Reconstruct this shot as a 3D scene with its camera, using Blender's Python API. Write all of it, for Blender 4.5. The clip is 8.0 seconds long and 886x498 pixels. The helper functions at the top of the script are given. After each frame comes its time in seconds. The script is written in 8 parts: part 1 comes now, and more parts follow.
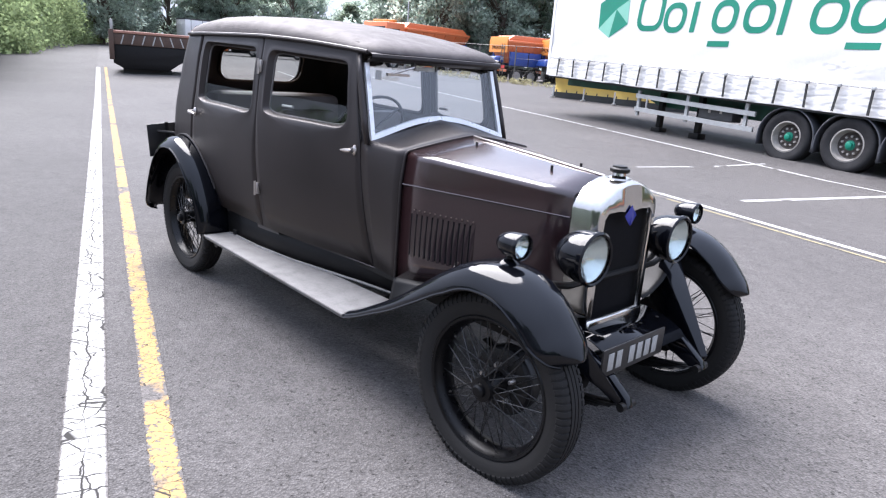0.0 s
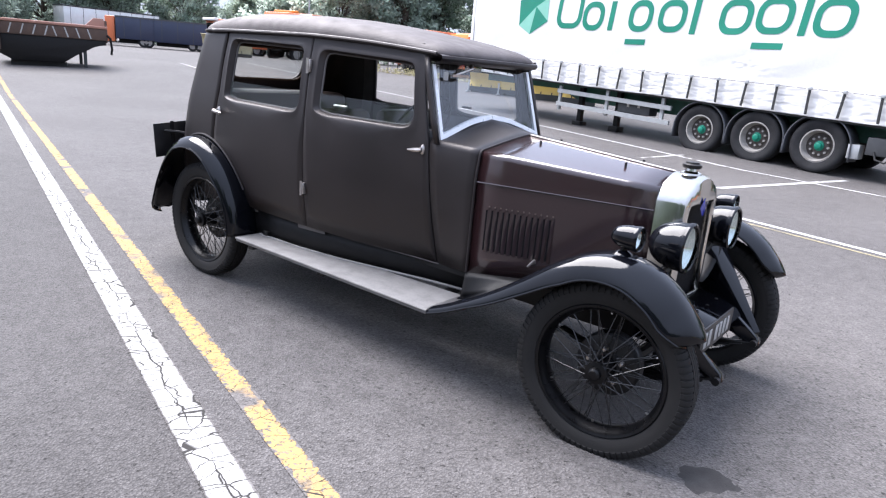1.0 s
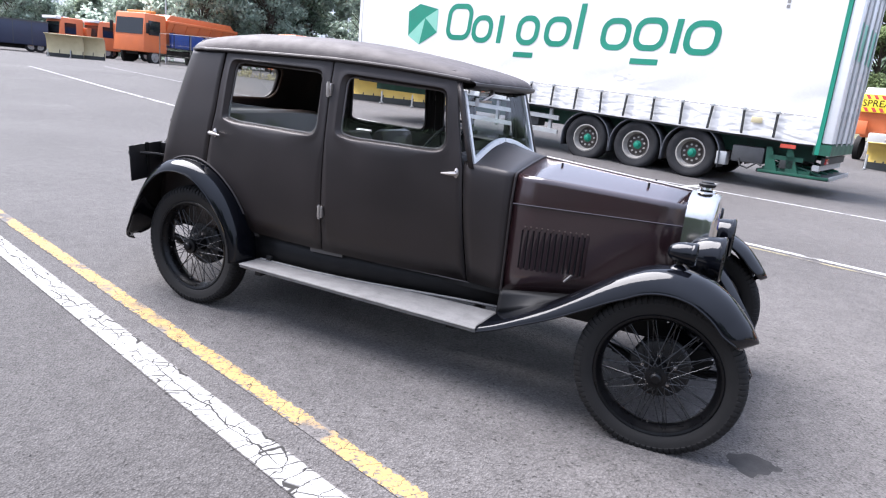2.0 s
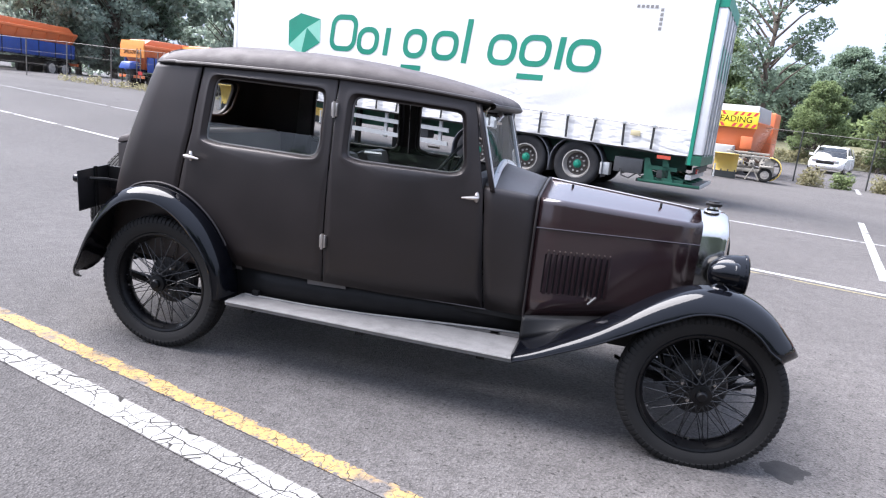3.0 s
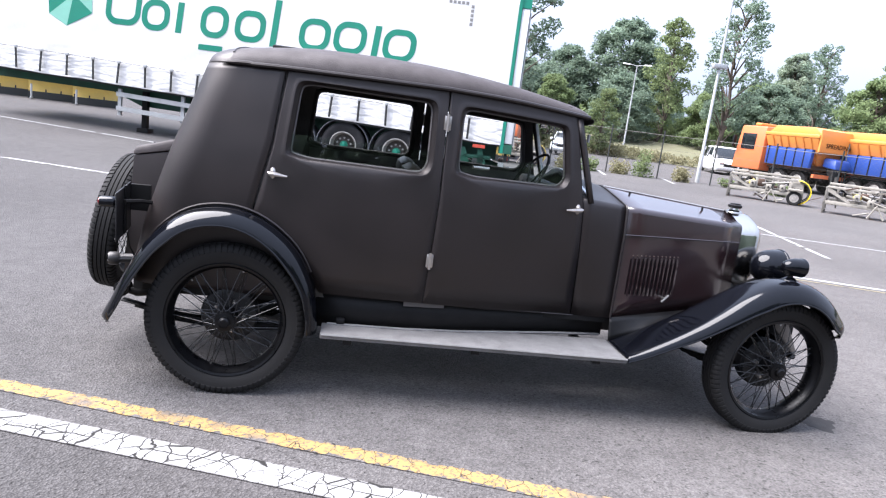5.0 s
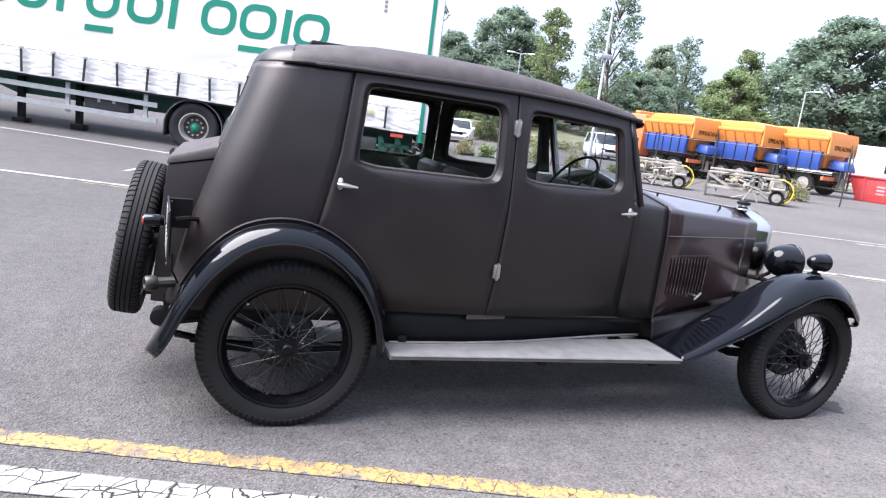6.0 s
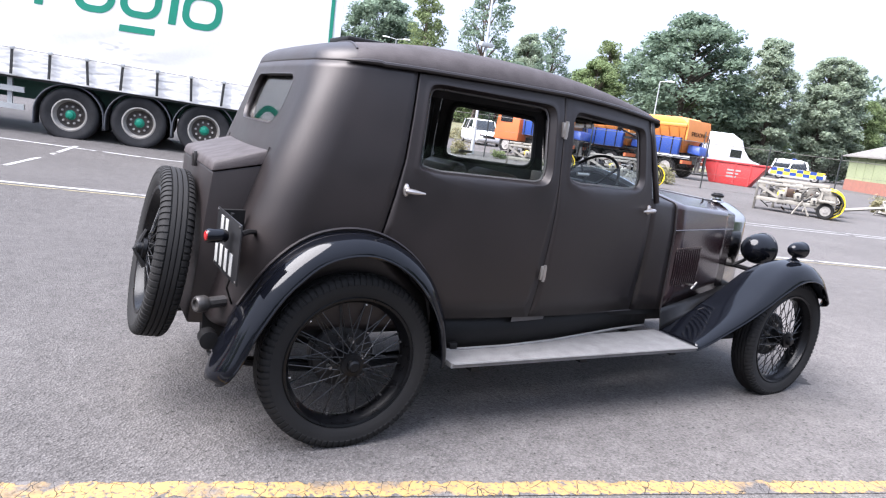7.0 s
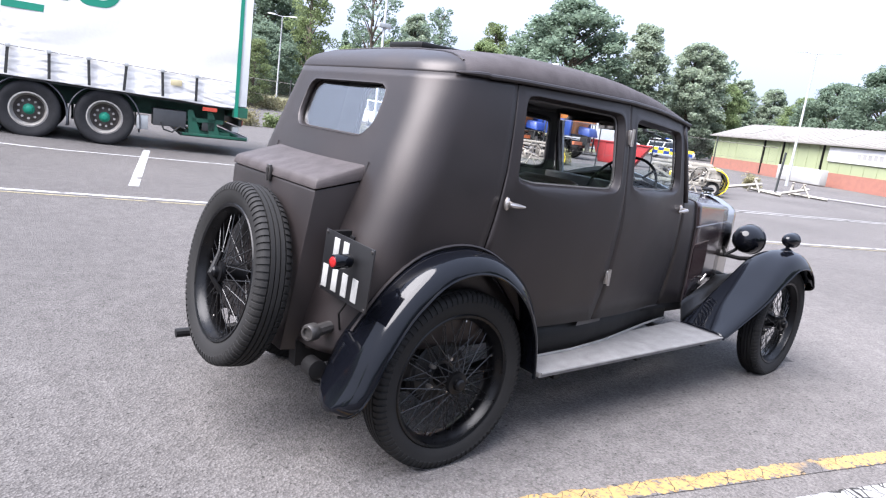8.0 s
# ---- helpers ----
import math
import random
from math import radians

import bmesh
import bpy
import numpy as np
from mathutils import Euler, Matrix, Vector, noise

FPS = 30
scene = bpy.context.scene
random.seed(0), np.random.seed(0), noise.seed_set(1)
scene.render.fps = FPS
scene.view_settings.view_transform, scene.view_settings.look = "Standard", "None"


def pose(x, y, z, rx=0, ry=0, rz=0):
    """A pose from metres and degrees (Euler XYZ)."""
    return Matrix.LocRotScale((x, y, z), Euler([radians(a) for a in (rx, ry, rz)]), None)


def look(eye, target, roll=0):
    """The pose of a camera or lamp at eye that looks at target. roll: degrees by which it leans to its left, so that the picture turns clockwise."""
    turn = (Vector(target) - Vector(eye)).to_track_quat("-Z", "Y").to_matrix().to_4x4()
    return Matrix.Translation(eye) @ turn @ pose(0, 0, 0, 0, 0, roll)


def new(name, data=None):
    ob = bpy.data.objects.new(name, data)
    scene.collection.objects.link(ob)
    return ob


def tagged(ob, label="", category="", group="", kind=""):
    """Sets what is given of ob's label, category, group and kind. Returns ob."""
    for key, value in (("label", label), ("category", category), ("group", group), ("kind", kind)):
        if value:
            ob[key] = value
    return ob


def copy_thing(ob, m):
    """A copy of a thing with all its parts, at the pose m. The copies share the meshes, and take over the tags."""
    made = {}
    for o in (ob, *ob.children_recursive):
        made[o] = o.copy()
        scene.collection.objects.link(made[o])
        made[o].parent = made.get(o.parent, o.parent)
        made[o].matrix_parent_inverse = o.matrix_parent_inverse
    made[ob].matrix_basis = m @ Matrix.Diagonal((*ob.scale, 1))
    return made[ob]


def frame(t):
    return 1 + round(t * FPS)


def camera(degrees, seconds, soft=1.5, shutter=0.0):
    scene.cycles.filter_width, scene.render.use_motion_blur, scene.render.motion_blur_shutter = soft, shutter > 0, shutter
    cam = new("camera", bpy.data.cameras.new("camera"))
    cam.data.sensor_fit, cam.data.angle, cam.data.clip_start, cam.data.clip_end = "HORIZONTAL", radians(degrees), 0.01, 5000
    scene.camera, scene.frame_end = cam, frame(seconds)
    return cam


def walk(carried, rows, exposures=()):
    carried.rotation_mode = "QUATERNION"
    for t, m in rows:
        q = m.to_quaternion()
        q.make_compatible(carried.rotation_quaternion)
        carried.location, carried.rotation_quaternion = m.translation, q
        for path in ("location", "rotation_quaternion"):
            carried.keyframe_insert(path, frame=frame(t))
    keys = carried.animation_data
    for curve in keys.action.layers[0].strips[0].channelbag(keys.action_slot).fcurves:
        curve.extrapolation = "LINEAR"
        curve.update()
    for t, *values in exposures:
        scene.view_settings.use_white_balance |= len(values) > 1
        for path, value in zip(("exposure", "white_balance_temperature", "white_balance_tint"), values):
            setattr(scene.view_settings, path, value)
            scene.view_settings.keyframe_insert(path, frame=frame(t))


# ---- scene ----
from mathutils.bvhtree import BVHTree

cam = camera(67.8, 8.0, soft=1.2)
PATH = [
    (0, (4.132, -2.206, 1.418), (2.735, -0.88, 0.88), 4.4),
    (0.5, (3.892, -2.593, 1.414), (2.609, -1.151, 0.889), 4.5),
    (1, (3.63, -2.825, 1.396), (2.454, -1.298, 0.862), 4.9),
    (1.5, (3.309, -3.076, 1.414), (2.279, -1.437, 0.915), 5.5),
    (1.7, (3.198, -3.201, 1.427), (2.244, -1.515, 0.928), 5.5),
    (2.8, (2.352, -3.453, 1.397), (1.792, -1.579, 0.98), 6.0),
    (3, (2.221, -3.466, 1.397), (1.752, -1.567, 0.983), 6.1),
    (3.5, (1.779, -3.581, 1.407), (1.538, -1.638, 0.997), 6.4),
    (4, (1.362, -3.591, 1.38), (1.273, -1.635, 0.976), 6.7),
    (4.5, (0.965, -3.542, 1.379), (1.068, -1.583, 0.987), 7.0),
    (4.7, (0.782, -3.56, 1.368), (0.959, -1.605, 0.982), 7.1),
    (6, (-0.265, -3.196, 1.33), (0.363, -1.336, 0.952), 7.3),
    (6.5, (-0.627, -3.063, 1.339), (0.185, -1.273, 0.969), 7.5),
    (7, (-0.95, -2.828, 1.302), (0.032, -1.126, 0.93), 7.5),
    (7.5, (-1.253, -2.578, 1.301), (-0.104, -0.982, 0.937), 7.6),
    (8, (-1.601, -2.323, 1.318), (-0.337, -0.822, 0.932), 7.5),
]
walk(cam, [(t, look(eye, target, roll)) for t, eye, target, roll in PATH], [(0, 2.52, 6060, 16), (8, 2.52, 6060, 16)])

# ---- world and light ----
world = bpy.data.worlds.new("world")
scene.world = world
world.use_nodes = True
wn, wl = world.node_tree.nodes, world.node_tree.links
sky = wn.new("ShaderNodeTexSky")
sky.sky_type = "NISHITA"
sky.sun_disc = False
SUN_EL, SUN_AZ = 58.0, 177.0          # degrees above the horizon; degrees from +x towards +y
sky.sun_elevation = radians(SUN_EL)
sky.sun_rotation = radians(90 - SUN_AZ)
sky.air_density, sky.dust_density, sky.ozone_density = 1.0, 4.0, 1.0
veil = wn.new("ShaderNodeHueSaturation")   # thin white overcast
veil.inputs["Saturation"].default_value = 0.22
wl.new(sky.outputs["Color"], veil.inputs["Color"])
cloud = wn.new("ShaderNodeMix")             # even cloud over the clear sky
cloud.data_type = "RGBA"
cloud.inputs["Factor"].default_value = 0.88
tcw, up, gain, tone = wn.new("ShaderNodeTexCoord"), wn.new("ShaderNodeSeparateXYZ"), wn.new("ShaderNodeMapRange"), wn.new("ShaderNodeMix")
wl.new(tcw.outputs["Generated"], up.inputs[0]); wl.new(up.outputs["Z"], gain.inputs["Value"])
gain.inputs["To Min"].default_value, gain.inputs["To Max"].default_value = 0.43, 1.52   # an overcast sky is brightest overhead
tone.data_type, tone.blend_type = "RGBA", "MULTIPLY"
tone.inputs["Factor"].default_value = 1.0
tone.inputs["A"].default_value = (1.60, 1.86, 2.36, 1)
wl.new(gain.outputs["Result"], tone.inputs["B"]); wl.new(tone.outputs["Result"], cloud.inputs["B"])
wl.new(veil.outputs["Color"], cloud.inputs["A"])
wl.new(cloud.outputs["Result"], wn["Background"].inputs["Color"])
wn["Background"].inputs["Strength"].default_value = 0.15
sun = new("sun", bpy.data.lights.new("sun", "SUN"))
sun.data.energy, sun.data.angle, sun.data.color = 2.9, radians(56), (1.0, 0.955, 0.89)
sd = Vector((math.cos(radians(SUN_AZ)) * math.cos(radians(SUN_EL)), math.sin(radians(SUN_AZ)) * math.cos(radians(SUN_EL)), math.sin(radians(SUN_EL))))
sun.matrix_world = look(tuple(sd * 60), (0, 0, 0))

# ---- materials ----
def material(name, c1, c2=None, rough=0.5, metal=0.0, scale=8.0, fine=120.0, bump=0.15, bump_dist=0.002, rough_var=0.1, spec=0.5, coat=0.0, amount=1.0, island=0.0, rand=0.0, sheen=0.0, coat_rough=0.05):
    """A surface with variation at two scales: wear (scale) and grain (fine), in metres of the object's own space."""
    m = bpy.data.materials.new(name)
    m.use_nodes = True
    n, l = m.node_tree.nodes, m.node_tree.links
    b = n["Principled BSDF"]
    c2 = c2 or tuple(v * 0.7 for v in c1)
    tc = n.new("ShaderNodeTexCoord")
    na, nb = n.new("ShaderNodeTexNoise"), n.new("ShaderNodeTexNoise")
    na.inputs["Scale"].default_value, na.inputs["Detail"].default_value = scale, 6
    nb.inputs["Scale"].default_value, nb.inputs["Detail"].default_value = fine, 3
    for t in (na, nb):
        l.new(tc.outputs["Object"], t.inputs["Vector"])
    add = n.new("ShaderNodeMath"); add.operation = "MULTIPLY_ADD"
    l.new(nb.outputs["Fac"], add.inputs[0]); add.inputs[1].default_value = 0.5
    l.new(na.outputs["Fac"], add.inputs[2])
    ramp = n.new("ShaderNodeMapRange")
    ramp.inputs["From Min"].default_value, ramp.inputs["From Max"].default_value = 0.75 - 0.3, 0.75 + 0.3
    ramp.inputs["To Max"].default_value = amount
    l.new(add.outputs[0], ramp.inputs["Value"])
    mix = n.new("ShaderNodeMix"); mix.data_type = "RGBA"
    mix.inputs["A"].default_value, mix.inputs["B"].default_value = (*c1, 1), (*c2, 1)
    l.new(ramp.outputs["Result"], mix.inputs["Factor"])
    colour = mix.outputs["Result"]
    if island or rand:
        hs = n.new("ShaderNodeHueSaturation")
        src = n.new("ShaderNodeNewGeometry").outputs["Random Per Island"] if island else n.new("ShaderNodeObjectInfo").outputs["Random"]
        mr = n.new("ShaderNodeMapRange")
        k = island or rand
        mr.inputs["To Min"].default_value, mr.inputs["To Max"].default_value = 1 - k, 1 + k
        l.new(src, mr.inputs["Value"]); l.new(mr.outputs["Result"], hs.inputs["Value"])
        l.new(colour, hs.inputs["Color"]); colour = hs.outputs["Color"]
    l.new(colour, b.inputs["Base Color"])
    rr = n.new("ShaderNodeMapRange")
    rr.inputs["To Min"].default_value, rr.inputs["To Max"].default_value = max(rough - rough_var, 0.02), min(rough + rough_var, 1)
    l.new(na.outputs["Fac"], rr.inputs["Value"]); l.new(rr.outputs["Result"], b.inputs["Roughness"])
    b.inputs["Metallic"].default_value = metal
    b.inputs["Specular IOR Level"].default_value = spec
    b.inputs["Coat Weight"].default_value = coat
    b.inputs["Coat Roughness"].default_value = coat_rough
    b.inputs["Sheen Weight"].default_value = sheen
    if bump:
        bp = n.new("ShaderNodeBump")
        bp.inputs["Strength"].default_value, bp.inputs["Distance"].default_value = bump, bump_dist
        l.new(nb.outputs["Fac"], bp.inputs["Height"]); l.new(bp.outputs["Normal"], b.inputs["Normal"])
    return m

def glass(name, tint=(0.95, 0.97, 0.965), gloss=0.05):
    m = bpy.data.materials.new(name)
    m.use_nodes = True
    n, l = m.node_tree.nodes, m.node_tree.links
    n.remove(n["Principled BSDF"])
    tr, gl, mx = n.new("ShaderNodeBsdfTransparent"), n.new("ShaderNodeBsdfGlossy"), n.new("ShaderNodeMixShader")
    mx.inputs[0].default_value = gloss
    tr.inputs["Color"].default_value = (*tint, 1)
    gl.inputs["Roughness"].default_value = 0.02
    l.new(tr.outputs[0], mx.inputs[1]); l.new(gl.outputs[0], mx.inputs[2])
    l.new(mx.outputs[0], n["Material Output"].inputs["Surface"])
    return m

def leaf_material(name, c1, c2, thin=0.58):
    m = material(name, c1, c2, rough=0.8, scale=0.25, fine=3, bump=0, island=0.40, spec=0.08)
    n, l = m.node_tree.nodes, m.node_tree.links
    b, out = n["Principled BSDF"], n["Material Output"]
    t, mx = n.new("ShaderNodeBsdfTranslucent"), n.new("ShaderNodeMixShader")
    l.new(b.inputs["Base Color"].links[0].from_socket, t.inputs["Color"])
    mx.inputs[0].default_value = thin
    l.new(b.outputs[0], mx.inputs[1]); l.new(t.outputs[0], mx.inputs[2]); l.new(mx.outputs[0], out.inputs["Surface"])
    return m

def asphalt_nodes(m):
    """Worn tarmac: pale stones in dark binder, broad patches, fine stains. Returns colour and height sockets."""
    n, l = m.node_tree.nodes, m.node_tree.links
    tc = n.new("ShaderNodeTexCoord")
    def noise_tex(s, d=4, kind="ShaderNodeTexNoise"):
        t = n.new(kind); t.inputs["Scale"].default_value = s
        if kind == "ShaderNodeTexNoise":
            t.inputs["Detail"].default_value = d
        l.new(tc.outputs["Object"], t.inputs["Vector"]); return t
    stones = noise_tex(105, kind="ShaderNodeTexVoronoi")
    grit, mid, patch, pits = noise_tex(240, 2), noise_tex(7, 8), noise_tex(0.35, 5), noise_tex(48, 3)
    def rng(sock, a, b2, lo, hi):
        r = n.new("ShaderNodeMapRange")
        for k, v in (("From Min", a), ("From Max", b2), ("To Min", lo), ("To Max", hi)):
            r.inputs[k].default_value = v
        l.new(sock, r.inputs["Value"]); return r.outputs["Result"]
    def mul(a, b2):
        q = n.new("ShaderNodeMath"); q.operation = "MULTIPLY"; l.new(a, q.inputs[0]); l.new(b2, q.inputs[1]); return q.outputs[0]
    v = mul(mul(mul(rng(stones.outputs["Color"], 0.1, 0.9, 0.72, 1.28), rng(pits.outputs["Fac"], 0.30, 0.38, 0.40, 1.0)), rng(grit.outputs["Fac"], 0.3, 0.7, 0.82, 1.18)), mul(rng(mid.outputs["Fac"], 0.3, 0.7, 0.88, 1.1), rng(patch.outputs["Fac"], 0.3, 0.7, 0.86, 1.12)))
    turn = n.new("ShaderNodeMapping"); turn.inputs["Rotation"].default_value = (0, 0, math.atan(0.285))
    l.new(tc.outputs["Object"], turn.inputs["Vector"])
    lane = n.new("ShaderNodeSeparateXYZ"); l.new(turn.outputs[0], lane.inputs[0])
    v = mul(v, rng(lane.outputs[1], -1.20, -1.10, 0.82, 1.0))       # an older, coarser surface beyond the white line
    v = mul(v, rng(stones.outputs["Distance"], 0.15, 0.75, 1.08, 0.84))
    v = mul(v, rng(noise_tex(24, 3).outputs["Fac"], 0.3, 0.7, 0.94, 1.06))
    col = n.new("ShaderNodeMix"); col.data_type = "RGBA"; col.blend_type = "MULTIPLY"
    col.inputs["Factor"].default_value = 1.0
    col.inputs["A"].default_value = (0.0952, 0.0888, 0.0858, 1)
    cv = n.new("ShaderNodeCombineColor")
    for k in range(3):
        l.new(v, cv.inputs[k])
    l.new(cv.outputs[0], col.inputs["B"])
    return col.outputs["Result"], stones.outputs["Distance"], tc, noise_tex, rng, mul

def asphalt():
    m = bpy.data.materials.new("worn_asphalt")
    m.use_nodes = True
    n, l = m.node_tree.nodes, m.node_tree.links
    col, h, *_ = asphalt_nodes(m)
    b = n["Principled BSDF"]
    l.new(col, b.inputs["Base Color"])
    b.inputs["Roughness"].default_value = 0.66
    b.inputs["Diffuse Roughness"].default_value = 0.8
    b.inputs["Specular IOR Level"].default_value = 0.10
    bp = n.new("ShaderNodeBump"); bp.inputs["Strength"].default_value, bp.inputs["Distance"].default_value = 0.9, 0.006
    l.new(h, bp.inputs["Height"]); l.new(bp.outputs["Normal"], b.inputs["Normal"])
    return m

def road_paint(name, colour, wear=0.1, across=None, seam=0.0, half=0.07, ragged=0.02, crack_width=1.0):
    """Thermoplastic paint on tarmac: worn spots and, on the lines near the car, cracks across and along.
    across: distance of the line's middle in the frame turned along the line; seam: width of the long crack."""
    m = bpy.data.materials.new(name)
    m.use_nodes = True
    n, l = m.node_tree.nodes, m.node_tree.links
    col, h, tc, noise_tex, rng, mul = asphalt_nodes(m)
    def math_node(op, a, b2):
        q = n.new("ShaderNodeMath"); q.operation = op
        for k, v in ((0, a), (1, b2)):
            if isinstance(v, float):
                q.inputs[k].default_value = v
            else:
                l.new(v, q.inputs[k])
        return q.outputs[0]
    worn = rng(noise_tex(3.0, 9).outputs["Fac"], 0.22 + wear, 0.30 + wear, 0.0, 1.0)
    spot = rng(noise_tex(60, 4).outputs["Fac"], 0.24 + wear * 0.6, 0.40 + wear * 0.6, 0.0, 1.0)
    f = mul(worn, spot)
    if across is not None:
        turn = n.new("ShaderNodeMapping"); turn.inputs["Rotation"].default_value = (0, 0, math.atan(0.285))
        l.new(tc.outputs["Object"], turn.inputs["Vector"])
        sep = n.new("ShaderNodeSeparateXYZ"); l.new(turn.outputs[0], sep.inputs[0])
        wob = noise_tex(8, 6)
        bend = math_node("MULTIPLY", math_node("SUBTRACT", wob.outputs["Fac"], 0.5), 0.10)
        cell = n.new("ShaderNodeCombineXYZ")
        l.new(math_node("MULTIPLY", math_node("ADD", sep.outputs[0], bend), 14.0), cell.inputs[0])
        l.new(math_node("MULTIPLY", math_node("ADD", sep.outputs[1], bend), 8.0), cell.inputs[1])
        vo = n.new("ShaderNodeTexVoronoi"); vo.feature = "DISTANCE_TO_EDGE"; vo.inputs["Scale"].default_value = 1.0
        l.new(cell.outputs[0], vo.inputs["Vector"])
        fade = rng(noise_tex(5, 3).outputs["Fac"], 0.32, 0.62, 0.012 * crack_width, 0.046 * crack_width)
        crack = rng(math_node("DIVIDE", vo.outputs["Distance"], fade), 0.4, 1.0, 0.0, 1.0)
        side = math_node("ABSOLUTE", math_node("SUBTRACT", sep.outputs[1], float(across)), 0.0)
        rag = math_node("MULTIPLY", math_node("SUBTRACT", noise_tex(26, 6).outputs["Fac"], 0.5), ragged)
        f = mul(f, rng(math_node("ADD", side, rag), half - 0.003, half + 0.003, 1.0, 0.0))
        if seam:
            line_noise = n.new("ShaderNodeTexNoise"); line_noise.inputs["Scale"].default_value = 4.0; line_noise.inputs["Detail"].default_value = 7
            flatten = n.new("ShaderNodeCombineXYZ"); l.new(sep.outputs[0], flatten.inputs[0]); l.new(flatten.outputs[0], line_noise.inputs["Vector"])
            off = math_node("MULTIPLY", math_node("SUBTRACT", line_noise.outputs["Fac"], 0.5), 0.11)
            d = math_node("ABSOLUTE", math_node("SUBTRACT", math_node("SUBTRACT", sep.outputs[1], float(across)), off), 0.0)
            wide = rng(noise_tex(2.6, 4).outputs["Fac"], 0.38, 0.6, 0.0008, seam)
            crack = mul(crack, rng(math_node("DIVIDE", d, wide), 0.5, 1.0, 0.0, 1.0))
        f = mul(f, crack)
        shade = n.new("ShaderNodeMix"); shade.data_type = "RGBA"      # near-black colour inside the cracks
        shade.inputs["A"].default_value = (0.022, 0.021, 0.02, 1)
        l.new(crack, shade.inputs["Factor"]); l.new(col, shade.inputs["B"]); col = shade.outputs["Result"]
    mx = n.new("ShaderNodeMix"); mx.data_type = "RGBA"
    tint = n.new("ShaderNodeMix"); tint.data_type = "RGBA"
    tint.inputs["A"].default_value = (*[c * 0.72 for c in colour], 1); tint.inputs["B"].default_value = (*colour, 1)
    l.new(noise_tex(18, 5).outputs["Fac"], tint.inputs["Factor"])
    l.new(f, mx.inputs["Factor"]); l.new(col, mx.inputs["A"]); l.new(tint.outputs["Result"], mx.inputs["B"])
    b = n["Principled BSDF"]
    l.new(mx.outputs["Result"], b.inputs["Base Color"]); b.inputs["Roughness"].default_value = 0.8
    b.inputs["Specular IOR Level"].default_value = 0.12
    bp = n.new("ShaderNodeBump"); bp.inputs["Strength"].default_value, bp.inputs["Distance"].default_value = 0.7, 0.003
    l.new(f, bp.inputs["Height"]); l.new(bp.outputs["Normal"], b.inputs["Normal"])
    return m

ASPHALT = asphalt()
WHITE_LINE = road_paint("cracked_white_line_paint", (0.275, 0.272, 0.265), -0.03, -1.1252, 0.0055, 0.069, 0.016)
YELLOW_LINE = road_paint("worn_yellow_line_paint", (0.335, 0.216, 0.086), 0.14, -0.8703, 0.0, 0.044, 0.09, 0.45)
FAINT_LINE = road_paint("faded_white_line_paint", (0.36, 0.36, 0.355), 0.12)
FAINT_YELLOW = road_paint("faded_yellow_line_paint", (0.24, 0.21, 0.13), 0.16)
FABRIC = material("black_leathercloth", (0.0058, 0.0049, 0.0054), (0.0122, 0.0088, 0.0089), rough=0.46, scale=3.4, fine=240, bump=0.26, bump_dist=0.0014, rough_var=0.16, spec=0.50)
FABRIC.node_tree.nodes["Principled BSDF"].inputs["Specular Tint"].default_value = (1.0, 0.94, 0.915, 1)     # brown sheen of the old cloth
ROOFCLOTH = material("dusty_roof_leathercloth", (0.050, 0.0415, 0.0415), (0.0240, 0.0190, 0.0190), rough=0.66, scale=14, fine=190, bump=0.6, bump_dist=0.0024, rough_var=0.12, spec=0.36)
MAROON = material("aged_maroon_paint", (0.0230, 0.0102, 0.0112), (0.0155, 0.0076, 0.0084), rough=0.24, scale=4, fine=90, bump=0.0, rough_var=0.06, spec=0.5, coat=0.8, coat_rough=0.16)
BLACK = material("gloss_black_enamel", (0.0018, 0.0021, 0.0034), (0.0030, 0.0033, 0.0048), rough=0.08, scale=6, fine=60, bump=0.0, rough_var=0.03, spec=0.28)
CHASSIS = material("dusty_black_chassis_paint", (0.004, 0.004, 0.0045), (0.009, 0.0085, 0.0085), rough=0.5, scale=12, fine=90, bump=0.1, spec=0.2)
DRUM_PAINT = material("dusty_brake_drum_paint", (0.006, 0.006, 0.007), (0.012, 0.0115, 0.0115), rough=0.42, scale=14, fine=120, bump=0.08, spec=0.35)
SPOKE = material("black_wheel_enamel", (0.002, 0.002, 0.0024), (0.004, 0.004, 0.0046), rough=0.30, scale=30, fine=200, bump=0.0, spec=0.20)
WIRE = material("black_spoke_enamel", (0.006, 0.006, 0.0068), (0.012, 0.0115, 0.012), rough=0.28, scale=30, fine=200, bump=0.0, spec=0.5)
RUBBER = material("tyre_rubber", (0.0080, 0.0078, 0.0079), (0.0138, 0.0131, 0.0127), rough=0.74, scale=9, fine=160, bump=0.2, spec=0.25)
BOARD = material("weathered_aluminium_covered_board", (0.165, 0.160, 0.155), (0.095, 0.091, 0.088), rough=0.7, scale=12, fine=120, bump=0.25, metal=0.0)
NICKEL = material("polished_nickel", (0.56, 0.545, 0.52), (0.46, 0.445, 0.42), rough=0.14, metal=1.0, scale=10, fine=90, bump=0.01, rough_var=0.06)
DULL = material("dull_plated_metal", (0.50, 0.47, 0.44), (0.34, 0.31, 0.29), rough=0.34, metal=0.9, scale=40, fine=200, bump=0.05)
RIVET = material("tarnished_rivet", (0.16, 0.125, 0.105), (0.09, 0.07, 0.06), rough=0.5, metal=0.3, scale=40, bump=0)
DARK_METAL = material("dark_dull_metal", (0.06, 0.056, 0.054), (0.03, 0.028, 0.027), rough=0.4, metal=0.5, scale=30, fine=160, bump=0.1)
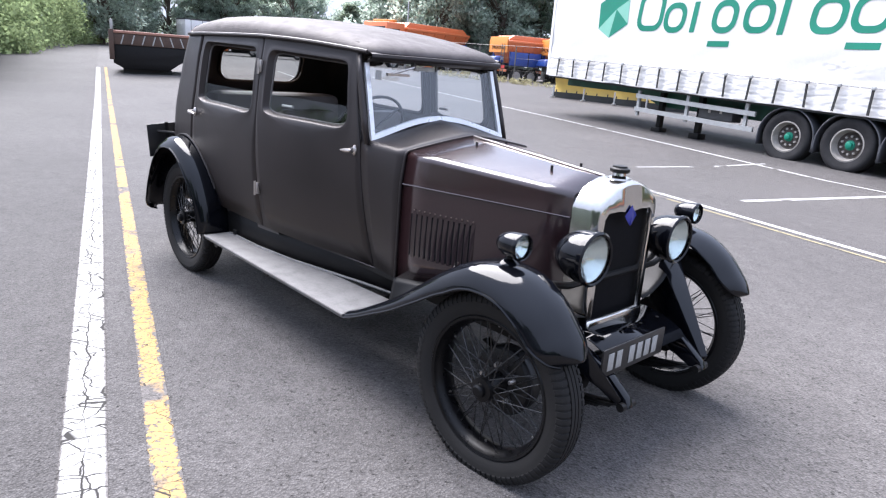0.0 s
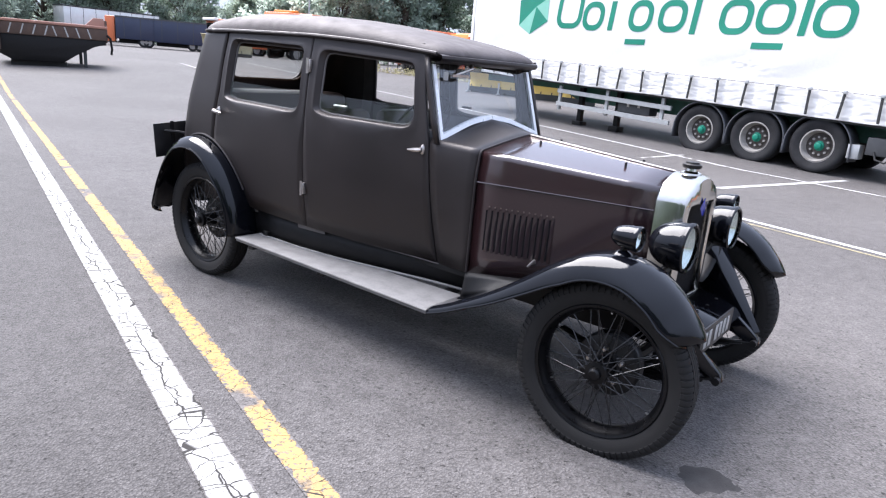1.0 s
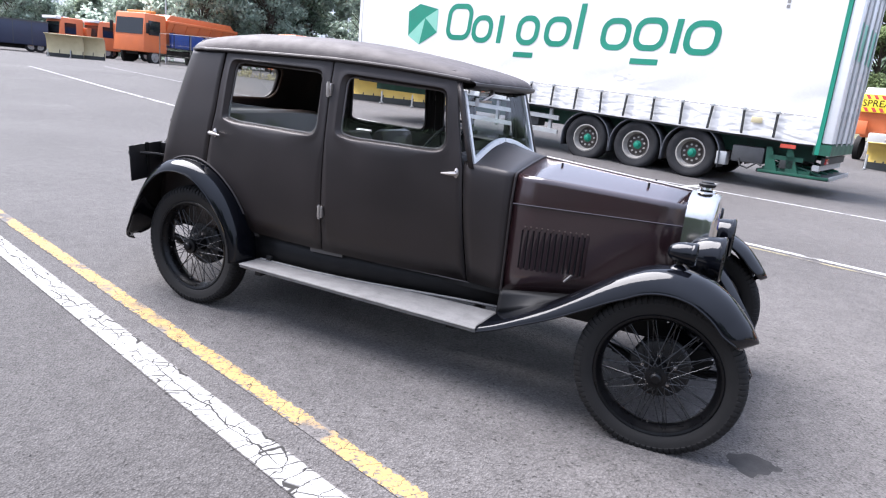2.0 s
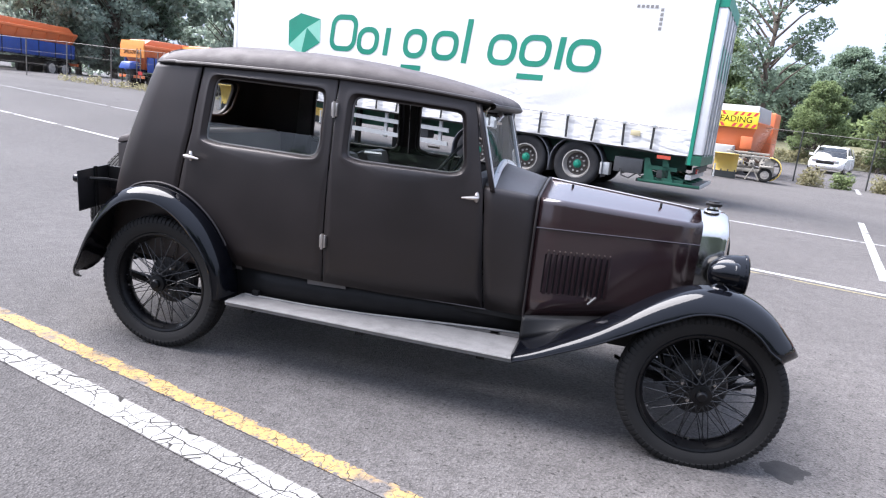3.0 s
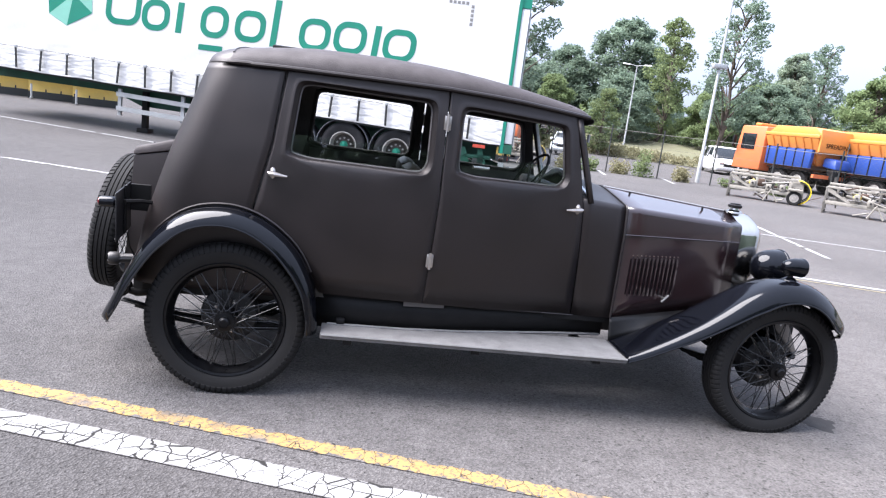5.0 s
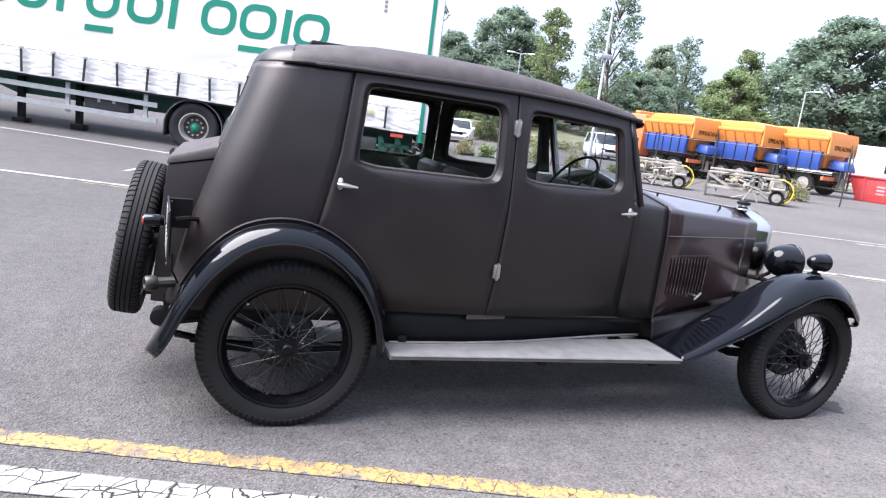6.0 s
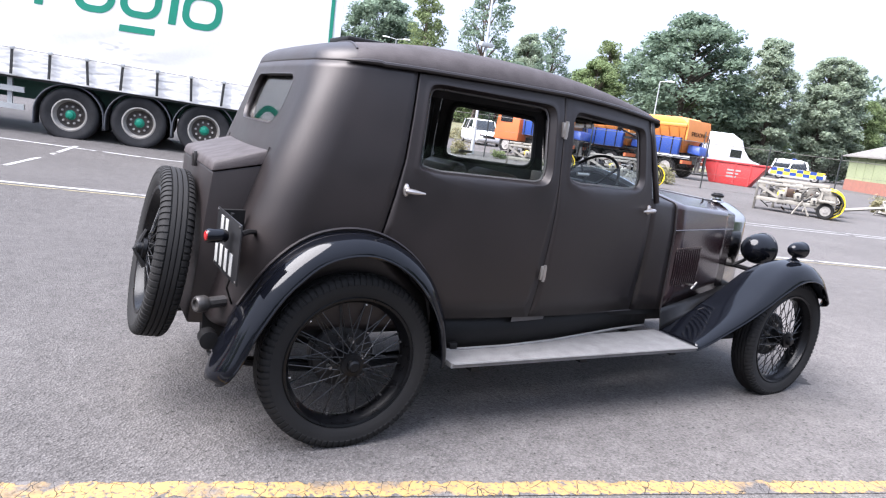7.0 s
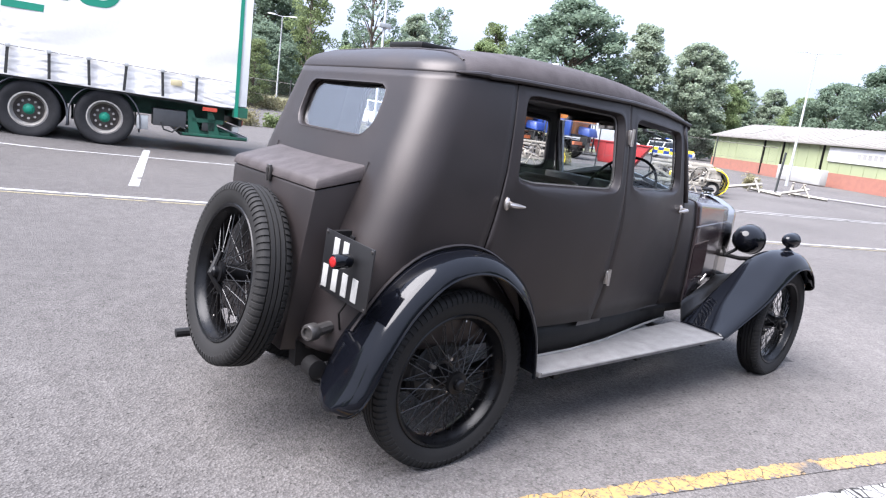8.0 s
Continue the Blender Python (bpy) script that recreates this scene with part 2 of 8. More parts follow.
SCREEN = material("brushed_aluminium_frame", (0.72, 0.73, 0.75), (0.6, 0.61, 0.63), rough=0.3, metal=0.35, scale=30, fine=160, bump=0.03)
CORE = material("radiator_honeycomb", (0.002, 0.0022, 0.003), (0.005, 0.005, 0.0065), rough=0.6, spec=0.1, scale=40, fine=220, bump=0.6, bump_dist=0.004)
BADGE = material("blue_enamel", (0.01, 0.012, 0.16), (0.02, 0.03, 0.25), rough=0.15, bump=0)
PLATE = material("black_plate", (0.008, 0.008, 0.009), rough=0.4, scale=20)
PLATE_INK = material("white_plate_ink", (0.30, 0.30, 0.29), (0.22, 0.22, 0.21), rough=0.5, scale=30)
RED_GLASS = material("red_lamp_glass", (0.35, 0.01, 0.01), (0.25, 0.01, 0.01), rough=0.1, bump=0)
LENS = material("lamp_reflector_silver", (0.80, 0.82, 0.84), (0.62, 0.64, 0.66), rough=0.16, metal=0.9, scale=30, fine=120, bump=0.1)
LEATHER = material("brown_seat_leather", (0.075, 0.052, 0.04), (0.05, 0.035, 0.028), rough=0.5, scale=10, fine=300, bump=0.2)
TRIM = material("dark_interior_trim", (0.085, 0.078, 0.076), rough=0.7, scale=12, fine=300)
WOOD = material("varnished_oak_trim", (0.045, 0.025, 0.013), (0.03, 0.017, 0.01), rough=0.35, scale=25, fine=180)
GLASS = glass("window_glass", tint=(0.88, 0.91, 0.90), gloss=0.035)
BACK_GLASS = glass("back_window_glass", gloss=0.2)
SCREEN_GLASS = glass("dusty_windscreen_glass", tint=(0.90, 0.93, 0.95), gloss=0.07)
CURTAIN = material("white_trailer_curtain", (0.65, 0.645, 0.63), (0.55, 0.54, 0.52), rough=0.62, scale=1.2, fine=25, bump=0.15, bump_dist=0.004, amount=0.8, spec=0.3)
GREEN = material("green_print", (0.0, 0.20, 0.125), (0.003, 0.165, 0.105), rough=0.5, scale=3, fine=40, bump=0.05)
GREEN_PALE = material("pale_green_print", (0.20, 0.46, 0.36), (0.17, 0.40, 0.31), rough=0.5, scale=3)
GREEN_STEEL = material("green_chassis_paint", (0.006, 0.095, 0.055), (0.010, 0.045, 0.030), rough=0.5, scale=4, fine=40)
DARK_STEEL = material("dark_underframe_steel", (0.012, 0.018, 0.017), (0.03, 0.03, 0.03), rough=0.6, scale=4, fine=40)
STRAP = material("black_webbing", (0.015, 0.015, 0.015), rough=0.7, scale=20)
GALV = material("galvanised_steel", (0.42, 0.43, 0.43), (0.30, 0.31, 0.31), rough=0.5, metal=0.4, scale=6, fine=60)
WHITE = material("white_vehicle_paint", (0.72, 0.72, 0.72), (0.64, 0.64, 0.63), rough=0.25, scale=2, fine=40, bump=0.01)
ORANGE = material("orange_truck_paint", (0.60, 0.155, 0.05), (0.50, 0.13, 0.05), rough=0.4, scale=1.5, fine=30, bump=0.02)
AMBER = material("amber_yellow_paint", (0.66, 0.245, 0.045), (0.55, 0.20, 0.05), rough=0.4, scale=1.5, fine=30, bump=0.02)
BLUE = material("blue_tank_plastic", (0.016, 0.055, 0.26), (0.014, 0.04, 0.18), rough=0.4, scale=2, fine=30, bump=0.02)
CREAM = material("cream_plough_paint", (0.50, 0.44, 0.27), (0.42, 0.36, 0.22), rough=0.5, scale=3, fine=40)
YELLOW = material("yellow_plough_paint", (0.66, 0.47, 0.10), (0.50, 0.36, 0.11), rough=0.5, scale=3, fine=40)
BRIGHT_YELLOW = material("bright_yellow_paint", (0.85, 0.66, 0.02), (0.7, 0.5, 0.04), rough=0.45, scale=4, fine=40)
SKIP_RED = material("red_skip_paint", (0.50, 0.035, 0.035), (0.38, 0.04, 0.04), rough=0.55, scale=2, fine=30)
RUSTY_PINK = material("faded_red_oxide_paint", (0.32, 0.15, 0.105), (0.24, 0.13, 0.10), rough=0.7, scale=3, fine=40)
RUST = material("rusty_steel", (0.045, 0.028, 0.021), (0.085, 0.052, 0.038), rough=0.8, scale=5, fine=50)
NAVY = material("navy_trailer_panel", (0.015, 0.022, 0.05), (0.02, 0.028, 0.06), rough=0.4, scale=1, fine=20)
DARK_GLASS = material("dark_vehicle_glass", (0.012, 0.015, 0.018), rough=0.06, scale=3, bump=0)
SHED_GREEN = material("pale_green_cladding", (0.275, 0.305, 0.175), (0.235, 0.262, 0.155), rough=0.6, scale=0.8, fine=20)
BRICK = material("red_brick_plinth", (0.30, 0.125, 0.09), (0.23, 0.105, 0.08), rough=0.8, scale=3, fine=30)
ROOFING = material("grey_cement_roofing", (0.205, 0.195, 0.18), (0.155, 0.147, 0.135), rough=0.85, scale=0.7, fine=12)
ROOFLIGHT = material("dusty_rooflight_sheet", (0.30, 0.295, 0.28), (0.24, 0.235, 0.22), rough=0.6, scale=1, fine=30)
CONCRETE = material("pale_concrete", (0.36, 0.355, 0.34), (0.28, 0.28, 0.27), rough=0.85, scale=1, fine=30)
GRASS = material("rough_grass", (0.088, 0.092, 0.047), (0.128, 0.118, 0.068), rough=0.9, scale=0.7, fine=9, bump=0.5, bump_dist=0.05)
BARK = material("bark", (0.11, 0.085, 0.065), (0.07, 0.055, 0.045), rough=0.9, scale=3, fine=25, bump=0.5, bump_dist=0.01)
LEAF_A = leaf_material("dark_foliage", (0.152, 0.205, 0.150), (0.192, 0.248, 0.180))
LEAF_B = leaf_material("mid_foliage", (0.180, 0.235, 0.115), (0.215, 0.268, 0.130))
LEAF_C = leaf_material("grey_green_foliage", (0.265, 0.318, 0.235), (0.315, 0.365, 0.275))
# distance haze is put into this leaf colour: paler and bluer than the others
LEAF_HAZED = leaf_material("haze_paled_foliage", (0.37, 0.44, 0.375), (0.42, 0.48, 0.41), 0.78)
LEAF_D = leaf_material("yellow_green_foliage", (0.165, 0.212, 0.100), (0.205, 0.245, 0.120))
DRY = leaf_material("dry_weed_stalks", (0.235, 0.228, 0.130), (0.285, 0.258, 0.160))
STAIN = material("damp_oil_stain", (0.026, 0.0248, 0.0245), (0.050, 0.048, 0.0472), rough=0.85, scale=22, fine=150, bump=0.4, bump_dist=0.004, spec=0.12)
LORRY_TYRE = material("dusty_lorry_tyre", (0.028, 0.028, 0.03), (0.016, 0.016, 0.017), rough=0.8, scale=6, fine=60, bump=0.1, spec=0.2)
WORN_STEEL = material("weathered_grey_steel", (0.15, 0.14, 0.122), (0.065, 0.058, 0.05), rough=0.6, scale=6, fine=40)
WORN_PALE = material("chalky_grey_paint", (0.315, 0.295, 0.255), (0.17, 0.155, 0.13), rough=0.7, scale=7, fine=40)
MUDGUARD = material("grey_mudguard_plastic", (0.07, 0.074, 0.085), (0.05, 0.053, 0.06), rough=0.55, scale=4)
SEAM = material("grey_stitched_seam", (0.24, 0.235, 0.22), (0.14, 0.135, 0.13), rough=0.7, scale=9, fine=60)
RIM_GREY = material("dusty_rim_grey", (0.34, 0.325, 0.30), (0.18, 0.165, 0.15), rough=0.6, scale=9, fine=60)
HUB_BROWN = material("brake_dust_brown", (0.075, 0.064, 0.056), (0.035, 0.03, 0.027), rough=0.8, scale=12, fine=80)
GRIT = material("stone_chips", (0.10, 0.095, 0.088), (0.05, 0.048, 0.045), rough=0.85, scale=3, fine=60, bump=0, island=0.8)
GREY_BOX = material("grey_plastic", (0.05, 0.052, 0.055), rough=0.5)

# ---- building helpers ----
def g(x, y):
    """Height of the yard: level round the car, rising gently beyond the trailer."""
    s = max(0.0, -0.45 * x + 0.85 * y - 8.5) * min(1.0, max(0.0, (9 - x) / 9))
    dip = -0.030 * math.exp(-((x - 2.7) ** 2 + (y - 0.06) ** 2 * 0.6) / 0.7)
    flat = 1 - 0.3 * min(1.0, max(0.0, (-x - 28) / 18))
    return dip + 1.05 * flat * (1 - math.exp(-s / 22)) + 0.008 * flat * max(0.0, math.hypot(x - 1, y) - 20)

def mesh_of(name, bm, mat, sharp=35):
    me = bpy.data.meshes.new(name)
    bmesh.ops.recalc_face_normals(bm, faces=bm.faces)
    for f in bm.faces:
        f.smooth = True
    bm.to_mesh(me); bm.free()
    me.set_sharp_from_angle(angle=radians(sharp))
    for q in (mat if isinstance(mat, (list, tuple)) else [mat]):
        me.materials.append(q)
    return me

def part(name, bm, mat, parent=None, label="", at=None, sharp=35):
    ob = new(name, bm if isinstance(bm, bpy.types.Mesh) else mesh_of(name, bm, mat, sharp))
    ob.parent = parent
    if at is not None:
        ob.matrix_basis = at
    return tagged(ob, label)

def thing(name, label, category, at=None, group=""):
    ob = new(name)
    ob.empty_display_size = 0.2
    if at is not None:
        ob.matrix_basis = at
    return tagged(ob, label, category, group)

def box(bm, x0, x1, y0, y1, z0, z1, m=None, bevel=0.0, mat=0):
    v = [bm.verts.new((x, y, z)) for x in (x0, x1) for y in (y0, y1) for z in (z0, z1)]
    fs = [bm.faces.new([v[i] for i in q]) for q in ((0, 1, 3, 2), (4, 6, 7, 5), (0, 4, 5, 1), (2, 3, 7, 6), (0, 2, 6, 4), (1, 5, 7, 3))]
    for f in fs:
        f.material_index = mat
    if m is not None:
        bmesh.ops.transform(bm, matrix=m, verts=v)
    if bevel:
        bmesh.ops.bevel(bm, geom=list({e for f in fs for e in f.edges}), offset=bevel, segments=2, affect="EDGES", profile=0.5)
    return bm

def boxm(*a, **k):
    return box(bmesh.new(), *a, **k)

def hexa(bm, lo, hi, bevel=0.0):
    """A solid between two quads of four points each."""
    a = [bm.verts.new(p) for p in lo]; b = [bm.verts.new(p) for p in hi]
    fs = [bm.faces.new(a), bm.faces.new(b)] + [bm.faces.new((a[i], a[(i + 1) % 4], b[(i + 1) % 4], b[i])) for i in range(4)]
    if bevel:
        bmesh.ops.bevel(bm, geom=list({e for f in fs for e in f.edges}), offset=bevel, segments=2, affect="EDGES", profile=0.5)
    return bm

def grid(bm, rows, closed=False):
    vs = [[bm.verts.new(p) for p in r] for r in rows]
    for a, b in zip(vs, vs[1:]):
        n_ = len(a)
        for i in range(n_ if closed else n_ - 1):
            j = (i + 1) % n_
            bm.faces.new((a[i], a[j], b[j], b[i]))
    return vs

def revolve(bm, profile, n_=32, m=None, a0=0.0, a1=2 * math.pi):
    """Turns (radius, along) points round the local y axis."""
    full = abs(a1 - a0 - 2 * math.pi) < 1e-6
    k = n_ if full else n_ + 1
    rows = []
    for i in range(k):
        t = a0 + (a1 - a0) * i / n_
        rows.append([(r * math.sin(t), y, r * math.cos(t)) for r, y in profile])
    if full:
        rows.append(rows[0])
    vs = grid(bm, rows)
    bmesh.ops.remove_doubles(bm, verts=[v for r in vs for v in r], dist=1e-6)
    if m is not None:
        bmesh.ops.transform(bm, matrix=m, verts=[v for v in {v for r in vs for v in r} if v.is_valid])
    return bm

def tube(bm, pts, r, n_=8, cap=True):
    pts = [Vector(p) for p in pts]
    rs = r if isinstance(r, (list, tuple)) else [r] * len(pts)
    rows, ref = [], Vector((0.0, 0.0, 1.0))
    for i, p in enumerate(pts):
        d = (pts[min(i + 1, len(pts) - 1)] - pts[max(i - 1, 0)]).normalized()
        if abs(d.dot(ref)) > 0.95:
            ref = Vector((1.0, 0.0, 0.0))
        a = d.cross(ref).normalized(); b = d.cross(a)
        rows.append([p + rs[i] * (math.cos(2 * math.pi * k / n_) * a + math.sin(2 * math.pi * k / n_) * b) for k in range(n_)])
    vs = grid(bm, rows, closed=True)
    if cap:
        bm.faces.new(vs[0]); bm.faces.new(vs[-1])
    return bm

def extrude_poly(bm, poly, y0, y1, bevel=0.0):
    """A solid from a closed outline in x, z between two y."""
    a = [bm.verts.new((x, y0, z)) for x, z in poly]; b = [bm.verts.new((x, y1, z)) for x, z in poly]
    fs = [bm.faces.new(a), bm.faces.new(b)] + [bm.faces.new((a[i], a[(i + 1) % len(a)], b[(i + 1) % len(a)], b[i])) for i in range(len(a))]
    if bevel:
        bmesh.ops.bevel(bm, geom=list({e for f in fs[:2] for e in f.edges}), offset=bevel, segments=2, affect="EDGES", profile=0.5)
    return bm

def smooth(x, xs, ys, w=0.06):
    return float(np.mean([np.interp(x + d * w, xs, ys) for d in (-1, -0.6, -0.2, 0.2, 0.6, 1)]))

def solid(ob, t, offset=-1.0):
    md = ob.modifiers.new("thickness", "SOLIDIFY")
    md.thickness, md.offset = t, offset
    return ob

def rounded(x0, x1, z0, z1, r, n_=6):
    """A closed rounded outline; r: one radius, or four from lower left anticlockwise."""
    r = r if isinstance(r, (list, tuple)) else [r] * 4
    out = []
    for (cx, cz, a), q in zip(((x0, z0, 180), (x1, z0, 270), (x1, z1, 0), (x0, z1, 90)), r):
        ox, oz = cx + (q if cx == x0 else -q), cz + (q if cz == z0 else -q)
        out += [(ox + q * math.cos(radians(a + 90 * i / n_)), oz + q * math.sin(radians(a + 90 * i / n_))) for i in range(n_ + 1)]
    return out

# ---- ground and road markings ----
def ground():
    bm = bmesh.new()
    radii = [0, 1.5, 3, 4.5, 6, 7, 8, 9, 10, 11, 12, 13, 14, 15.5, 17, 18.5, 20, 22, 24, 26, 28, 30.5, 33, 36, 39, 42.5, 46, 50, 55, 60, 66, 73, 80, 90, 100, 140, 220, 400, 900]
    rows = [[(1 + r * math.cos(2 * math.pi * k / 192), r * math.sin(2 * math.pi * k / 192), g(1 + r * math.cos(2 * math.pi * k / 192), r * math.sin(2 * math.pi * k / 192))) for k in range(192)] for r in radii[1:]]
    vs = grid(bm, rows, closed=True)
    c = bm.verts.new((1, 0, 0))
    for i in range(192):
        bm.faces.new((c, vs[0][i], vs[0][(i + 1) % 192]))
    ob = part("ground", bm, ASPHALT, label="worn grey tarmac of a large vehicle yard")
    return tagged(ob, kind="structure", category="ground")
ground()

def strip(name, p, q, width, mat, label, lift=0.004):
    """A painted line from p to q that follows the ground."""
    p, q = Vector((*p, 0)), Vector((*q, 0))
    d = (q - p); L = d.length; d.normalize(); s = Vector((-d.y, d.x, 0)) * width / 2
    n_ = max(2, int(L / 0.5))
    bm, rows = bmesh.new(), []
    for i in range(n_ + 1):
        c = p + d * (L * i / n_)
        w = 1 + 0.05 * noise.noise(c * 3.1)
        rows.append([(a.x, a.y, g(a.x, a.y) + lift + 0.0004 * max(0.0, (c - Vector((1, 0, 0))).length - 6)) for a in (c - s * w, c, c + s * w)])
    grid(bm, rows)
    return tagged(part(name, bm, mat, label=label), kind="structure", category="road marking")

def along(a, b, x0, x1):
    return (x0, a + b * x0), (x1, a + b * x1)
strip("road_line_white", *along(-1.170, -0.285, -24, 9), 0.150, WHITE_LINE, "cracked white thermoplastic line beside the car")
strip("road_line_yellow", *along(-0.905, -0.285, -24, 9), 0.100, YELLOW_LINE, "worn yellow line running beside the white one")
strip("bay_line", *along(5.66, -0.316, -24, 26), 0.10, FAINT_LINE, "white bay line across the yard")
strip("bay_line_yellow", *along(5.47, -0.316, -2, 26), 0.05, FAINT_YELLOW, "faded yellow line beside the white bay line")
strip("bay_line", *along(10.25, -0.30, -26, 24), 0.09, FAINT_LINE, "white bay line along the parked trailer")
strip("bay_divider", (0.62, 6.4), (2.0, 11.0), 0.12, FAINT_LINE, "short white divider between parking bays")
strip("bay_divider", (5.35, 4.9), (7.2, 11.7), 0.11, FAINT_LINE, "short white divider between parking bays")
strip("bay_divider", (7.75, 5.4), (9.46, 11.4), 0.09, FAINT_LINE, "short white divider between parking bays")
strip("bay_divider", (-1.75, 7.7), (-0.9, 10.8), 0.07, FAINT_LINE, "faded white divider between parking bays")
strip("bay_divider", (10.2, 21.6), (10.95, 24.4), 0.13, FAINT_LINE, "short white divider by the fence")
strip("bay_divider", (12.8, 20.9), (13.65, 23.9), 0.13, FAINT_LINE, "short white divider by the fence")
strip("bay_divider", (11.4, 6.4), (22, 3.4), 0.09, FAINT_LINE, "white bay line across the open yard")

def blot(name, cx, cy, rx, ry, mat, label, seed, lift=0.0045):
    rnd = random.Random(seed)
    bm = bmesh.new()
    n_ = 40
    k = [rnd.uniform(0.72, 1.2) for _ in range(n_)]
    k = [(k[i - 1] + k[i] * 2 + k[(i + 1) % n_]) / 4 for i in range(n_)]
    c = bm.verts.new((cx, cy, g(cx, cy) + lift))
    v = [bm.verts.new((cx + rx * k[i] * math.cos(2 * math.pi * i / n_), cy + ry * k[i] * math.sin(2 * math.pi * i / n_), g(cx, cy) + lift)) for i in range(n_)]
    for i in range(n_):
        bm.faces.new((c, v[i], v[(i + 1) % n_]))
    return tagged(part(name, bm, mat, label=label), kind="structure", category="stain")
blot("ground_stain", 3.16, -0.47, 0.12, 0.10, STAIN, "small dark damp patch on the tarmac", 3)

def loose_grit(count, seed):
    """Small stones and crumbs scattered on the tarmac round the car."""
    rnd = random.Random(seed); v, f = [], []
    for _ in range(count):
        x, y = rnd.uniform(-3.5, 7.0), rnd.uniform(-5.0, 5.0)
        r = 0.0022 + 0.005 * rnd.random() ** 3; z = g(x, y) + r * 0.5; a = rnd.uniform(0, 6.28); o = len(v)
        v += [(x + r * math.cos(a + k * 1.571) * rnd.uniform(0.7, 1.5), y + r * math.sin(a + k * 1.571) * rnd.uniform(0.7, 1.5), z) for k in range(4)] + [(x, y, z + r * 0.7), (x, y, z - r * 0.6)]
        f += [(o + k, o + (k + 1) % 4, o + 4) for k in range(4)] + [(o + (k + 1) % 4, o + k, o + 5) for k in range(4)]
    me = bpy.data.meshes.new("loose_grit"); me.from_pydata(v, [], f); me.materials.append(GRIT)
    return tagged(new("loose_grit", me), "loose stone chips scattered on the tarmac", "grit", kind="stuff")
loose_grit(900, 4)

# ---- the vintage saloon: local axes x forwards, y to its left, centre line y = 0 ----
CAR = thing("vintage_car", "dark brown and black fabric-bodied vintage saloon car parked on tarmac", "car", pose(0, 0.06, 0))
WX = ([-0.3, 0.16, 0.5, 0.9, 1.2, 1.6, 1.95], [0.60, 0.632, 0.64, 0.626, 0.575, 0.478, 0.425])
WZ = ([0.38, 0.47, 0.7, 0.9, 1.05, 1.34, 1.5], [-0.08, -0.06, -0.016, 0.0, 0.0, -0.03, -0.062])
def yside(x, z):
    return smooth(x, *WX, 0.12) + smooth(z, *WZ, 0.07)
RZ = ([0.3, 0.47, 0.75, 1.1, 1.3, 1.45, 1.55], [-0.53, -0.49, -0.42, -0.31, -0.235, -0.185, -0.15])
def xrear(z):
    return smooth(z, *RZ, 0.06)

def poly_hit(poly, cx, cz, a):
    """Where the ray from the centre at angle a leaves the outline."""
    dx, dz, best = math.cos(a), math.sin(a), None
    for (x0, z0), (x1, z1) in zip(poly, poly[1:] + poly[:1]):
        ex, ez = x1 - x0, z1 - z0
        den = dx * ez - dz * ex
        if abs(den) < 1e-12:
            continue
        t = ((x0 - cx) * ez - (z0 - cz) * ex) / den
        u = ((x0 - cx) * dz - (z0 - cz) * dx) / den
        if t > 0 and -1e-9 <= u <= 1 + 1e-9 and (best is None or t > best):
            best = t
    return cx + best * dx, cz + best * dz

def window_panel(outer, inner, sgn, depth=0.028):
    """A pressed panel with a real window opening, following the body side."""
    cx, cz = sum(p[0] for p in inner) / len(inner), sum(p[1] for p in inner) / len(inner)
    ang = sorted({round(math.atan2(z - cz, x - cx), 5) for x, z in outer + inner} | {round(-math.pi + 2 * math.pi * k / 60, 5) for k in range(60)})
    bm, rows = bmesh.new(), []
    ins = [poly_hit(inner, cx, cz, a) for a in ang]; outs = [poly_hit(outer, cx, cz, a) for a in ang]
    shrink = 0.94
    for w, dy, k in ((0, -depth, shrink), (0, -depth * 0.75, 0.948), (0, -0.015, 0.966), (0, -0.007, 0.983), (0.008, -0.0015, 1), (0.045, 0.0025, 1), (0.11, 0.0034, 1), (0.25, 0.0014, 1), (0.4, 0, 1), (0.55, 0, 1), (0.7, 0, 1), (0.85, 0, 1), (1.0, 0, 1)):
        r = []
        for (xi, zi), (xo, zo) in zip(ins, outs):
            x, z = cx + (xi - cx) * k, cz + (zi - cz) * k
            x, z = x + (xo - x) * w, z + (zo - z) * w
            r.append((x, sgn * (yside(x, z) + dy), z))
        rows.append(r)
    grid(bm, rows, closed=True)
    return bm

REAR_WIN = [(0.222, 1.125), (0.30, 1.112), (0.80, 1.104), (0.832, 1.118), (0.846, 1.16), (0.845, 1.39), (0.832, 1.418), (0.80, 1.426), (0.28, 1.436), (0.246, 1.428), (0.234, 1.40), (0.214, 1.17), (0.213, 1.14)]
FRONT_WIN = [(0.985, 1.122), (1.05, 1.110), (1.47, 1.102), (1.515, 1.112), (1.533, 1.15), (1.503, 1.365), (1.488, 1.388), (1.455, 1.394), (1.01, 1.416), (0.98, 1.408), (0.968, 1.38), (0.966, 1.16), (0.97, 1.135)]
def grow(poly, kx, kz):
    cx, cz = sum(p[0] for p in poly) / len(poly), sum(p[1] for p in poly) / len(poly)
    return [(cx + (x - cx) * kx, cz + (z - cz) * kz) for x, z in poly]
def soften(poly, r=0.022):
    """Cuts each corner with a short curve."""
    out = []
    for a, b, c in zip(poly[-1:] + poly[:-1], poly, poly[1:] + poly[:1]):
        A, B, C = Vector(a), Vector(b), Vector(c)
        p = B + (A - B).normalized() * min(r, 0.45 * (A - B).length); q = B + (C - B).normalized() * min(r, 0.45 * (C - B).length)
        out += [tuple(p * (1 - t) ** 2 + B * 2 * t * (1 - t) + q * t * t) for t in (0, 0.33, 0.67, 1)]
    return out
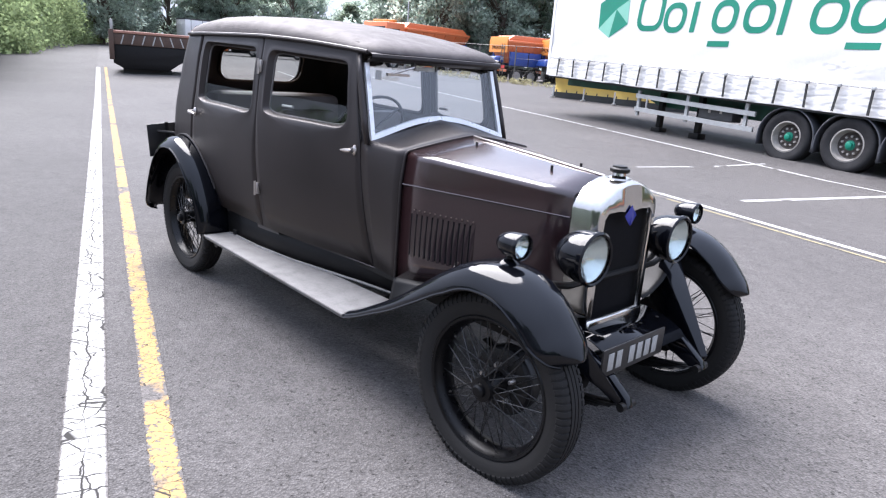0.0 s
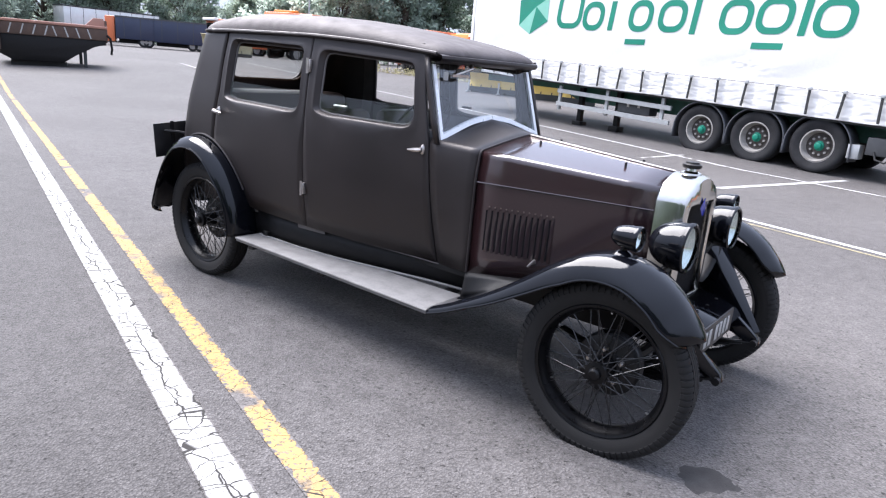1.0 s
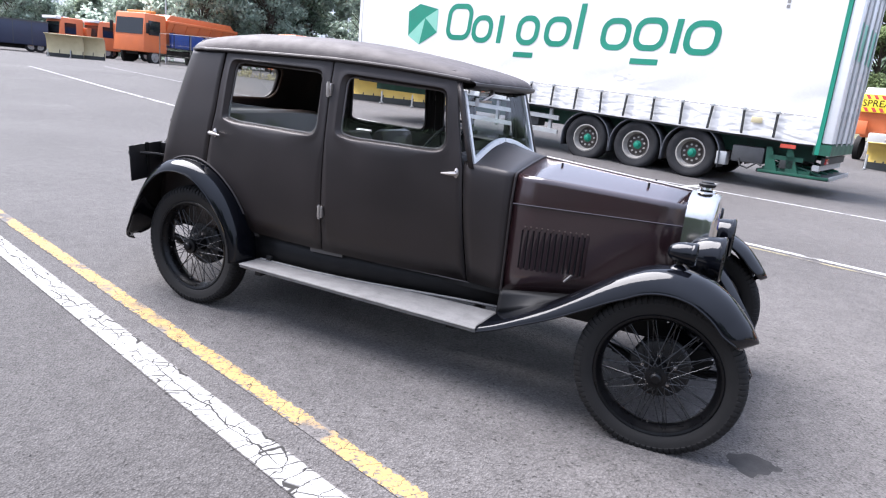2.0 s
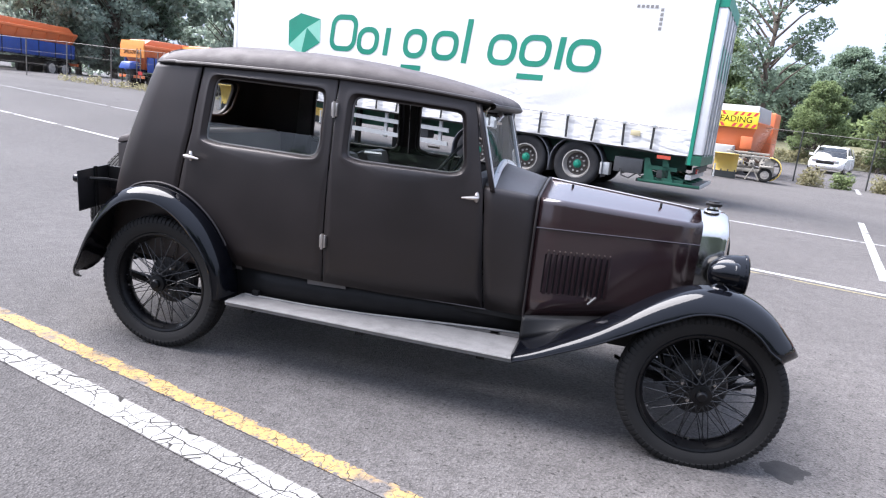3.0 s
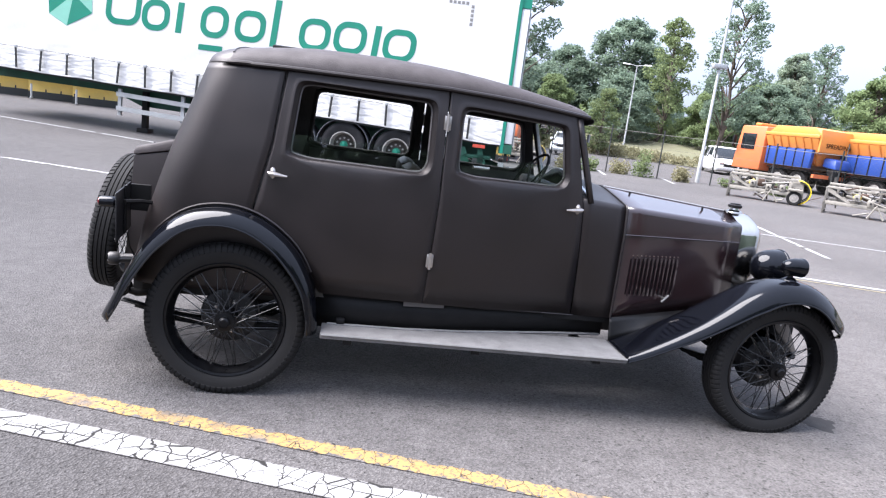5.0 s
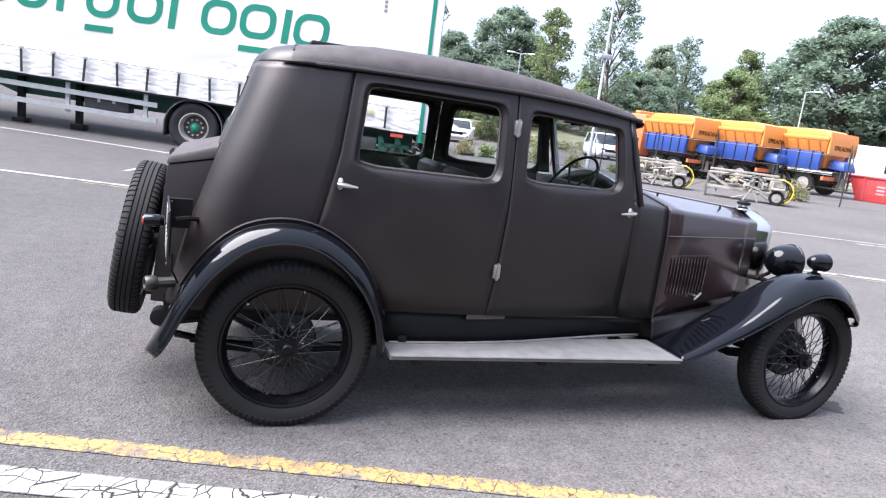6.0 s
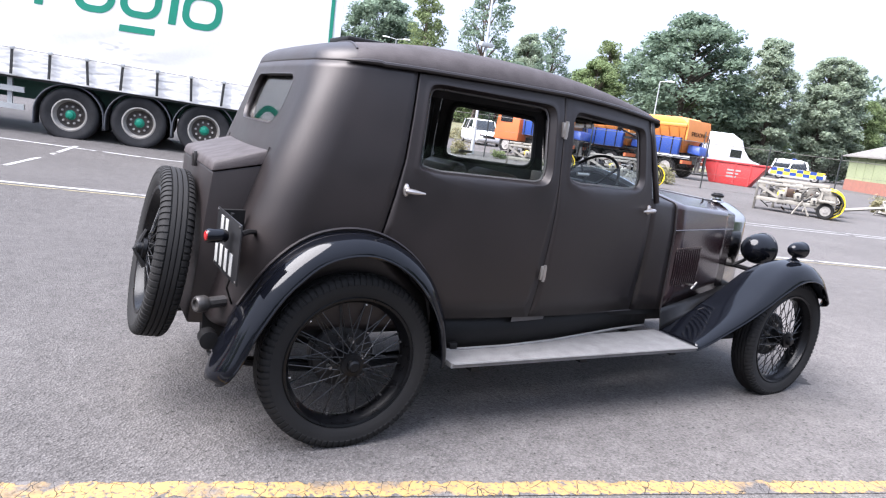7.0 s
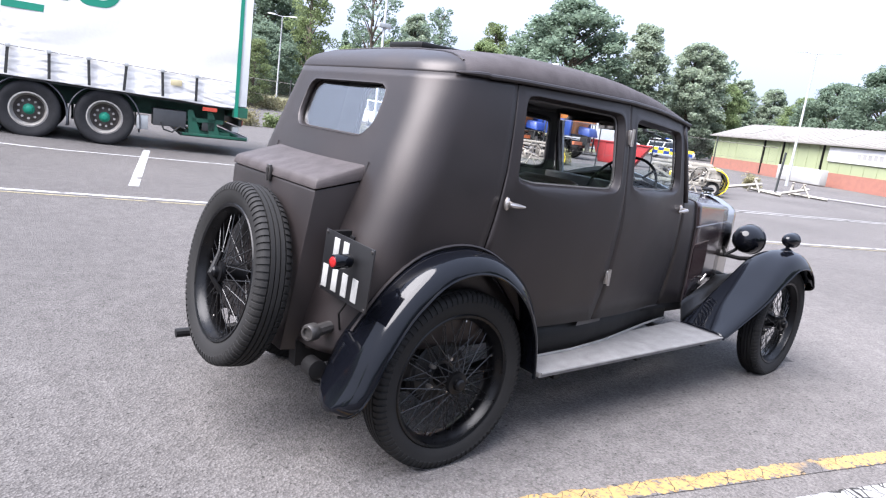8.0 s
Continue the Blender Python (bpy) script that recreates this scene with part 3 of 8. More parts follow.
REAR_WIN, FRONT_WIN = soften(grow(REAR_WIN, 1.022, 1.045)), soften(grow(FRONT_WIN, 1.022, 1.045))
REAR_DOOR = [(0.075, 0.80), (0.20, 0.72), (0.32, 0.60), (0.40, 0.502), (0.60, 0.497), (0.882, 0.488), (0.888, 0.70), (0.898, 1.0), (0.898, 1.486), (0.60, 1.484), (0.186, 1.478), (0.15, 1.15)]
FRONT_DOOR = [(0.890, 0.488), (1.30, 0.468), (1.682, 0.447), (1.655, 0.75), (1.632, 1.03), (1.585, 1.25), (1.555, 1.452), (1.25, 1.474), (0.906, 1.486), (0.906, 1.0), (0.896, 0.70)]

def handle(parent, x, z, sgn, back):
    """A plated lever handle on an oval rose."""
    y = yside(x, z)
    h = bmesh.new()
    revolve(h, [(0.0, 0.0), (0.016, 0.0), (0.015, 0.006), (0.008, 0.012), (0.007, 0.034), (0.0, 0.036)], 14)
    bmesh.ops.scale(h, vec=(0.8, 1, 1.6), verts=h.verts)
    pts = [(0.018 * back, 0.034, 0.003), (0.008 * back, 0.036, 0.001), (-0.02 * back, 0.038, -0.002), (-0.066 * back, 0.035, -0.006)]
    tube(h, pts, [0.005, 0.0105, 0.010, 0.004], 8)
    bmesh.ops.transform(h, matrix=Matrix.Translation((x, sgn * y, z)) @ Matrix.Diagonal((1, sgn, 1, 1)), verts=h.verts)
    part("handle", h, DULL, parent, "plated lever door handle")

def hinge(parent, x, z, sgn):
    y = sgn * yside(x, z)
    h = bmesh.new()
    box(h, x - 0.016, x + 0.016, y - 0.012, y + 0.012, z - 0.032, z + 0.032, bevel=0.004)
    tube(h, [(x, y + sgn * 0.014, z - 0.038), (x, y + sgn * 0.014, z + 0.038)], 0.007, 8)
    part("hinge", h, DULL, parent, "plated external door hinge")

def pane(parent, outline, sgn, inset=0.02, name="window_pane"):
    bm = bmesh.new()
    for d in (0.0, 0.004):
        vs = [bm.verts.new((x, sgn * (yside(x, z) - inset - d), z)) for x, z in outline]
        bm.faces.new(vs)
    ob = part(name, bm, GLASS, parent, "window glass wound most of the way down")
    ob.visible_shadow = False

for sgn in (-1, 1):
    for nm, outer, inner, hx, hz, back in (("rear_door", REAR_DOOR, REAR_WIN, 0.158, 1.035, -1), ("front_door", FRONT_DOOR, FRONT_WIN, 1.606, 1.005, 1)):
        d = solid(part(nm, window_panel(outer, inner, sgn), FABRIC, CAR, "black leathercloth door with open window"), 0.022)
        handle(d, hx, hz, sgn, back)
        if nm == "front_door":
            hinge(d, 0.902, 1.34, sgn); hinge(d, 0.893, 0.705, sgn)
        if sgn < 0:
            pane(d, [(0.215, 1.10), (0.855, 1.095), (0.855, 1.205), (0.222, 1.212)] if nm == "rear_door" else [(0.965, 1.10), (1.54, 1.09), (1.53, 1.196), (0.964, 1.206)], sgn)
        # dark seal round the opening
        bm = bmesh.new()
        cx, cz = sum(p[0] for p in inner) / len(inner), sum(p[1] for p in inner) / len(inner)
        ring = [(cx + (x - cx) * 0.94, sgn * (yside(x, z) - 0.03), cz + (z - cz) * 0.94) for x, z in inner]
        tube(bm, ring + ring[:2], 0.006, 6, cap=False)
        part("window_seal", bm, TRIM, d)
    # dark joint behind each door edge
    bm = bmesh.new()
    grid(bm, [[(x, sgn * (yside(x, z) - 0.014), z) for x in (0.80, 0.9, 1.0)] for z in (0.46, 0.7, 1.0, 1.05)])
    part("door_pillar", bm, TRIM, CAR)
    bm = bmesh.new()
    grid(bm, [[(float(np.interp(z, [0.40, 0.60, 0.80, 1.15, 1.478], [0.40, 0.32, 0.075, 0.15, 0.186])) + d, sgn * (yside(0.1, z) - 0.024), z) for d in (-0.05, 0.0, 0.05)] for z in (0.46, 0.6, 0.8, 1.0, 1.15, 1.3, 1.47)])
    part("rear_pillar", bm, TRIM, CAR)
    bm = bmesh.new()
    grid(bm, [[(x, sgn * (yside(x, z) - 0.026), z) for x in (0.15, 0.5, 0.9, 1.2, 1.52)] for z in (1.44, 1.462, 1.49)])
    part("cant_rail", bm, TRIM, CAR)

GZ = ([-0.25, -0.1, 0.12, 0.9, 1.25, 1.6, 1.72], [1.462, 1.474, 1.484, 1.487, 1.474, 1.445, 1.432])
def shell_outline(z, seam=True):
    """Half outline of the tail at height z, from the door seam back round the corner to the centre line."""
    x0, r = xrear(z), 0.185
    seam_x = float(np.interp(z, [0.40, 0.60, 0.80, 1.15, 1.478], [0.40, 0.32, 0.075, 0.15, 0.186])) - 0.008
    pts = []
    n1 = 8
    xa = x0 + r
    if xa > seam_x - 0.02:
        xa = seam_x - 0.02
    for i in range(n1 + 1):
        x = seam_x + (xa - seam_x) * i / n1
        pts.append((x, yside(x, z)))
    ya, rx = pts[-1][1], xa - x0
    for i in range(1, 15):
        a = math.pi / 2 * i / 14
        # squared-off quarter ellipse
        pts.append((xa - rx * math.sin(a) ** 0.92, ya - r * (1 - math.cos(a) ** 0.92)))
    yb = pts[-1][1]
    for i in range(1, 9):
        pts.append((x0 - 0.014 * math.sin(math.pi / 2 * i / 8), yb * (1 - i / 8)))
    return pts

RW = rounded(-0.30, 0.30, 1.215, 1.415, [0.085, 0.085, 0.05, 0.05])   # back window in y, z
def tail_shell():
    bm = bmesh.new()
    zs = [0.46 + (1.452 - 0.46) * i / 40 for i in range(41)]
    halves = [shell_outline(z) for z in zs]
    def lift(x, z):
        return 0.46 + (z - 0.46) * (smooth(x, *GZ, 0.1) + 0.003 - 0.46) / (1.452 - 0.46)
    rows = [[(x, -y, lift(x, z)) for x, y in h] + [(x, y, lift(x, z)) for x, y in h[-2::-1]] for h, z in zip(halves, zs)]
    vs = grid(bm, rows)
    # cut the back window
    kill = [f for f in bm.faces if abs(f.calc_center_median().y) < 0.335 and 1.19 < f.calc_center_median().z < 1.435 and f.calc_center_median().x < 0.0]
    bmesh.ops.delete(bm, geom=kill, context="FACES")
    hole = sorted({v for e in bm.edges if e.is_boundary for v in e.verts if abs(v.co.y) < 0.45 and 1.12 < v.co.z < 1.445 and v.co.x < 0}, key=lambda v: math.atan2(v.co.z - 1.315, v.co.y))
    # panel round the window: a low moulding, then a turned-in edge
    ins = [poly_hit(RW, 0, 1.315, math.atan2(v.co.z - 1.315, v.co.y)) for v in hole]
    rows = []
    for w, d, k in ((1, 0.0, 1), (0.6, 0.0, 1), (0.3, 0.0, 1), (0.12, -0.0005, 1), (0.04, -0.0015, 1), (0, 0.0005, 1.0), (0, 0.010, 0.993), (0, 0.022, 0.982)):
        r = []
        for (yi, zi), v in zip(ins, hole):
            y, z = yi * k, 1.315 + (zi - 1.315) * k
            y, z = y + (v.co.y - y) * w, z + (v.co.z - z) * w
            r.append(tuple(v.co) if w == 1 else (onrear(y, z, d), y, z))
        rows.append(r)
    grid(bm, rows, closed=True)
    bmesh.ops.remove_doubles(bm, verts=bm.verts, dist=0.0004)
    return bm

def onrear(y, z, d=0.0):
    h = shell_outline(0.46 + (z - 0.46) * 0.983)
    return float(np.interp(abs(y), [p[1] for p in h][::-1], [p[0] for p in h][::-1])) + d
tail = solid(part("tail_panel", tail_shell(), FABRIC, CAR, "black leathercloth rounded rear body"), 0.016)
pb = bmesh.new()
for d in (0.022, 0.026):
    pb.faces.new([pb.verts.new((onrear(y * 0.97, 1.315 + (z - 1.315) * 0.97, d), y * 0.97, 1.315 + (z - 1.315) * 0.97)) for y, z in RW])
gl = part("back_window_pane", pb, BACK_GLASS, tail); gl.visible_shadow = False
tb = bmesh.new()
ring = [(onrear(y * 1.03, 1.315 + (z - 1.315) * 1.05, 0.045), y * 1.03, 1.315 + (z - 1.315) * 1.05) for y, z in RW]
tube(tb, ring + ring[:2], 0.008, 6, cap=False)
part("inner_window_frame", tb, WOOD, tail, "varnished wooden inner window frame")

# roof: one crowned skin from the gutter, flowing into the tail
def roof():
    out = [(x, y) for x, y in shell_outline(1.450)]
    half = [(1.645, 0.0), (1.645, 0.15), (1.643, 0.3), (1.637, 0.36), (1.625, 0.398), (1.60, 0.425)]
    half += [(x, yside(x, 1.475) + 0.004) for x in (1.5, 1.4, 1.25, 1.1, 0.95, 0.8, 0.6, 0.4, 0.28)]
    half += out
    loop = [(x, -y) for x, y in half] + [(x, y) for x, y in half[-2:0:-1]]
    bm, rows = bmesh.new(), []
    for f, fr, h in ((1.0, 1.0, 0.0), (0.995, 0.988, 0.018), (0.98, 0.970, 0.042), (0.95, 0.938, 0.066), (0.90, 0.885, 0.087), (0.82, 0.805, 0.103), (0.70, 0.69, 0.114), (0.55, 0.54, 0.119), (0.35, 0.35, 0.127), (0.15, 0.15, 0.131), (0.0, 0.0, 0.132)):
        r = []
        for x, y in loop:
            sx = min(max(x, 0.12), 1.25)
            rear = max(0.0, min(1.0, (0.06 - x) / 0.16))
            fk = f + (fr - f) * rear * rear * (3 - 2 * rear)
            px, py = sx + (x - sx) * fk, y * f
            front = max(0.0, min(1.0, (px - 0.6) / 1.05))
            r.append((px, py, smooth(px, *GZ, 0.1) + h * (1 - 0.60 * front ** 1.3) * (1 - 0.36 * max(0.0, min(1.0, (0.30 - px) / 0.45)))))
        rows.append(r)
    grid(bm, rows, closed=True)
    bmesh.ops.remove_doubles(bm, verts=bm.verts, dist=0.0005)
    return bm
roof_ob = solid(part("roof", roof(), ROOFCLOTH, CAR, "dusty black leathercloth roof", sharp=60), 0.02)
roof_ob.data.materials.append(FABRIC)
skin = BVHTree.FromPolygons([v.co for v in roof_ob.data.vertices], [list(p.vertices) for p in roof_ob.data.polygons])
def seam_x(y):
    return -0.055 + 0.10 * max(0.0, 1 - abs(y) / 0.5)
bm = bmesh.new()
tops = [(y, skin.ray_cast(Vector((seam_x(y), y, 2.0)), Vector((0, 0, -1)))[0]) for y in [-0.525 + 0.035 * i for i in range(31)]]
tube(bm, [p + Vector((0, 0, 0.001)) for y, p in tops if p], 0.0045, 6)
part("roof_seam_piping", bm, FABRIC, roof_ob, "raised piping over the roof seam")
for p in roof_ob.data.polygons:      # behind the cross seam the covering is the tail's own cloth
    if p.center.x < seam_x(p.center.y):
        p.material_index = 1
for sgn in (-1, 1):
    bm = bmesh.new()
    xs = [0.035, 0.06, 0.12, 0.2, 0.4, 0.6, 0.9, 1.1, 1.25, 1.4, 1.5, 1.57, 1.61]
    back = [(x, y) for x, y in shell_outline(1.455) if -0.112 < x < 0.03 and y > 0.46][::-1]
    line = [(x, sgn * (y + 0.006), smooth(x, *GZ, 0.1) + 0.008) for x, y in back] + [(x, sgn * (yside(x, 1.475) + 0.012), smooth(x, *GZ, 0.1) + 0.004) for x in xs]
    tube(bm, line, [0.004 + 0.006 * min(1.0, i / 4) for i in range(len(line))], 8)
    part("gutter", bm, FABRIC, roof_ob, "black gutter beading")
bm = boxm(0.05, 0.38, -0.12, 0.12, 1.585, 1.613, bevel=0.008); part("roof_vent", bm, CHASSIS, roof_ob, "low dark roof ventilator")
# peak over the windscreen
bm = bmesh.new()
ys = [-0.425 + 0.85 * i / 16 for i in range(17)]
def peak_x(y):
    return 1.648 - 0.02 * (abs(y) / 0.45) ** 4
grid(bm, [[(peak_x(y) - 0.012, y, 1.447) for y in ys], [(peak_x(y) + 0.003, y, 1.440) for y in ys], [(peak_x(y) + 0.005, y, 1.428) for y in ys], [(peak_x(y) - 0.004, y, 1.418) for y in ys], [(1.60, y, 1.41) for y in ys], [(1.55, y, 1.405) for y in ys]])
part("screen_peak", bm, FABRIC, CAR, "black peak over the windscreen")

# scuttle and bonnet from cross sections: bottom, waist, shoulder, crown
def section(x, yb, zb, yw, zw, ys_, zs_, zc, n_=7):
    bow = 0.040 * min(1.0, max(0.0, (1.9 - x) / 0.27))      # the body side's swell fades out towards the bonnet
    pts = [(yb + (yw - yb) * i / 5 + bow * i / 5 * (1 - i / 5), zb + (zw - zb) * i / 5) for i in range(6)]
    r = 0.030
    pts += [(yw + (ys_ - yw) * t, zw + (zs_ - r - zw) * t) for t in (0.5, 1.0)]
    for i in range(1, 6):
        a = math.pi / 2 * i / 5
        pts.append((ys_ - r * 0.9 * (1 - math.cos(a)), zs_ - r + r * math.sin(a)))
    y0, z0 = pts[-1]
    for i in range(1, n_ + 1):
        t = i / n_
        pts.append((y0 * (1 - t), z0 + (zc - z0) * (1 - (1 - t) ** 1.2)))
    return [(x, -y, z) for y, z in pts] + [(x, y, z) for y, z in pts[-2::-1]]
SEC_DASH = (1.63, 0.405, 0.447, 0.464, 0.95, 0.456, 1.065, 1.155)
SEC_REAR = (1.885, 0.428, 0.455, 0.424, 0.896, 0.408, 1.040, 1.098)
SEC_RAD = (2.660, 0.205, 0.52, 0.208, 0.888, 0.204, 0.988, 1.034)
def lerp_sec(a, b, t):
    return section(*[p + (q - p) * t for p, q in zip(a, b)])
bm = bmesh.new()
def dash_edge():
    """The scuttle's rear edge: along the front door's edge below the waist, across the dash above it."""
    out = []
    for x, y, z in section(*SEC_DASH):
        w = max(0.0, min(1.0, (1.075 - z) / 0.05))
        xd = float(np.interp(z, [0.447, 0.75, 1.03, 1.25], [1.682, 1.655, 1.632, 1.585])) + 0.007
        out.append(Vector((x + (xd - x) * w, y + (math.copysign(yside(xd, z) - 0.001, y) - y) * w, z)))
    return out
edge_a, edge_b = dash_edge(), [Vector(p) for p in section(*SEC_REAR)]
grid(bm, [[a.lerp(b, t) for a, b in zip(edge_a, edge_b)] for t in (0, 0.2, 0.4, 0.6, 0.8, 1)])
scuttle = solid(part("scuttle", bm, FABRIC, CAR, "black leathercloth scuttle ahead of the windscreen"), 0.015)
bm = bmesh.new()
grid(bm, [lerp_sec(SEC_REAR, SEC_RAD, 0.012 + 0.988 * t / 6) for t in range(7)])
bonnet = solid(part("bonnet", bm, MAROON, CAR, "aged maroon painted bonnet with louvres"), 0.006)
def sec_pt(t, i):
    return lerp_sec(SEC_REAR, SEC_RAD, t)[i]
bm = bmesh.new()
tube(bm, [Vector(p) + Vector((0, (0.004 if p[1] > 0 else -0.004), 0.002)) for p in lerp_sec(SEC_REAR, SEC_RAD, 0.006)], 0.006, 6)
part("bonnet_beading", bm, FABRIC, bonnet)
NS = len(section(*SEC_REAR))
for sgn, i in ((-1, 5), (1, NS - 6)):
    bm = bmesh.new(); tube(bm, [Vector(sec_pt(t, i)) + Vector((0, sgn * 0.002, 0)) for t in (0.015, 0.5, 1)], 0.0035, 6)
    part("side_hinge", bm, MAROON, bonnet)
    # louvres
    for k in range(12):
        x = 1.968 + 0.0262 * k
        t = (x - 1.885) / 0.775
        yw = 0.424 + (0.208 - 0.424) * t
        yb = 0.428 + (0.205 - 0.428) * t
        lv = bmesh.new()
        rows = []
        for j in range(9):
            z = 0.574 + 0.208 * j / 8
            yy = yb + (yw - yb) * (z - 0.48) / 0.41
            bulge = 0.0085 * math.sin(math.pi * min(max(j / 8, 0.02), 0.98)) ** 0.3
            rows.append([(x - 0.0065, sgn * (yy + 0.0018 - 0.002), z), (x - 0.0065, sgn * (yy + 0.0018 + bulge * 0.4), z), (x - 0.004, sgn * (yy + 0.0011 + bulge), z), (x + 0.004, sgn * (yy - 0.0011 + bulge * 0.7), z), (x + 0.010, sgn * (yy - 0.0028 + 0.001), z)])
        grid(lv, rows)
        part("louvre", lv, MAROON, bonnet)
        # no opening is cut: a flat dark strip paints its shade on the panel
        sl = bmesh.new()
        grid(sl, [[(x + u, sgn * (yb + (yw - yb) * (z - 0.48) / 0.41 - u * 0.29 + 0.0035), z) for u in (-0.0135, -0.0066)] for z in (0.582, 0.774)])
        part("louvre_shade_strip", sl, CORE, bonnet, "flat dark strip standing in for the shaded louvre opening")
        rv = bmesh.new(); yr = yb + (yw - yb) * (0.790 - 0.48) / 0.41
        revolve(rv, [(0, -0.0035), (0.0032, -0.002), (0.0036, 0.001)], 8)
        part("rivet", rv, RIVET, bonnet, at=pose(x, sgn * (yr + 0.0015), 0.790, 0, 0, 0 if sgn < 0 else 180))
    # bonnet catch
    xk, tk = 2.20, (2.20 - 1.885) / 0.775
    yk = 0.428 + (0.205 - 0.428) * tk
    lv = bmesh.new()
    tube(lv, [(xk, sgn * (yk - 0.01), 0.565), (xk, sgn * (yk + 0.035), 0.57)], 0.007, 8)
    tube(lv, [(xk - 0.015, sgn * (yk + 0.03), 0.55), (xk + 0.018, sgn * (yk + 0.034), 0.59)], 0.006, 8)
    part("bonnet_catch", lv, DULL, bonnet, "plated bonnet catch")
bm = bmesh.new(); tube(bm, [(x, 0, sec_pt((x - 1.885) / 0.775, NS // 2)[2] + 0.003) for x in (1.9, 2.2, 2.65)], 0.005, 6)
part("centre_hinge", bm, DULL, bonnet)
for sgn in (-1, 1):
    for x in (2.02, 2.46):
        bm = bmesh.new()
        tube(bm, [(x, sgn * 0.10, sec_pt((x - 1.885) / 0.775, NS // 2)[2] - 0.02), (x, sgn * 0.10, sec_pt((x - 1.885) / 0.775, NS // 2)[2] + 0.003)], 0.006, 8)
        part("rubber_buffer", bm, RUBBER, bonnet)

# windscreen
def screen_x(z):
    return 1.672 - 0.175 * (z - 1.06) / 0.33 * 0.55
def sill(y):
    return 1.058 + 0.085 * math.cos(min(1.0, abs(y) / 0.44) * math.pi / 2) ** 1.2
ws = bmesh.new()
edge = [(-0.424, 1.40)] + [(-0.440 + 0.88 * i / 20, sill(-0.440 + 0.88 * i / 20)) for i in range(21)] + [(0.424, 1.40)]
pts3 = [(screen_x(z), y, z) for y, z in edge]
def band(bm, pts, inner_scale, thick):
    """A flat frame strip following the screen's edge."""
    cy, cz = 0.0, 1.24
    rows = [[], [], [], []]
    for x, y, z in pts:
        yi, zi = y + (cy - y) * 0.0 - math.copysign(inner_scale, y) * (1 if abs(y) > 0.42 else abs(y) / 0.44 * 0.2), z
        zi = z + (inner_scale if z < 1.35 and abs(y) < 0.4399 else (inner_scale if z < 1.35 else 0))
        rows[0].append((screen_x(z) + thick, y, z)); rows[1].append((screen_x(zi) + thick, yi, zi))
        rows[2].append((screen_x(zi) - thick, yi, zi)); rows[3].append((screen_x(z) - thick, y, z))
    rows.append(rows[0])
    grid(bm, rows)
band(ws, pts3, 0.024, 0.008)
screen = part("windscreen", ws, SCREEN, CAR, "flat windscreen in a bright metal frame")
bm = bmesh.new()
for d in (0, 0.005):
    bm.faces.new([bm.verts.new((screen_x(z) - d, y, z)) for y, z in edge])
gl = part("glass", bm, SCREEN_GLASS, screen); gl.visible_shadow = False
bm = bmesh.new()
tube(bm, [(1.61, -0.16, 1.405), (1.625, -0.17, 1.39)], 0.012, 8)
tube(bm, [(1.63, -0.17, 1.392), (1.628, -0.30, 1.358)], 0.005, 6)
box(bm, 1.618, 1.634, -0.33, -0.20, 1.348, 1.36, m=None)
part("wiper", bm, DULL, screen, "short plated wiper arm")
for sgn in (-1, 1):   # screen pillars
    bm = bmesh.new()
    grid(bm, [[(px, sgn * (yside(px, z) - 0.003), z) for px in (1.54 + 0.12 * (1.45 - z) / 0.4, screen_x(z) + 0.008)] for z in (1.04, 1.15, 1.25, 1.35, 1.44)])
    solid(part("screen_pillar", bm, FABRIC, CAR), 0.02, 0.0)
bm = boxm(1.632, 1.638, -0.40, -0.37, 1.33, 1.37); part("tax_disc", bm, PLATE_INK, screen)

# radiator
def rad_outline(k, dz=0.0):
    pts = [(-0.205 * k, 0.46 + dz), (-0.205 * k, 0.93), (-0.195 * k, 0.965), (-0.165 * k, 0.99 - dz * 0.3), (-0.10 * k, 1.02 - dz * 0.5), (-0.05 * k, 1.036 - dz * 0.6)]
    return pts + [(0, 1.04 - dz * 0.6)] + [(-y, z) for y, z in pts[::-1]]
bm = bmesh.new()
o = rad_outline(1.0)
core_o = [(-0.160, 0.475), (-0.163, 0.83), (-0.158, 0.895), (-0.14, 0.918), (-0.07, 0.920), (0, 0.912), (0.07, 0.920), (0.14, 0.918), (0.158, 0.895), (0.163, 0.83), (0.160, 0.475)]
core_o = [core_o[0], core_o[1], core_o[2], core_o[3], core_o[4], (-0.03, 0.914), core_o[5], (0.03, 0.914)] + core_o[6:]
o13 = o
rows = [[(2.655, y, z) for y, z in o13], [(2.74, y, z) for y, z in o13], [(2.772, y * 0.985, z - 0.004) for y, z in o13], [(2.786, y * 0.94, z - 0.014) for y, z in o13],
        [(2.788, y * 1.04, z + 0.006) for y, z in core_o], [(2.776, y, z) for y, z in core_o], [(2.74, y, z) for y, z in core_o]]
grid(bm, rows)
rad = part("radiator_shell", bm, NICKEL, CAR, "polished nickel radiator shell", sharp=50)
bm = bmesh.new(); grid(bm, [[(2.752, y, 0.47 + 0.46 * i / 6) for y in (-0.17, -0.08, 0, 0.08, 0.17)] for i in range(7)])
core = part("core", bm, CORE, rad, "black radiator honeycomb")
bm = bmesh.new(); hexa(bm, [(2.776, -0.205, 0.45), (2.776, 0.205, 0.45), (2.776, 0.195, 0.50), (2.776, -0.195, 0.50)], [(2.80, -0.195, 0.452), (2.80, 0.195, 0.452), (2.795, 0.185, 0.494), (2.795, -0.185, 0.494)], 0.006)
part("lower_bar", bm, NICKEL, rad)
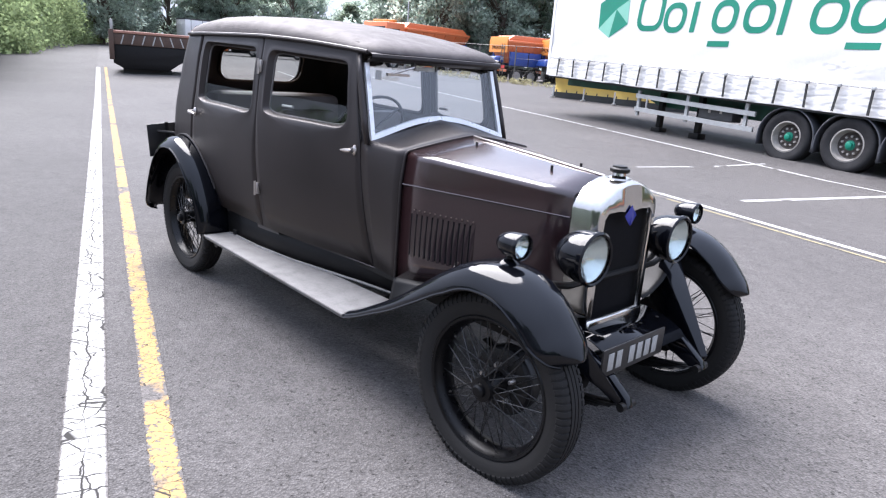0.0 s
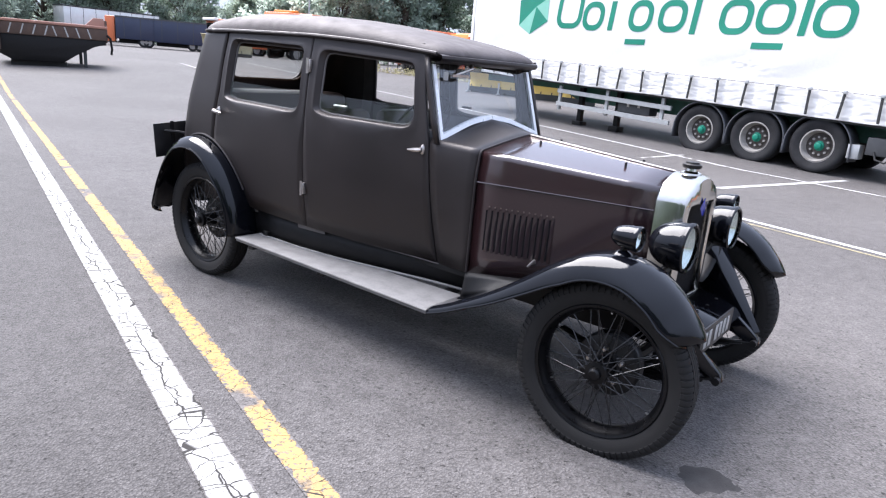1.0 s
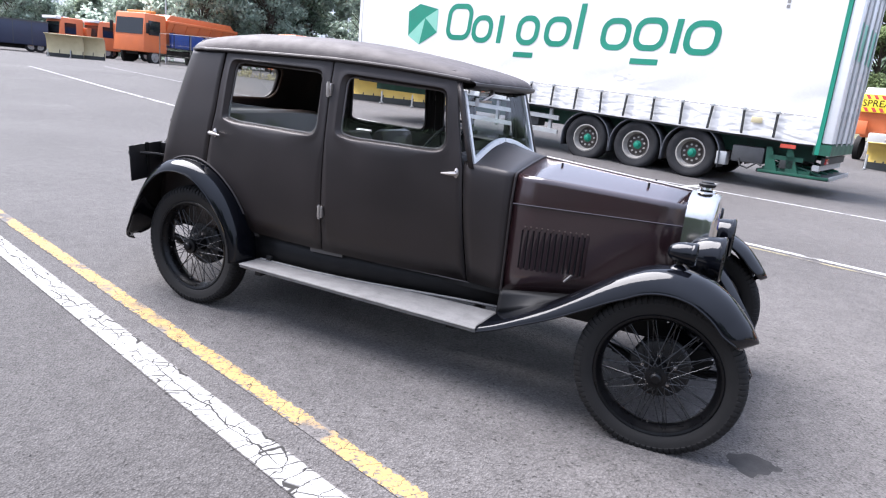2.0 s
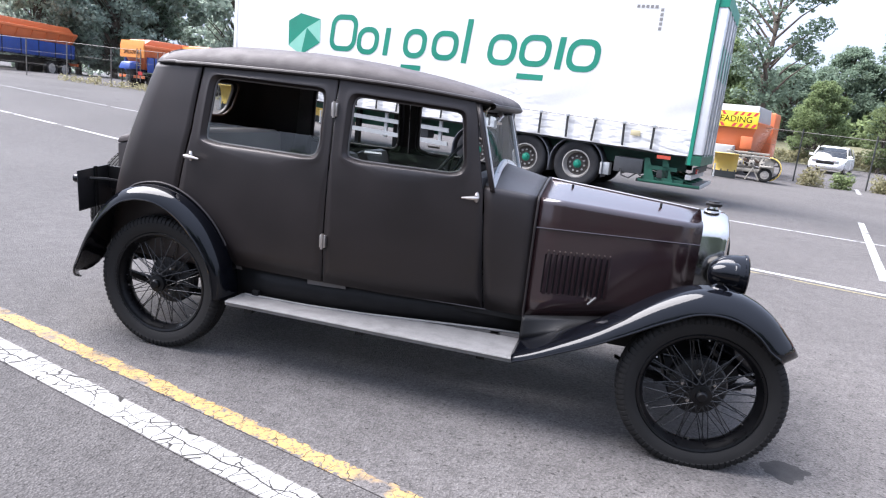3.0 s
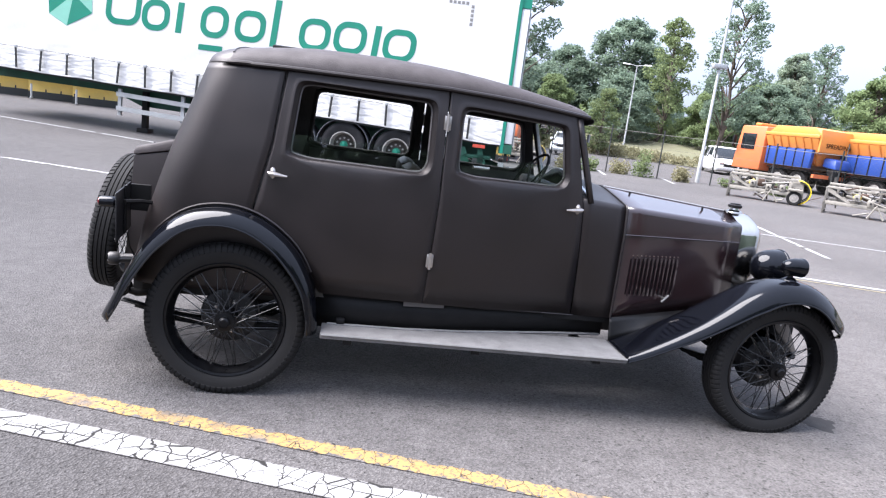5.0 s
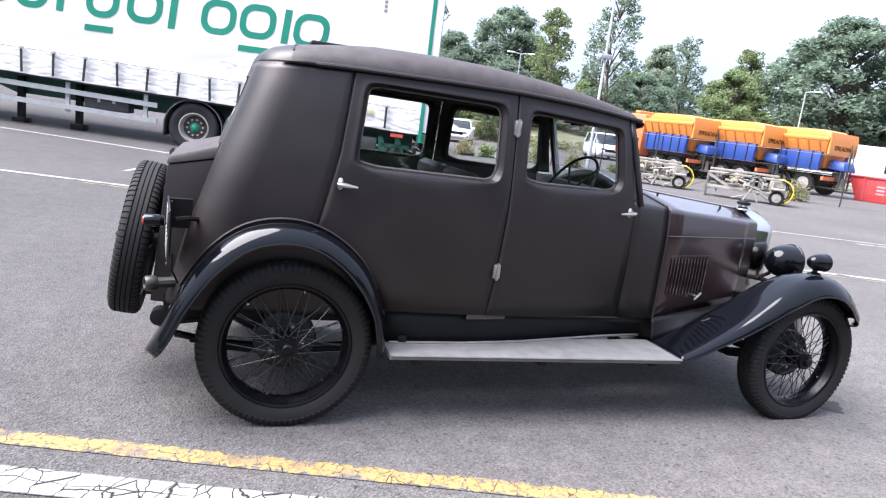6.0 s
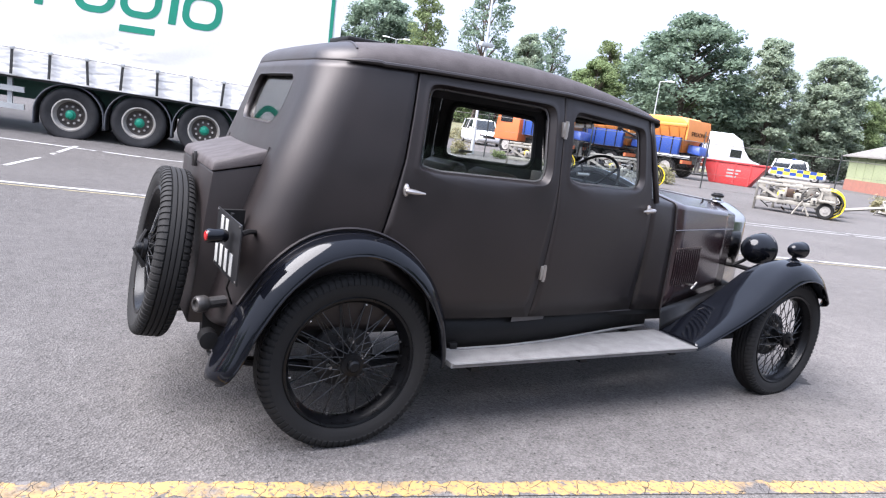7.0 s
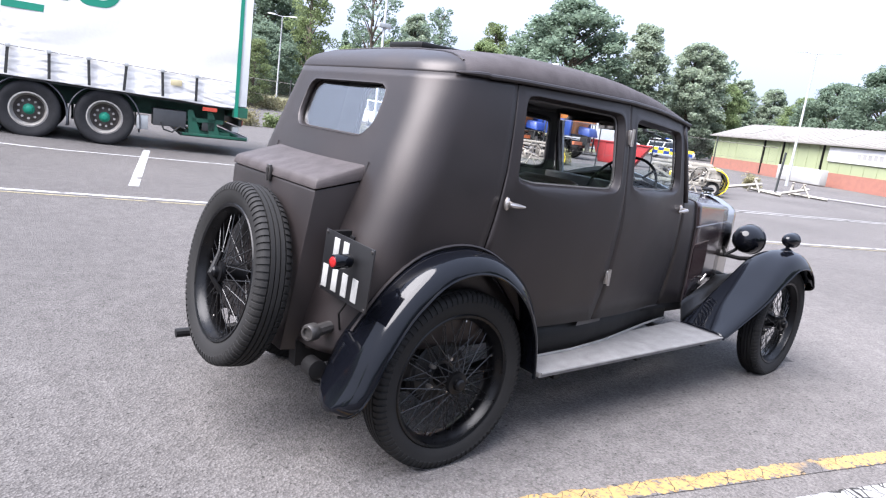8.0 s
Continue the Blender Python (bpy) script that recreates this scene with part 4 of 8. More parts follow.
bm = bmesh.new(); revolve(bm, [(0.0, 0.0), (0.048, 0.0), (0.045, 0.012), (0.028, 0.02), (0.026, 0.034), (0.030, 0.038), (0.0, 0.04)], 20)
filler = part("filler_neck", bm, NICKEL, rad, at=pose(2.715, 0, 1.030, 90))
bm = bmesh.new(); revolve(bm, [(0.0, 0.032), (0.036, 0.032), (0.040, 0.038), (0.040, 0.047), (0.030, 0.052), (0.028, 0.058), (0.0, 0.06)], 10)
part("cap", bm, CHASSIS, filler, "black radiator cap")
bm = bmesh.new(); grid(bm, [[(2.793, 0, 0.866), (2.793, -0.042, 0.905), (2.792, 0, 0.945)], [(2.798, 0, 0.866), (2.798, 0, 0.905), (2.796, 0, 0.945)], [(2.793, 0, 0.866), (2.793, 0.042, 0.905), (2.792, 0, 0.945)]])
part("badge", bm, BADGE, rad, "blue enamel diamond badge")

# ---- wheels ----
def tyre_mesh():
    """Balloon tyre: smooth walls, block shoulders, ribbed crown."""
    bm = bmesh.new()
    n_ = 84
    side = [(0.262, 0.046), (0.275, 0.054), (0.292, 0.060), (0.306, 0.0632), (0.3155, 0.0634), (0.3165, 0.0636)]
    shoulder = [(0.319, 0.0655), (0.330, 0.0645), (0.341, 0.060), (0.350, 0.051), (0.3535, 0.040), (0.3545, 0.033)]
    crown = [(0.3445, 0.0325), (0.3445, 0.027), (0.3545, 0.0265), (0.3545, 0.012), (0.346, 0.0115), (0.346, 0.0075), (0.3545, 0.007), (0.355, 0.0)]
    half = [(r, -y, 0) for r, y in side] + [(r, -y, 1) for r, y in shoulder] + [(r, -y, 2) for r, y in crown]
    prof = half + [(r, -y, k) for r, y, k in half[-2::-1]]
    rows = []
    for i in range(n_):
        for w, lo in ((0.0, 0), (0.64, 0), (0.68, 1), (0.96, 1)):
            t = 2 * math.pi * (i + w) / n_
            row = []
            for r, y, kind in prof:
                tt = t + (math.pi / n_ if y > 0 else 0)
                if kind == 1 and lo:
                    r, y = r - 0.004, y * 0.955
                row.append((r * math.sin(tt), y, r * math.cos(tt)))
            rows.append(row)
    rows.append(rows[0])
    grid(bm, rows)
    bmesh.ops.remove_doubles(bm, verts=bm.verts, dist=1e-6)
    return mesh_of("tyre", bm, RUBBER, 28)
TYRE = tyre_mesh()
bm = bmesh.new(); revolve(bm, [(0.268, -0.050), (0.264, -0.054), (0.254, -0.050), (0.248, -0.034), (0.238, -0.022), (0.234, 0.0), (0.238, 0.022), (0.248, 0.034), (0.254, 0.050), (0.264, 0.054), (0.268, 0.050)], 64)
RIM = mesh_of("rim", bm, SPOKE)
bm = bmesh.new(); revolve(bm, [(0.0, 0.05), (0.040, 0.05), (0.048, 0.03), (0.036, 0.0), (0.034, -0.05), (0.046, -0.056), (0.044, -0.070), (0.026, -0.074), (0.024, -0.088), (0.017, -0.094), (0.0, -0.095)], 24)
HUB = mesh_of("hub", bm, SPOKE)
bm = bmesh.new(); revolve(bm, [(0.0, 0.025), (0.060, 0.025), (0.066, 0.034), (0.100, 0.036), (0.122, 0.042), (0.130, 0.052), (0.127, 0.066), (0.130, 0.072), (0.127, 0.11), (0.0, 0.11)], 40)
DRUM = mesh_of("brake_drum", bm, DRUM_PAINT)
bm = bmesh.new(); revolve(bm, [(0.0, -0.016), (0.007, -0.015), (0.010, -0.006), (0.012, 0.012)], 6, Matrix.Translation((0, 0.022, 0.070)))
WHEEL_NUT = mesh_of("wheel_nut", bm, DULL)
def spoke_mesh(r0, y0, r1, y1, da):
    bm_ = bmesh.new()
    tube(bm_, [(0, y0, r0), (r1 * math.sin(da), y1, r1 * math.cos(da))], [0.0024, 0.0019], 6)
    return mesh_of("spoke", bm_, WIRE)
SPOKES = [spoke_mesh(0.040, -0.052, 0.238, -0.012, radians(d)) for d in (38, -38)] + [spoke_mesh(0.044, 0.030, 0.238, 0.012, radians(d)) for d in (30, -30)]
bm = bmesh.new(); tube(bm, [(0, -0.006, 0.226), (0, -0.002, 0.240)], 0.0045, 6)
NIPPLE = mesh_of("spoke_nipple", bm, DULL)

def wheel(parent, at, drum=True):
    w = part("wheel", TYRE.copy(), None, parent, "black wire wheel with grooved tyre", at)
    w.data = TYRE
    part("rim", RIM, None, w)
    part("hub", HUB, None, w, "black hub with plated nut")
    for k in range(14):
        for j, sp in enumerate(SPOKES):
            part("spoke", sp, None, w, at=pose(0, 0, 0, 0, 360 / 14 * k + 6.4 * j))
    for k in range(6):
        part("spoke_nipple", NIPPLE, None, w, at=pose(0, 0, 0, 0, 360 / 6 * k + 15))
    if drum:
        part("brake_drum", DRUM, None, w, "dusty black brake drum")
        for k in range(5):
            part("wheel_nut", WHEEL_NUT, None, w, "plated wheel nut", pose(0, 0, 0, 0, 72 * k + 20))
    return w
def door_foot(x):
    """Height of the doors' lower edge, falling towards the front."""
    return float(np.interp(x, [0.4, 0.9, 1.7, 1.9], [0.500, 0.488, 0.446, 0.446]))
TRK = 0.600
for x, steer, hz, trk in ((0.0, 0.0, 0.351, TRK), (2.710, 3.0, 0.320, TRK + 0.014)):
    for sgn in (-1, 1):
        wheel(CAR, pose(x, sgn * trk, hz, 0, 17 * x, (180 if sgn > 0 else 0) + steer))

# ---- wings ----
def wing_rows(path, yi, yo, d_out, d_in, n_=20, sgn=-1, lip=0.012, crown=None):
    """Cross sections along a crown line of (x, z): domed, falling further on the outer side, edge turned in."""
    rows = []
    for i, (x, z) in enumerate(path):
        a, b = path[max(i - 1, 0)], path[min(i + 1, len(path) - 1)]
        t = Vector((b[0] - a[0], 0, b[1] - a[1])).normalized()
        nrm = Vector((-t.z, 0, t.x))
        di, do = (d_in[i] if isinstance(d_in, list) else d_in), (d_out[i] if isinstance(d_out, list) else d_out)
        mid = yi[i] + (yo[i] - yi[i]) * 0.48
        r = []
        for j in range(n_ + 1):
            v = -1 + 2 * j / n_
            y = mid + v * ((yo[i] - mid) if v > 0 else (mid - yi[i]))
            k = crown[i] if crown else 2.4
            drop = (do * abs(v) ** k) if v > 0 else (di * abs(v) ** 2.4)
            r.append(Vector((x, sgn * y, z)) - nrm * drop)
        r.append(Vector((x, sgn * (yo[i] + 0.002), z)) - nrm * (do + lip))
        r.append(Vector((x, sgn * (yo[i] - 0.008), z)) - nrm * (do + lip))
        rows.append(r)
    return rows
def dense(path, k=4):
    """Catmull-Rom through the points."""
    out, P = [], [path[0]] + list(path) + [path[-1]]
    for i in range(1, len(P) - 2):
        for j in range(k):
            t = j / k
            out.append(tuple(0.5 * (2 * b + (c - a) * t + (2 * a - 5 * b + 4 * c - d) * t * t + (3 * b - a - 3 * c + d) * t ** 3) for a, b, c, d in zip(P[i - 1], P[i], P[i + 1], P[i + 2])))
    return out + [path[-1]]
FW = dense([(1.888, 0.345), (2.0, 0.395), (2.20, 0.505), (2.34, 0.600), (2.47, 0.695), (2.59, 0.760), (2.71, 0.782), (2.83, 0.764), (2.935, 0.705), (3.015, 0.622), (3.050, 0.575), (3.066, 0.548)])
RWG = dense([(-0.535, 0.325), (-0.485, 0.42), (-0.425, 0.56), (-0.325, 0.722), (-0.19, 0.832), (-0.02, 0.866), (0.14, 0.824), (0.285, 0.71), (0.372, 0.55), (0.402, 0.42), (0.408, 0.335)])
def nose(i, n_, k=5):
    """Narrows a wing towards its rounded tip."""
    q = max(0.0, 1 - (n_ - 1 - i) / k)
    return 1 - 0.72 * q ** 2.6
for sgn in (-1, 1):
    nF, nR = len(FW), len(RWG)
    yi, yo = [], []
    for i, (x, z) in enumerate(FW):
        a_, b_ = float(np.interp(x, [1.88, 2.2, 2.5, 2.7, 3.08], [0.46, 0.44, 0.455, 0.48, 0.50])), float(np.interp(x, [1.88, 2.3, 2.9, 3.08], [0.715, 0.735, 0.735, 0.72]))
        c_, h_ = (a_ + b_) / 2, (b_ - a_) / 2 * nose(i, nF, 11)
        yi.append(c_ - h_); yo.append(c_ + h_)
    do = [float(np.interp(x, [1.88, 2.1, 2.3, 2.5, 3.0, 3.08], [0.012, 0.024, 0.044, 0.072, 0.082, 0.05])) for x, z in FW]
    di = [float(np.interp(x, [1.88, 2.1, 2.5, 3.0, 3.08], [0.0, 0.01, 0.03, 0.05, 0.03])) for x, z in FW]
    rows = wing_rows(FW, yi, yo, do, di, sgn=sgn, crown=[float(np.interp(x, [2.2, 2.55, 2.85], [9.0, 5.0, 2.5])) for x, z in FW])
    bm = bmesh.new(); grid(bm, rows)
    fw = solid(part("front_wing", bm, BLACK, CAR, "gloss black sweeping front wing", sharp=50), 0.004)
    # valance from wing to frame
    bm = bmesh.new()
    inner = [r[0] for r in rows if r[0].x < 2.80]
    foot = [(p.x, 0.434 - 0.288 * (min(p.x, 2.66) - 1.885), 0.459 + 0.084 * (min(p.x, 2.66) - 1.885)) for p in inner]
    lower = [p - Vector((0, 0, 0.007)) for p in inner]
    rows_v = [[(q.x, q.y + (sgn * f[1] - q.y) * w, q.z + (f[2] - q.z) * w - 0.05 * math.sin(math.pi * w) * min(1.0, max(0.0, (q.x - 2.0) / 0.4))) for q, f in zip(lower, foot)] for w in (0, 0.25, 0.5, 0.75, 1)]
    grid(bm, rows_v)
    solid(part("inner_valance", bm, CHASSIS, fw, "dusty black apron between wing and bonnet"), 0.004)
    bm = bmesh.new(); tube(bm, [r[-2] for r in rows], 0.0055, 6)
    part("wing_bead", bm, BLACK, fw)
    yi, yo = [], []
    for i, (x, z) in enumerate(RWG):
        a_, b_ = float(np.interp(x, [-0.53, -0.40, -0.25, 0.1, 0.40], [0.50, 0.485, 0.50, 0.545, 0.52])), float(np.interp(x, [-0.53, -0.45, -0.3, 0.3, 0.40], [0.73, 0.735, 0.738, 0.738, 0.72]))
        c_, h_ = (a_ + b_) / 2, (b_ - a_) / 2 * nose(nR - 1 - i, nR, 4)
        yi.append(c_ - h_); yo.append(c_ + h_)
    rows = wing_rows(RWG, yi, yo, [float(np.interp(x, [-0.53, -0.3, 0.3, 0.41], [0.03, 0.055, 0.055, 0.03])) for x, z in RWG], 0.012, sgn=sgn, crown=[4.0] * len(RWG))
    bm = bmesh.new(); grid(bm, rows)
    rw = solid(part("rear_wing", bm, BLACK, CAR, "gloss black rear wing", sharp=50), 0.004)
    bm = bmesh.new(); tube(bm, [r[-2] for r in rows], 0.0055, 6)
    part("wing_bead", bm, BLACK, rw)
    # piping where the wing meets the body
    bm = bmesh.new(); tube(bm, [(x, sgn * (yside(x, z) + 0.003), z + 0.010) for x, z in RWG if z > 0.55], 0.006, 6)
    part("wing_piping", bm, FABRIC, rw)
    # inner wheel arch
    bm = bmesh.new(); grid(bm, [[(x, sgn * 0.50, z - 0.03) for x, z in RWG if x > -0.42], [(x, sgn * 0.50, min(z - 0.03, 0.42)) for x, z in RWG if x > -0.42]])
    part("wheel_arch", bm, CHASSIS, rw)
    # running board
    z0, z1 = 0.318, 0.342
    bm = bmesh.new()
    hexa(bm, [(0.425, sgn * 0.50, z0), (0.425, sgn * 0.70, z0), (1.895, sgn * 0.71, z0 - 0.006), (1.885, sgn * 0.42, z0 - 0.006)], [(0.425, sgn * 0.50, z1), (0.425, sgn * 0.70, z1), (1.895, sgn * 0.71, z1 - 0.006), (1.885, sgn * 0.42, z1 - 0.006)], 0.004)
    rb = part("running_board", bm, BOARD, CAR, "pale weathered metal-covered running board")
    bm = bmesh.new(); tube(bm, [(0.43, sgn * 0.704, z1 - 0.004), (1.893, sgn * 0.714, z1 - 0.009)], 0.006, 6)
    part("edge_strip", bm, BOARD, rb)
    bm = bmesh.new(); tube(bm, [(x, sgn * (yside(x, 0.47) - 0.022), z1 + 0.002 - 0.004 * (x - 0.5)) for x in (0.45, 0.8, 1.1, 1.4, 1.6, 1.75, 1.875)], 0.007, 6)
    part("inner_strip", bm, BOARD, rb)
    for k in range(3):
        x = 0.55 + 0.6 * k
        bm = boxm(x - 0.02, x + 0.02, min(sgn * 0.30, sgn * 0.69), max(sgn * 0.30, sgn * 0.69), 0.294, 0.318)
        part("bracket", bm, CHASSIS, rb)
    bm = boxm(0.49, 0.53, min(sgn * 0.50, sgn * 0.56), max(sgn * 0.50, sgn * 0.56), 0.343, 0.375, bevel=0.006)
    part("board_clip", bm, CHASSIS, rb)
    # valance under the body
    bm = bmesh.new()
    xs = [0.36, 0.6, 0.9, 1.2, 1.5, 1.7, 1.89]
    grid(bm, [[(x, sgn * (yside(x, 0.47) - 0.034), door_foot(x) + 0.012) for x in xs], [(x, sgn * (yside(x, 0.47) - 0.034), 0.40) for x in xs], [(x, sgn * (yside(x, 0.47) - 0.035), 0.335) for x in xs]])
    solid(part("side_valance", bm, CHASSIS, CAR, "black side valance above the running board"), 0.006)
    bm = bmesh.new(); tube(bm, [(x, sgn * (yside(x, 0.47) - 0.006), door_foot(x) - 0.002) for x in [0.40] + xs[1:-1] + [1.68]], 0.004, 6)
    part("sill_bead", bm, FABRIC, CAR)

# ---- chassis, axles, springs ----
for sgn in (-1, 1):
    bm = boxm(-0.50, 2.70, min(sgn * 0.27, sgn * 0.32), max(sgn * 0.27, sgn * 0.32), 0.36, 0.46)
    part("chassis_rail", bm, CHASSIS, CAR)
    bm = bmesh.new()
    extrude_poly(bm, [(2.62, 0.36), (2.62, 0.47), (2.80, 0.455), (2.95, 0.40), (3.06, 0.315), (3.075, 0.285), (3.05, 0.265), (2.95, 0.315), (2.80, 0.35)], sgn * 0.258, sgn * 0.296, 0.004)
    di = part("dumb_iron", bm, BLACK, CAR, "black front spring horn")
    bm = bmesh.new(); tube(bm, [(3.055, sgn * 0.235, 0.288), (3.055, sgn * 0.318, 0.288)], 0.016, 10)
    part("shackle_bolt", bm, CHASSIS, di)
    bm = bmesh.new()
    for k in range(5):
        xs = np.linspace(2.35 + 0.05 * k, 3.05 - 0.05 * k, 9)
        grid(bm, [[(x, sgn * 0.255, 0.285 - 0.055 * (1 - ((x - 2.7) / 0.35) ** 2) - 0.009 * k) for x in xs], [(x, sgn * 0.299, 0.285 - 0.055 * (1 - ((x - 2.7) / 0.35) ** 2) - 0.009 * k) for x in xs]])
    solid(part("front_spring", bm, CHASSIS, CAR, "black leaf spring"), 0.006)
    bm = bmesh.new()
    for k in range(4):
        xs = np.linspace(-0.50 + 0.06 * k, 0.55 - 0.06 * k, 9)
        grid(bm, [[(x, sgn * 0.44, 0.36 - 0.07 * (1 - ((x - 0.02) / 0.53) ** 2) - 0.009 * k) for x in xs], [(x, sgn * 0.485, 0.36 - 0.07 * (1 - ((x - 0.02) / 0.53) ** 2) - 0.009 * k) for x in xs]])
    solid(part("rear_spring", bm, CHASSIS, CAR, "black leaf spring"), 0.006)
    bm = bmesh.new(); revolve(bm, [(0.0, -0.03), (0.05, -0.03), (0.05, 0.03), (0.0, 0.03)], 20, Matrix.Translation((2.86, sgn * 0.34, 0.33)))
    tube(bm, [(2.86, sgn * 0.34, 0.33), (2.72, sgn * 0.36, 0.26)], 0.012, 6)
    part("damper", bm, CHASSIS, CAR)
bm = bmesh.new(); tube(bm, [(2.70, -0.58, 0.335), (2.70, -0.45, 0.285), (2.70, -0.2, 0.25), (2.70, 0.2, 0.25), (2.70, 0.45, 0.285), (2.70, 0.58, 0.335)], 0.026, 8)
tube(bm, [(2.58, -0.52, 0.30), (2.58, 0.52, 0.30)], 0.011, 6)
part("front_axle", bm, CHASSIS, CAR)
bm = bmesh.new(); tube(bm, [(0, -0.58, 0.348), (0, -0.15, 0.348), (0, -0.1, 0.348), (0, 0.1, 0.348), (0, 0.15, 0.348), (0, 0.58, 0.348)], [0.04, 0.045, 0.12, 0.12, 0.045, 0.04], 12)
part("rear_axle", bm, CHASSIS, CAR)
bm = boxm(0.35, 1.9, -0.40, 0.40, 0.42, 0.45); part("floor_pan", bm, CHASSIS, CAR)
bm = boxm(-0.42, 0.36, -0.45, 0.45, 0.47, 0.49); part("boot_floor", bm, CHASSIS, CAR)
bm = bmesh.new(); box(bm, 1.75, 2.55, -0.14, 0.14, 0.30, 0.62); part("engine_block", bm, CHASSIS, CAR)
bm = bmesh.new(); tube(bm, [(1.6, 0.15, 0.30), (0.4, 0.2, 0.28), (0.2, 0.28, 0.40), (-0.2, 0.30, 0.40), (-0.45, 0.38, 0.27), (-0.70, 0.40, 0.262)], 0.020, 10)
part("exhaust_pipe", bm, CHASSIS, CAR, "thin exhaust pipe with a dark tip")
# apron between the spring horns
bm = bmesh.new()
grid(bm, [[(2.77, y, 0.475) for y in (-0.26, 0, 0.26)], [(2.86, y, 0.462) for y in (-0.26, 0, 0.26)], [(2.95, y, 0.428) for y in (-0.26, 0, 0.26)], [(2.975, y, 0.40) for y in (-0.26, 0, 0.26)]])
apron = solid(part("front_apron", bm, BLACK, CAR, "gloss black apron below the radiator"), 0.004)
for y in (-0.20, -0.07, 0.07, 0.20):
    bm = bmesh.new(); revolve(bm, [(0, 0.005), (0.007, 0.004), (0.008, 0)], 8)
    part("rivet", bm, CHASSIS, apron, at=pose(2.87, y, 0.463, 90))
for sgn in (-1, 1):   # pointed stays from wing to spring horn
    bm = bmesh.new()
    hexa(bm, [(2.72, sgn * 0.38, 0.46), (2.78, sgn * 0.47, 0.50), (3.05, sgn * 0.325, 0.30), (3.03, sgn * 0.305, 0.29)], [(2.74, sgn * 0.39, 0.66), (2.80, sgn * 0.46, 0.66), (3.06, sgn * 0.325, 0.325), (3.04, sgn * 0.305, 0.32)], 0.004)
    part("wing_stay", bm, BLACK, CAR, "gloss black pointed wing stay")

def plate_bars(parent, groups):
    """Unreadable registration: plain pale bars."""
    for x, y0, y1, z0, z1 in groups:
        part("bar", boxm(min(x), max(x), y0, y1, z0, z1, bevel=0.0015), PLATE_INK, parent)
fp = part("number_plate", boxm(2.978, 2.986, -0.36, 0.055, 0.385, 0.492, bevel=0.002), PLATE, CAR, "black front number plate with pale bars")
plate_bars(fp, [((2.986, 2.989), -0.33 + 0.053 * k + (0.03 if k > 1 else 0), -0.33 + 0.053 * k + 0.036 + (0.03 if k > 1 else 0), 0.405, 0.472) for k in range(6)])

# ---- lamps ----
def lamp(name, label, at, R, L, post):
    """A bullet lamp facing +x with a plated rim."""
    bm_ = bmesh.new()
    prof = [(0.0, -L)] + [(R * math.sin(math.pi / 2 * k / 9) ** 0.8, -L * math.cos(math.pi / 2 * k / 9)) for k in range(1, 10)] + [(R * 1.02, 0.012), (R * 1.0, 0.02)]
    revolve(bm_, prof, 28, Matrix.Rotation(-math.pi / 2, 4, "Z"))
    ob = part(name, bm_, BLACK, CAR, label, at)
    b2 = bmesh.new(); revolve(b2, [(R * 1.0, 0.010), (R * 1.05, 0.014), (R * 1.05, 0.024), (R * 0.97, 0.030), (R * 0.90, 0.026)], 32, Matrix.Rotation(-math.pi / 2, 4, "Z"))
    part("rim", b2, BLACK, ob)
    b2 = bmesh.new(); revolve(b2, [(0.0, -0.35 * R), (R * 0.3, -0.3 * R), (R * 0.6, -0.15 * R), (R * 0.90, 0.012)], 28, Matrix.Rotation(-math.pi / 2, 4, "Z"))
    part("reflector", b2, LENS, ob, "silvered reflector")
    b2 = bmesh.new(); revolve(b2, [(0.0, 0.034), (R * 0.5, 0.032), (R * 0.92, 0.024), (R * 0.92, 0.021), (R * 0.5, 0.029), (0.0, 0.031)], 28, Matrix.Rotation(-math.pi / 2, 4, "Z"))
    lens = part("lens", b2, GLASS, ob); lens.visible_shadow = False
    b2 = bmesh.new(); tube(b2, post, 0.011 if R > 0.07 else 0.013, 8)
    part("bracket", b2, CHASSIS, ob)
    return ob
for sgn in (-1, 1):
    lamp("headlamp", "large black headlamp with silver reflector", pose(2.835, sgn * 0.300, 0.785), 0.098, 0.135, [(-0.05, 0, -0.03), (-0.06, -sgn * 0.06, -0.09), (-0.10, -sgn * 0.10, -0.13)])
    lamp("side_lamp", "small black lamp on the wing", pose(2.745, sgn * 0.605, 0.848), 0.046, 0.085, [(-0.03, 0, -0.02), (-0.03, 0, -0.075)])
    b2 = bmesh.new(); revolve(b2, [(0, 0.02), (0.018, 0.018), (0.034, 0.008), (0.04, 0)], 14)
    part("lamp_foot", b2, BLACK, CAR, at=pose(2.715, sgn * 0.605, 0.778, 90))
bm = bmesh.new(); tube(bm, [(2.74, -0.50, 0.70), (2.755, -0.3, 0.655), (2.755, 0.3, 0.655), (2.74, 0.50, 0.70)], 0.014, 8)
part("lamp_bar", bm, CHASSIS, CAR)

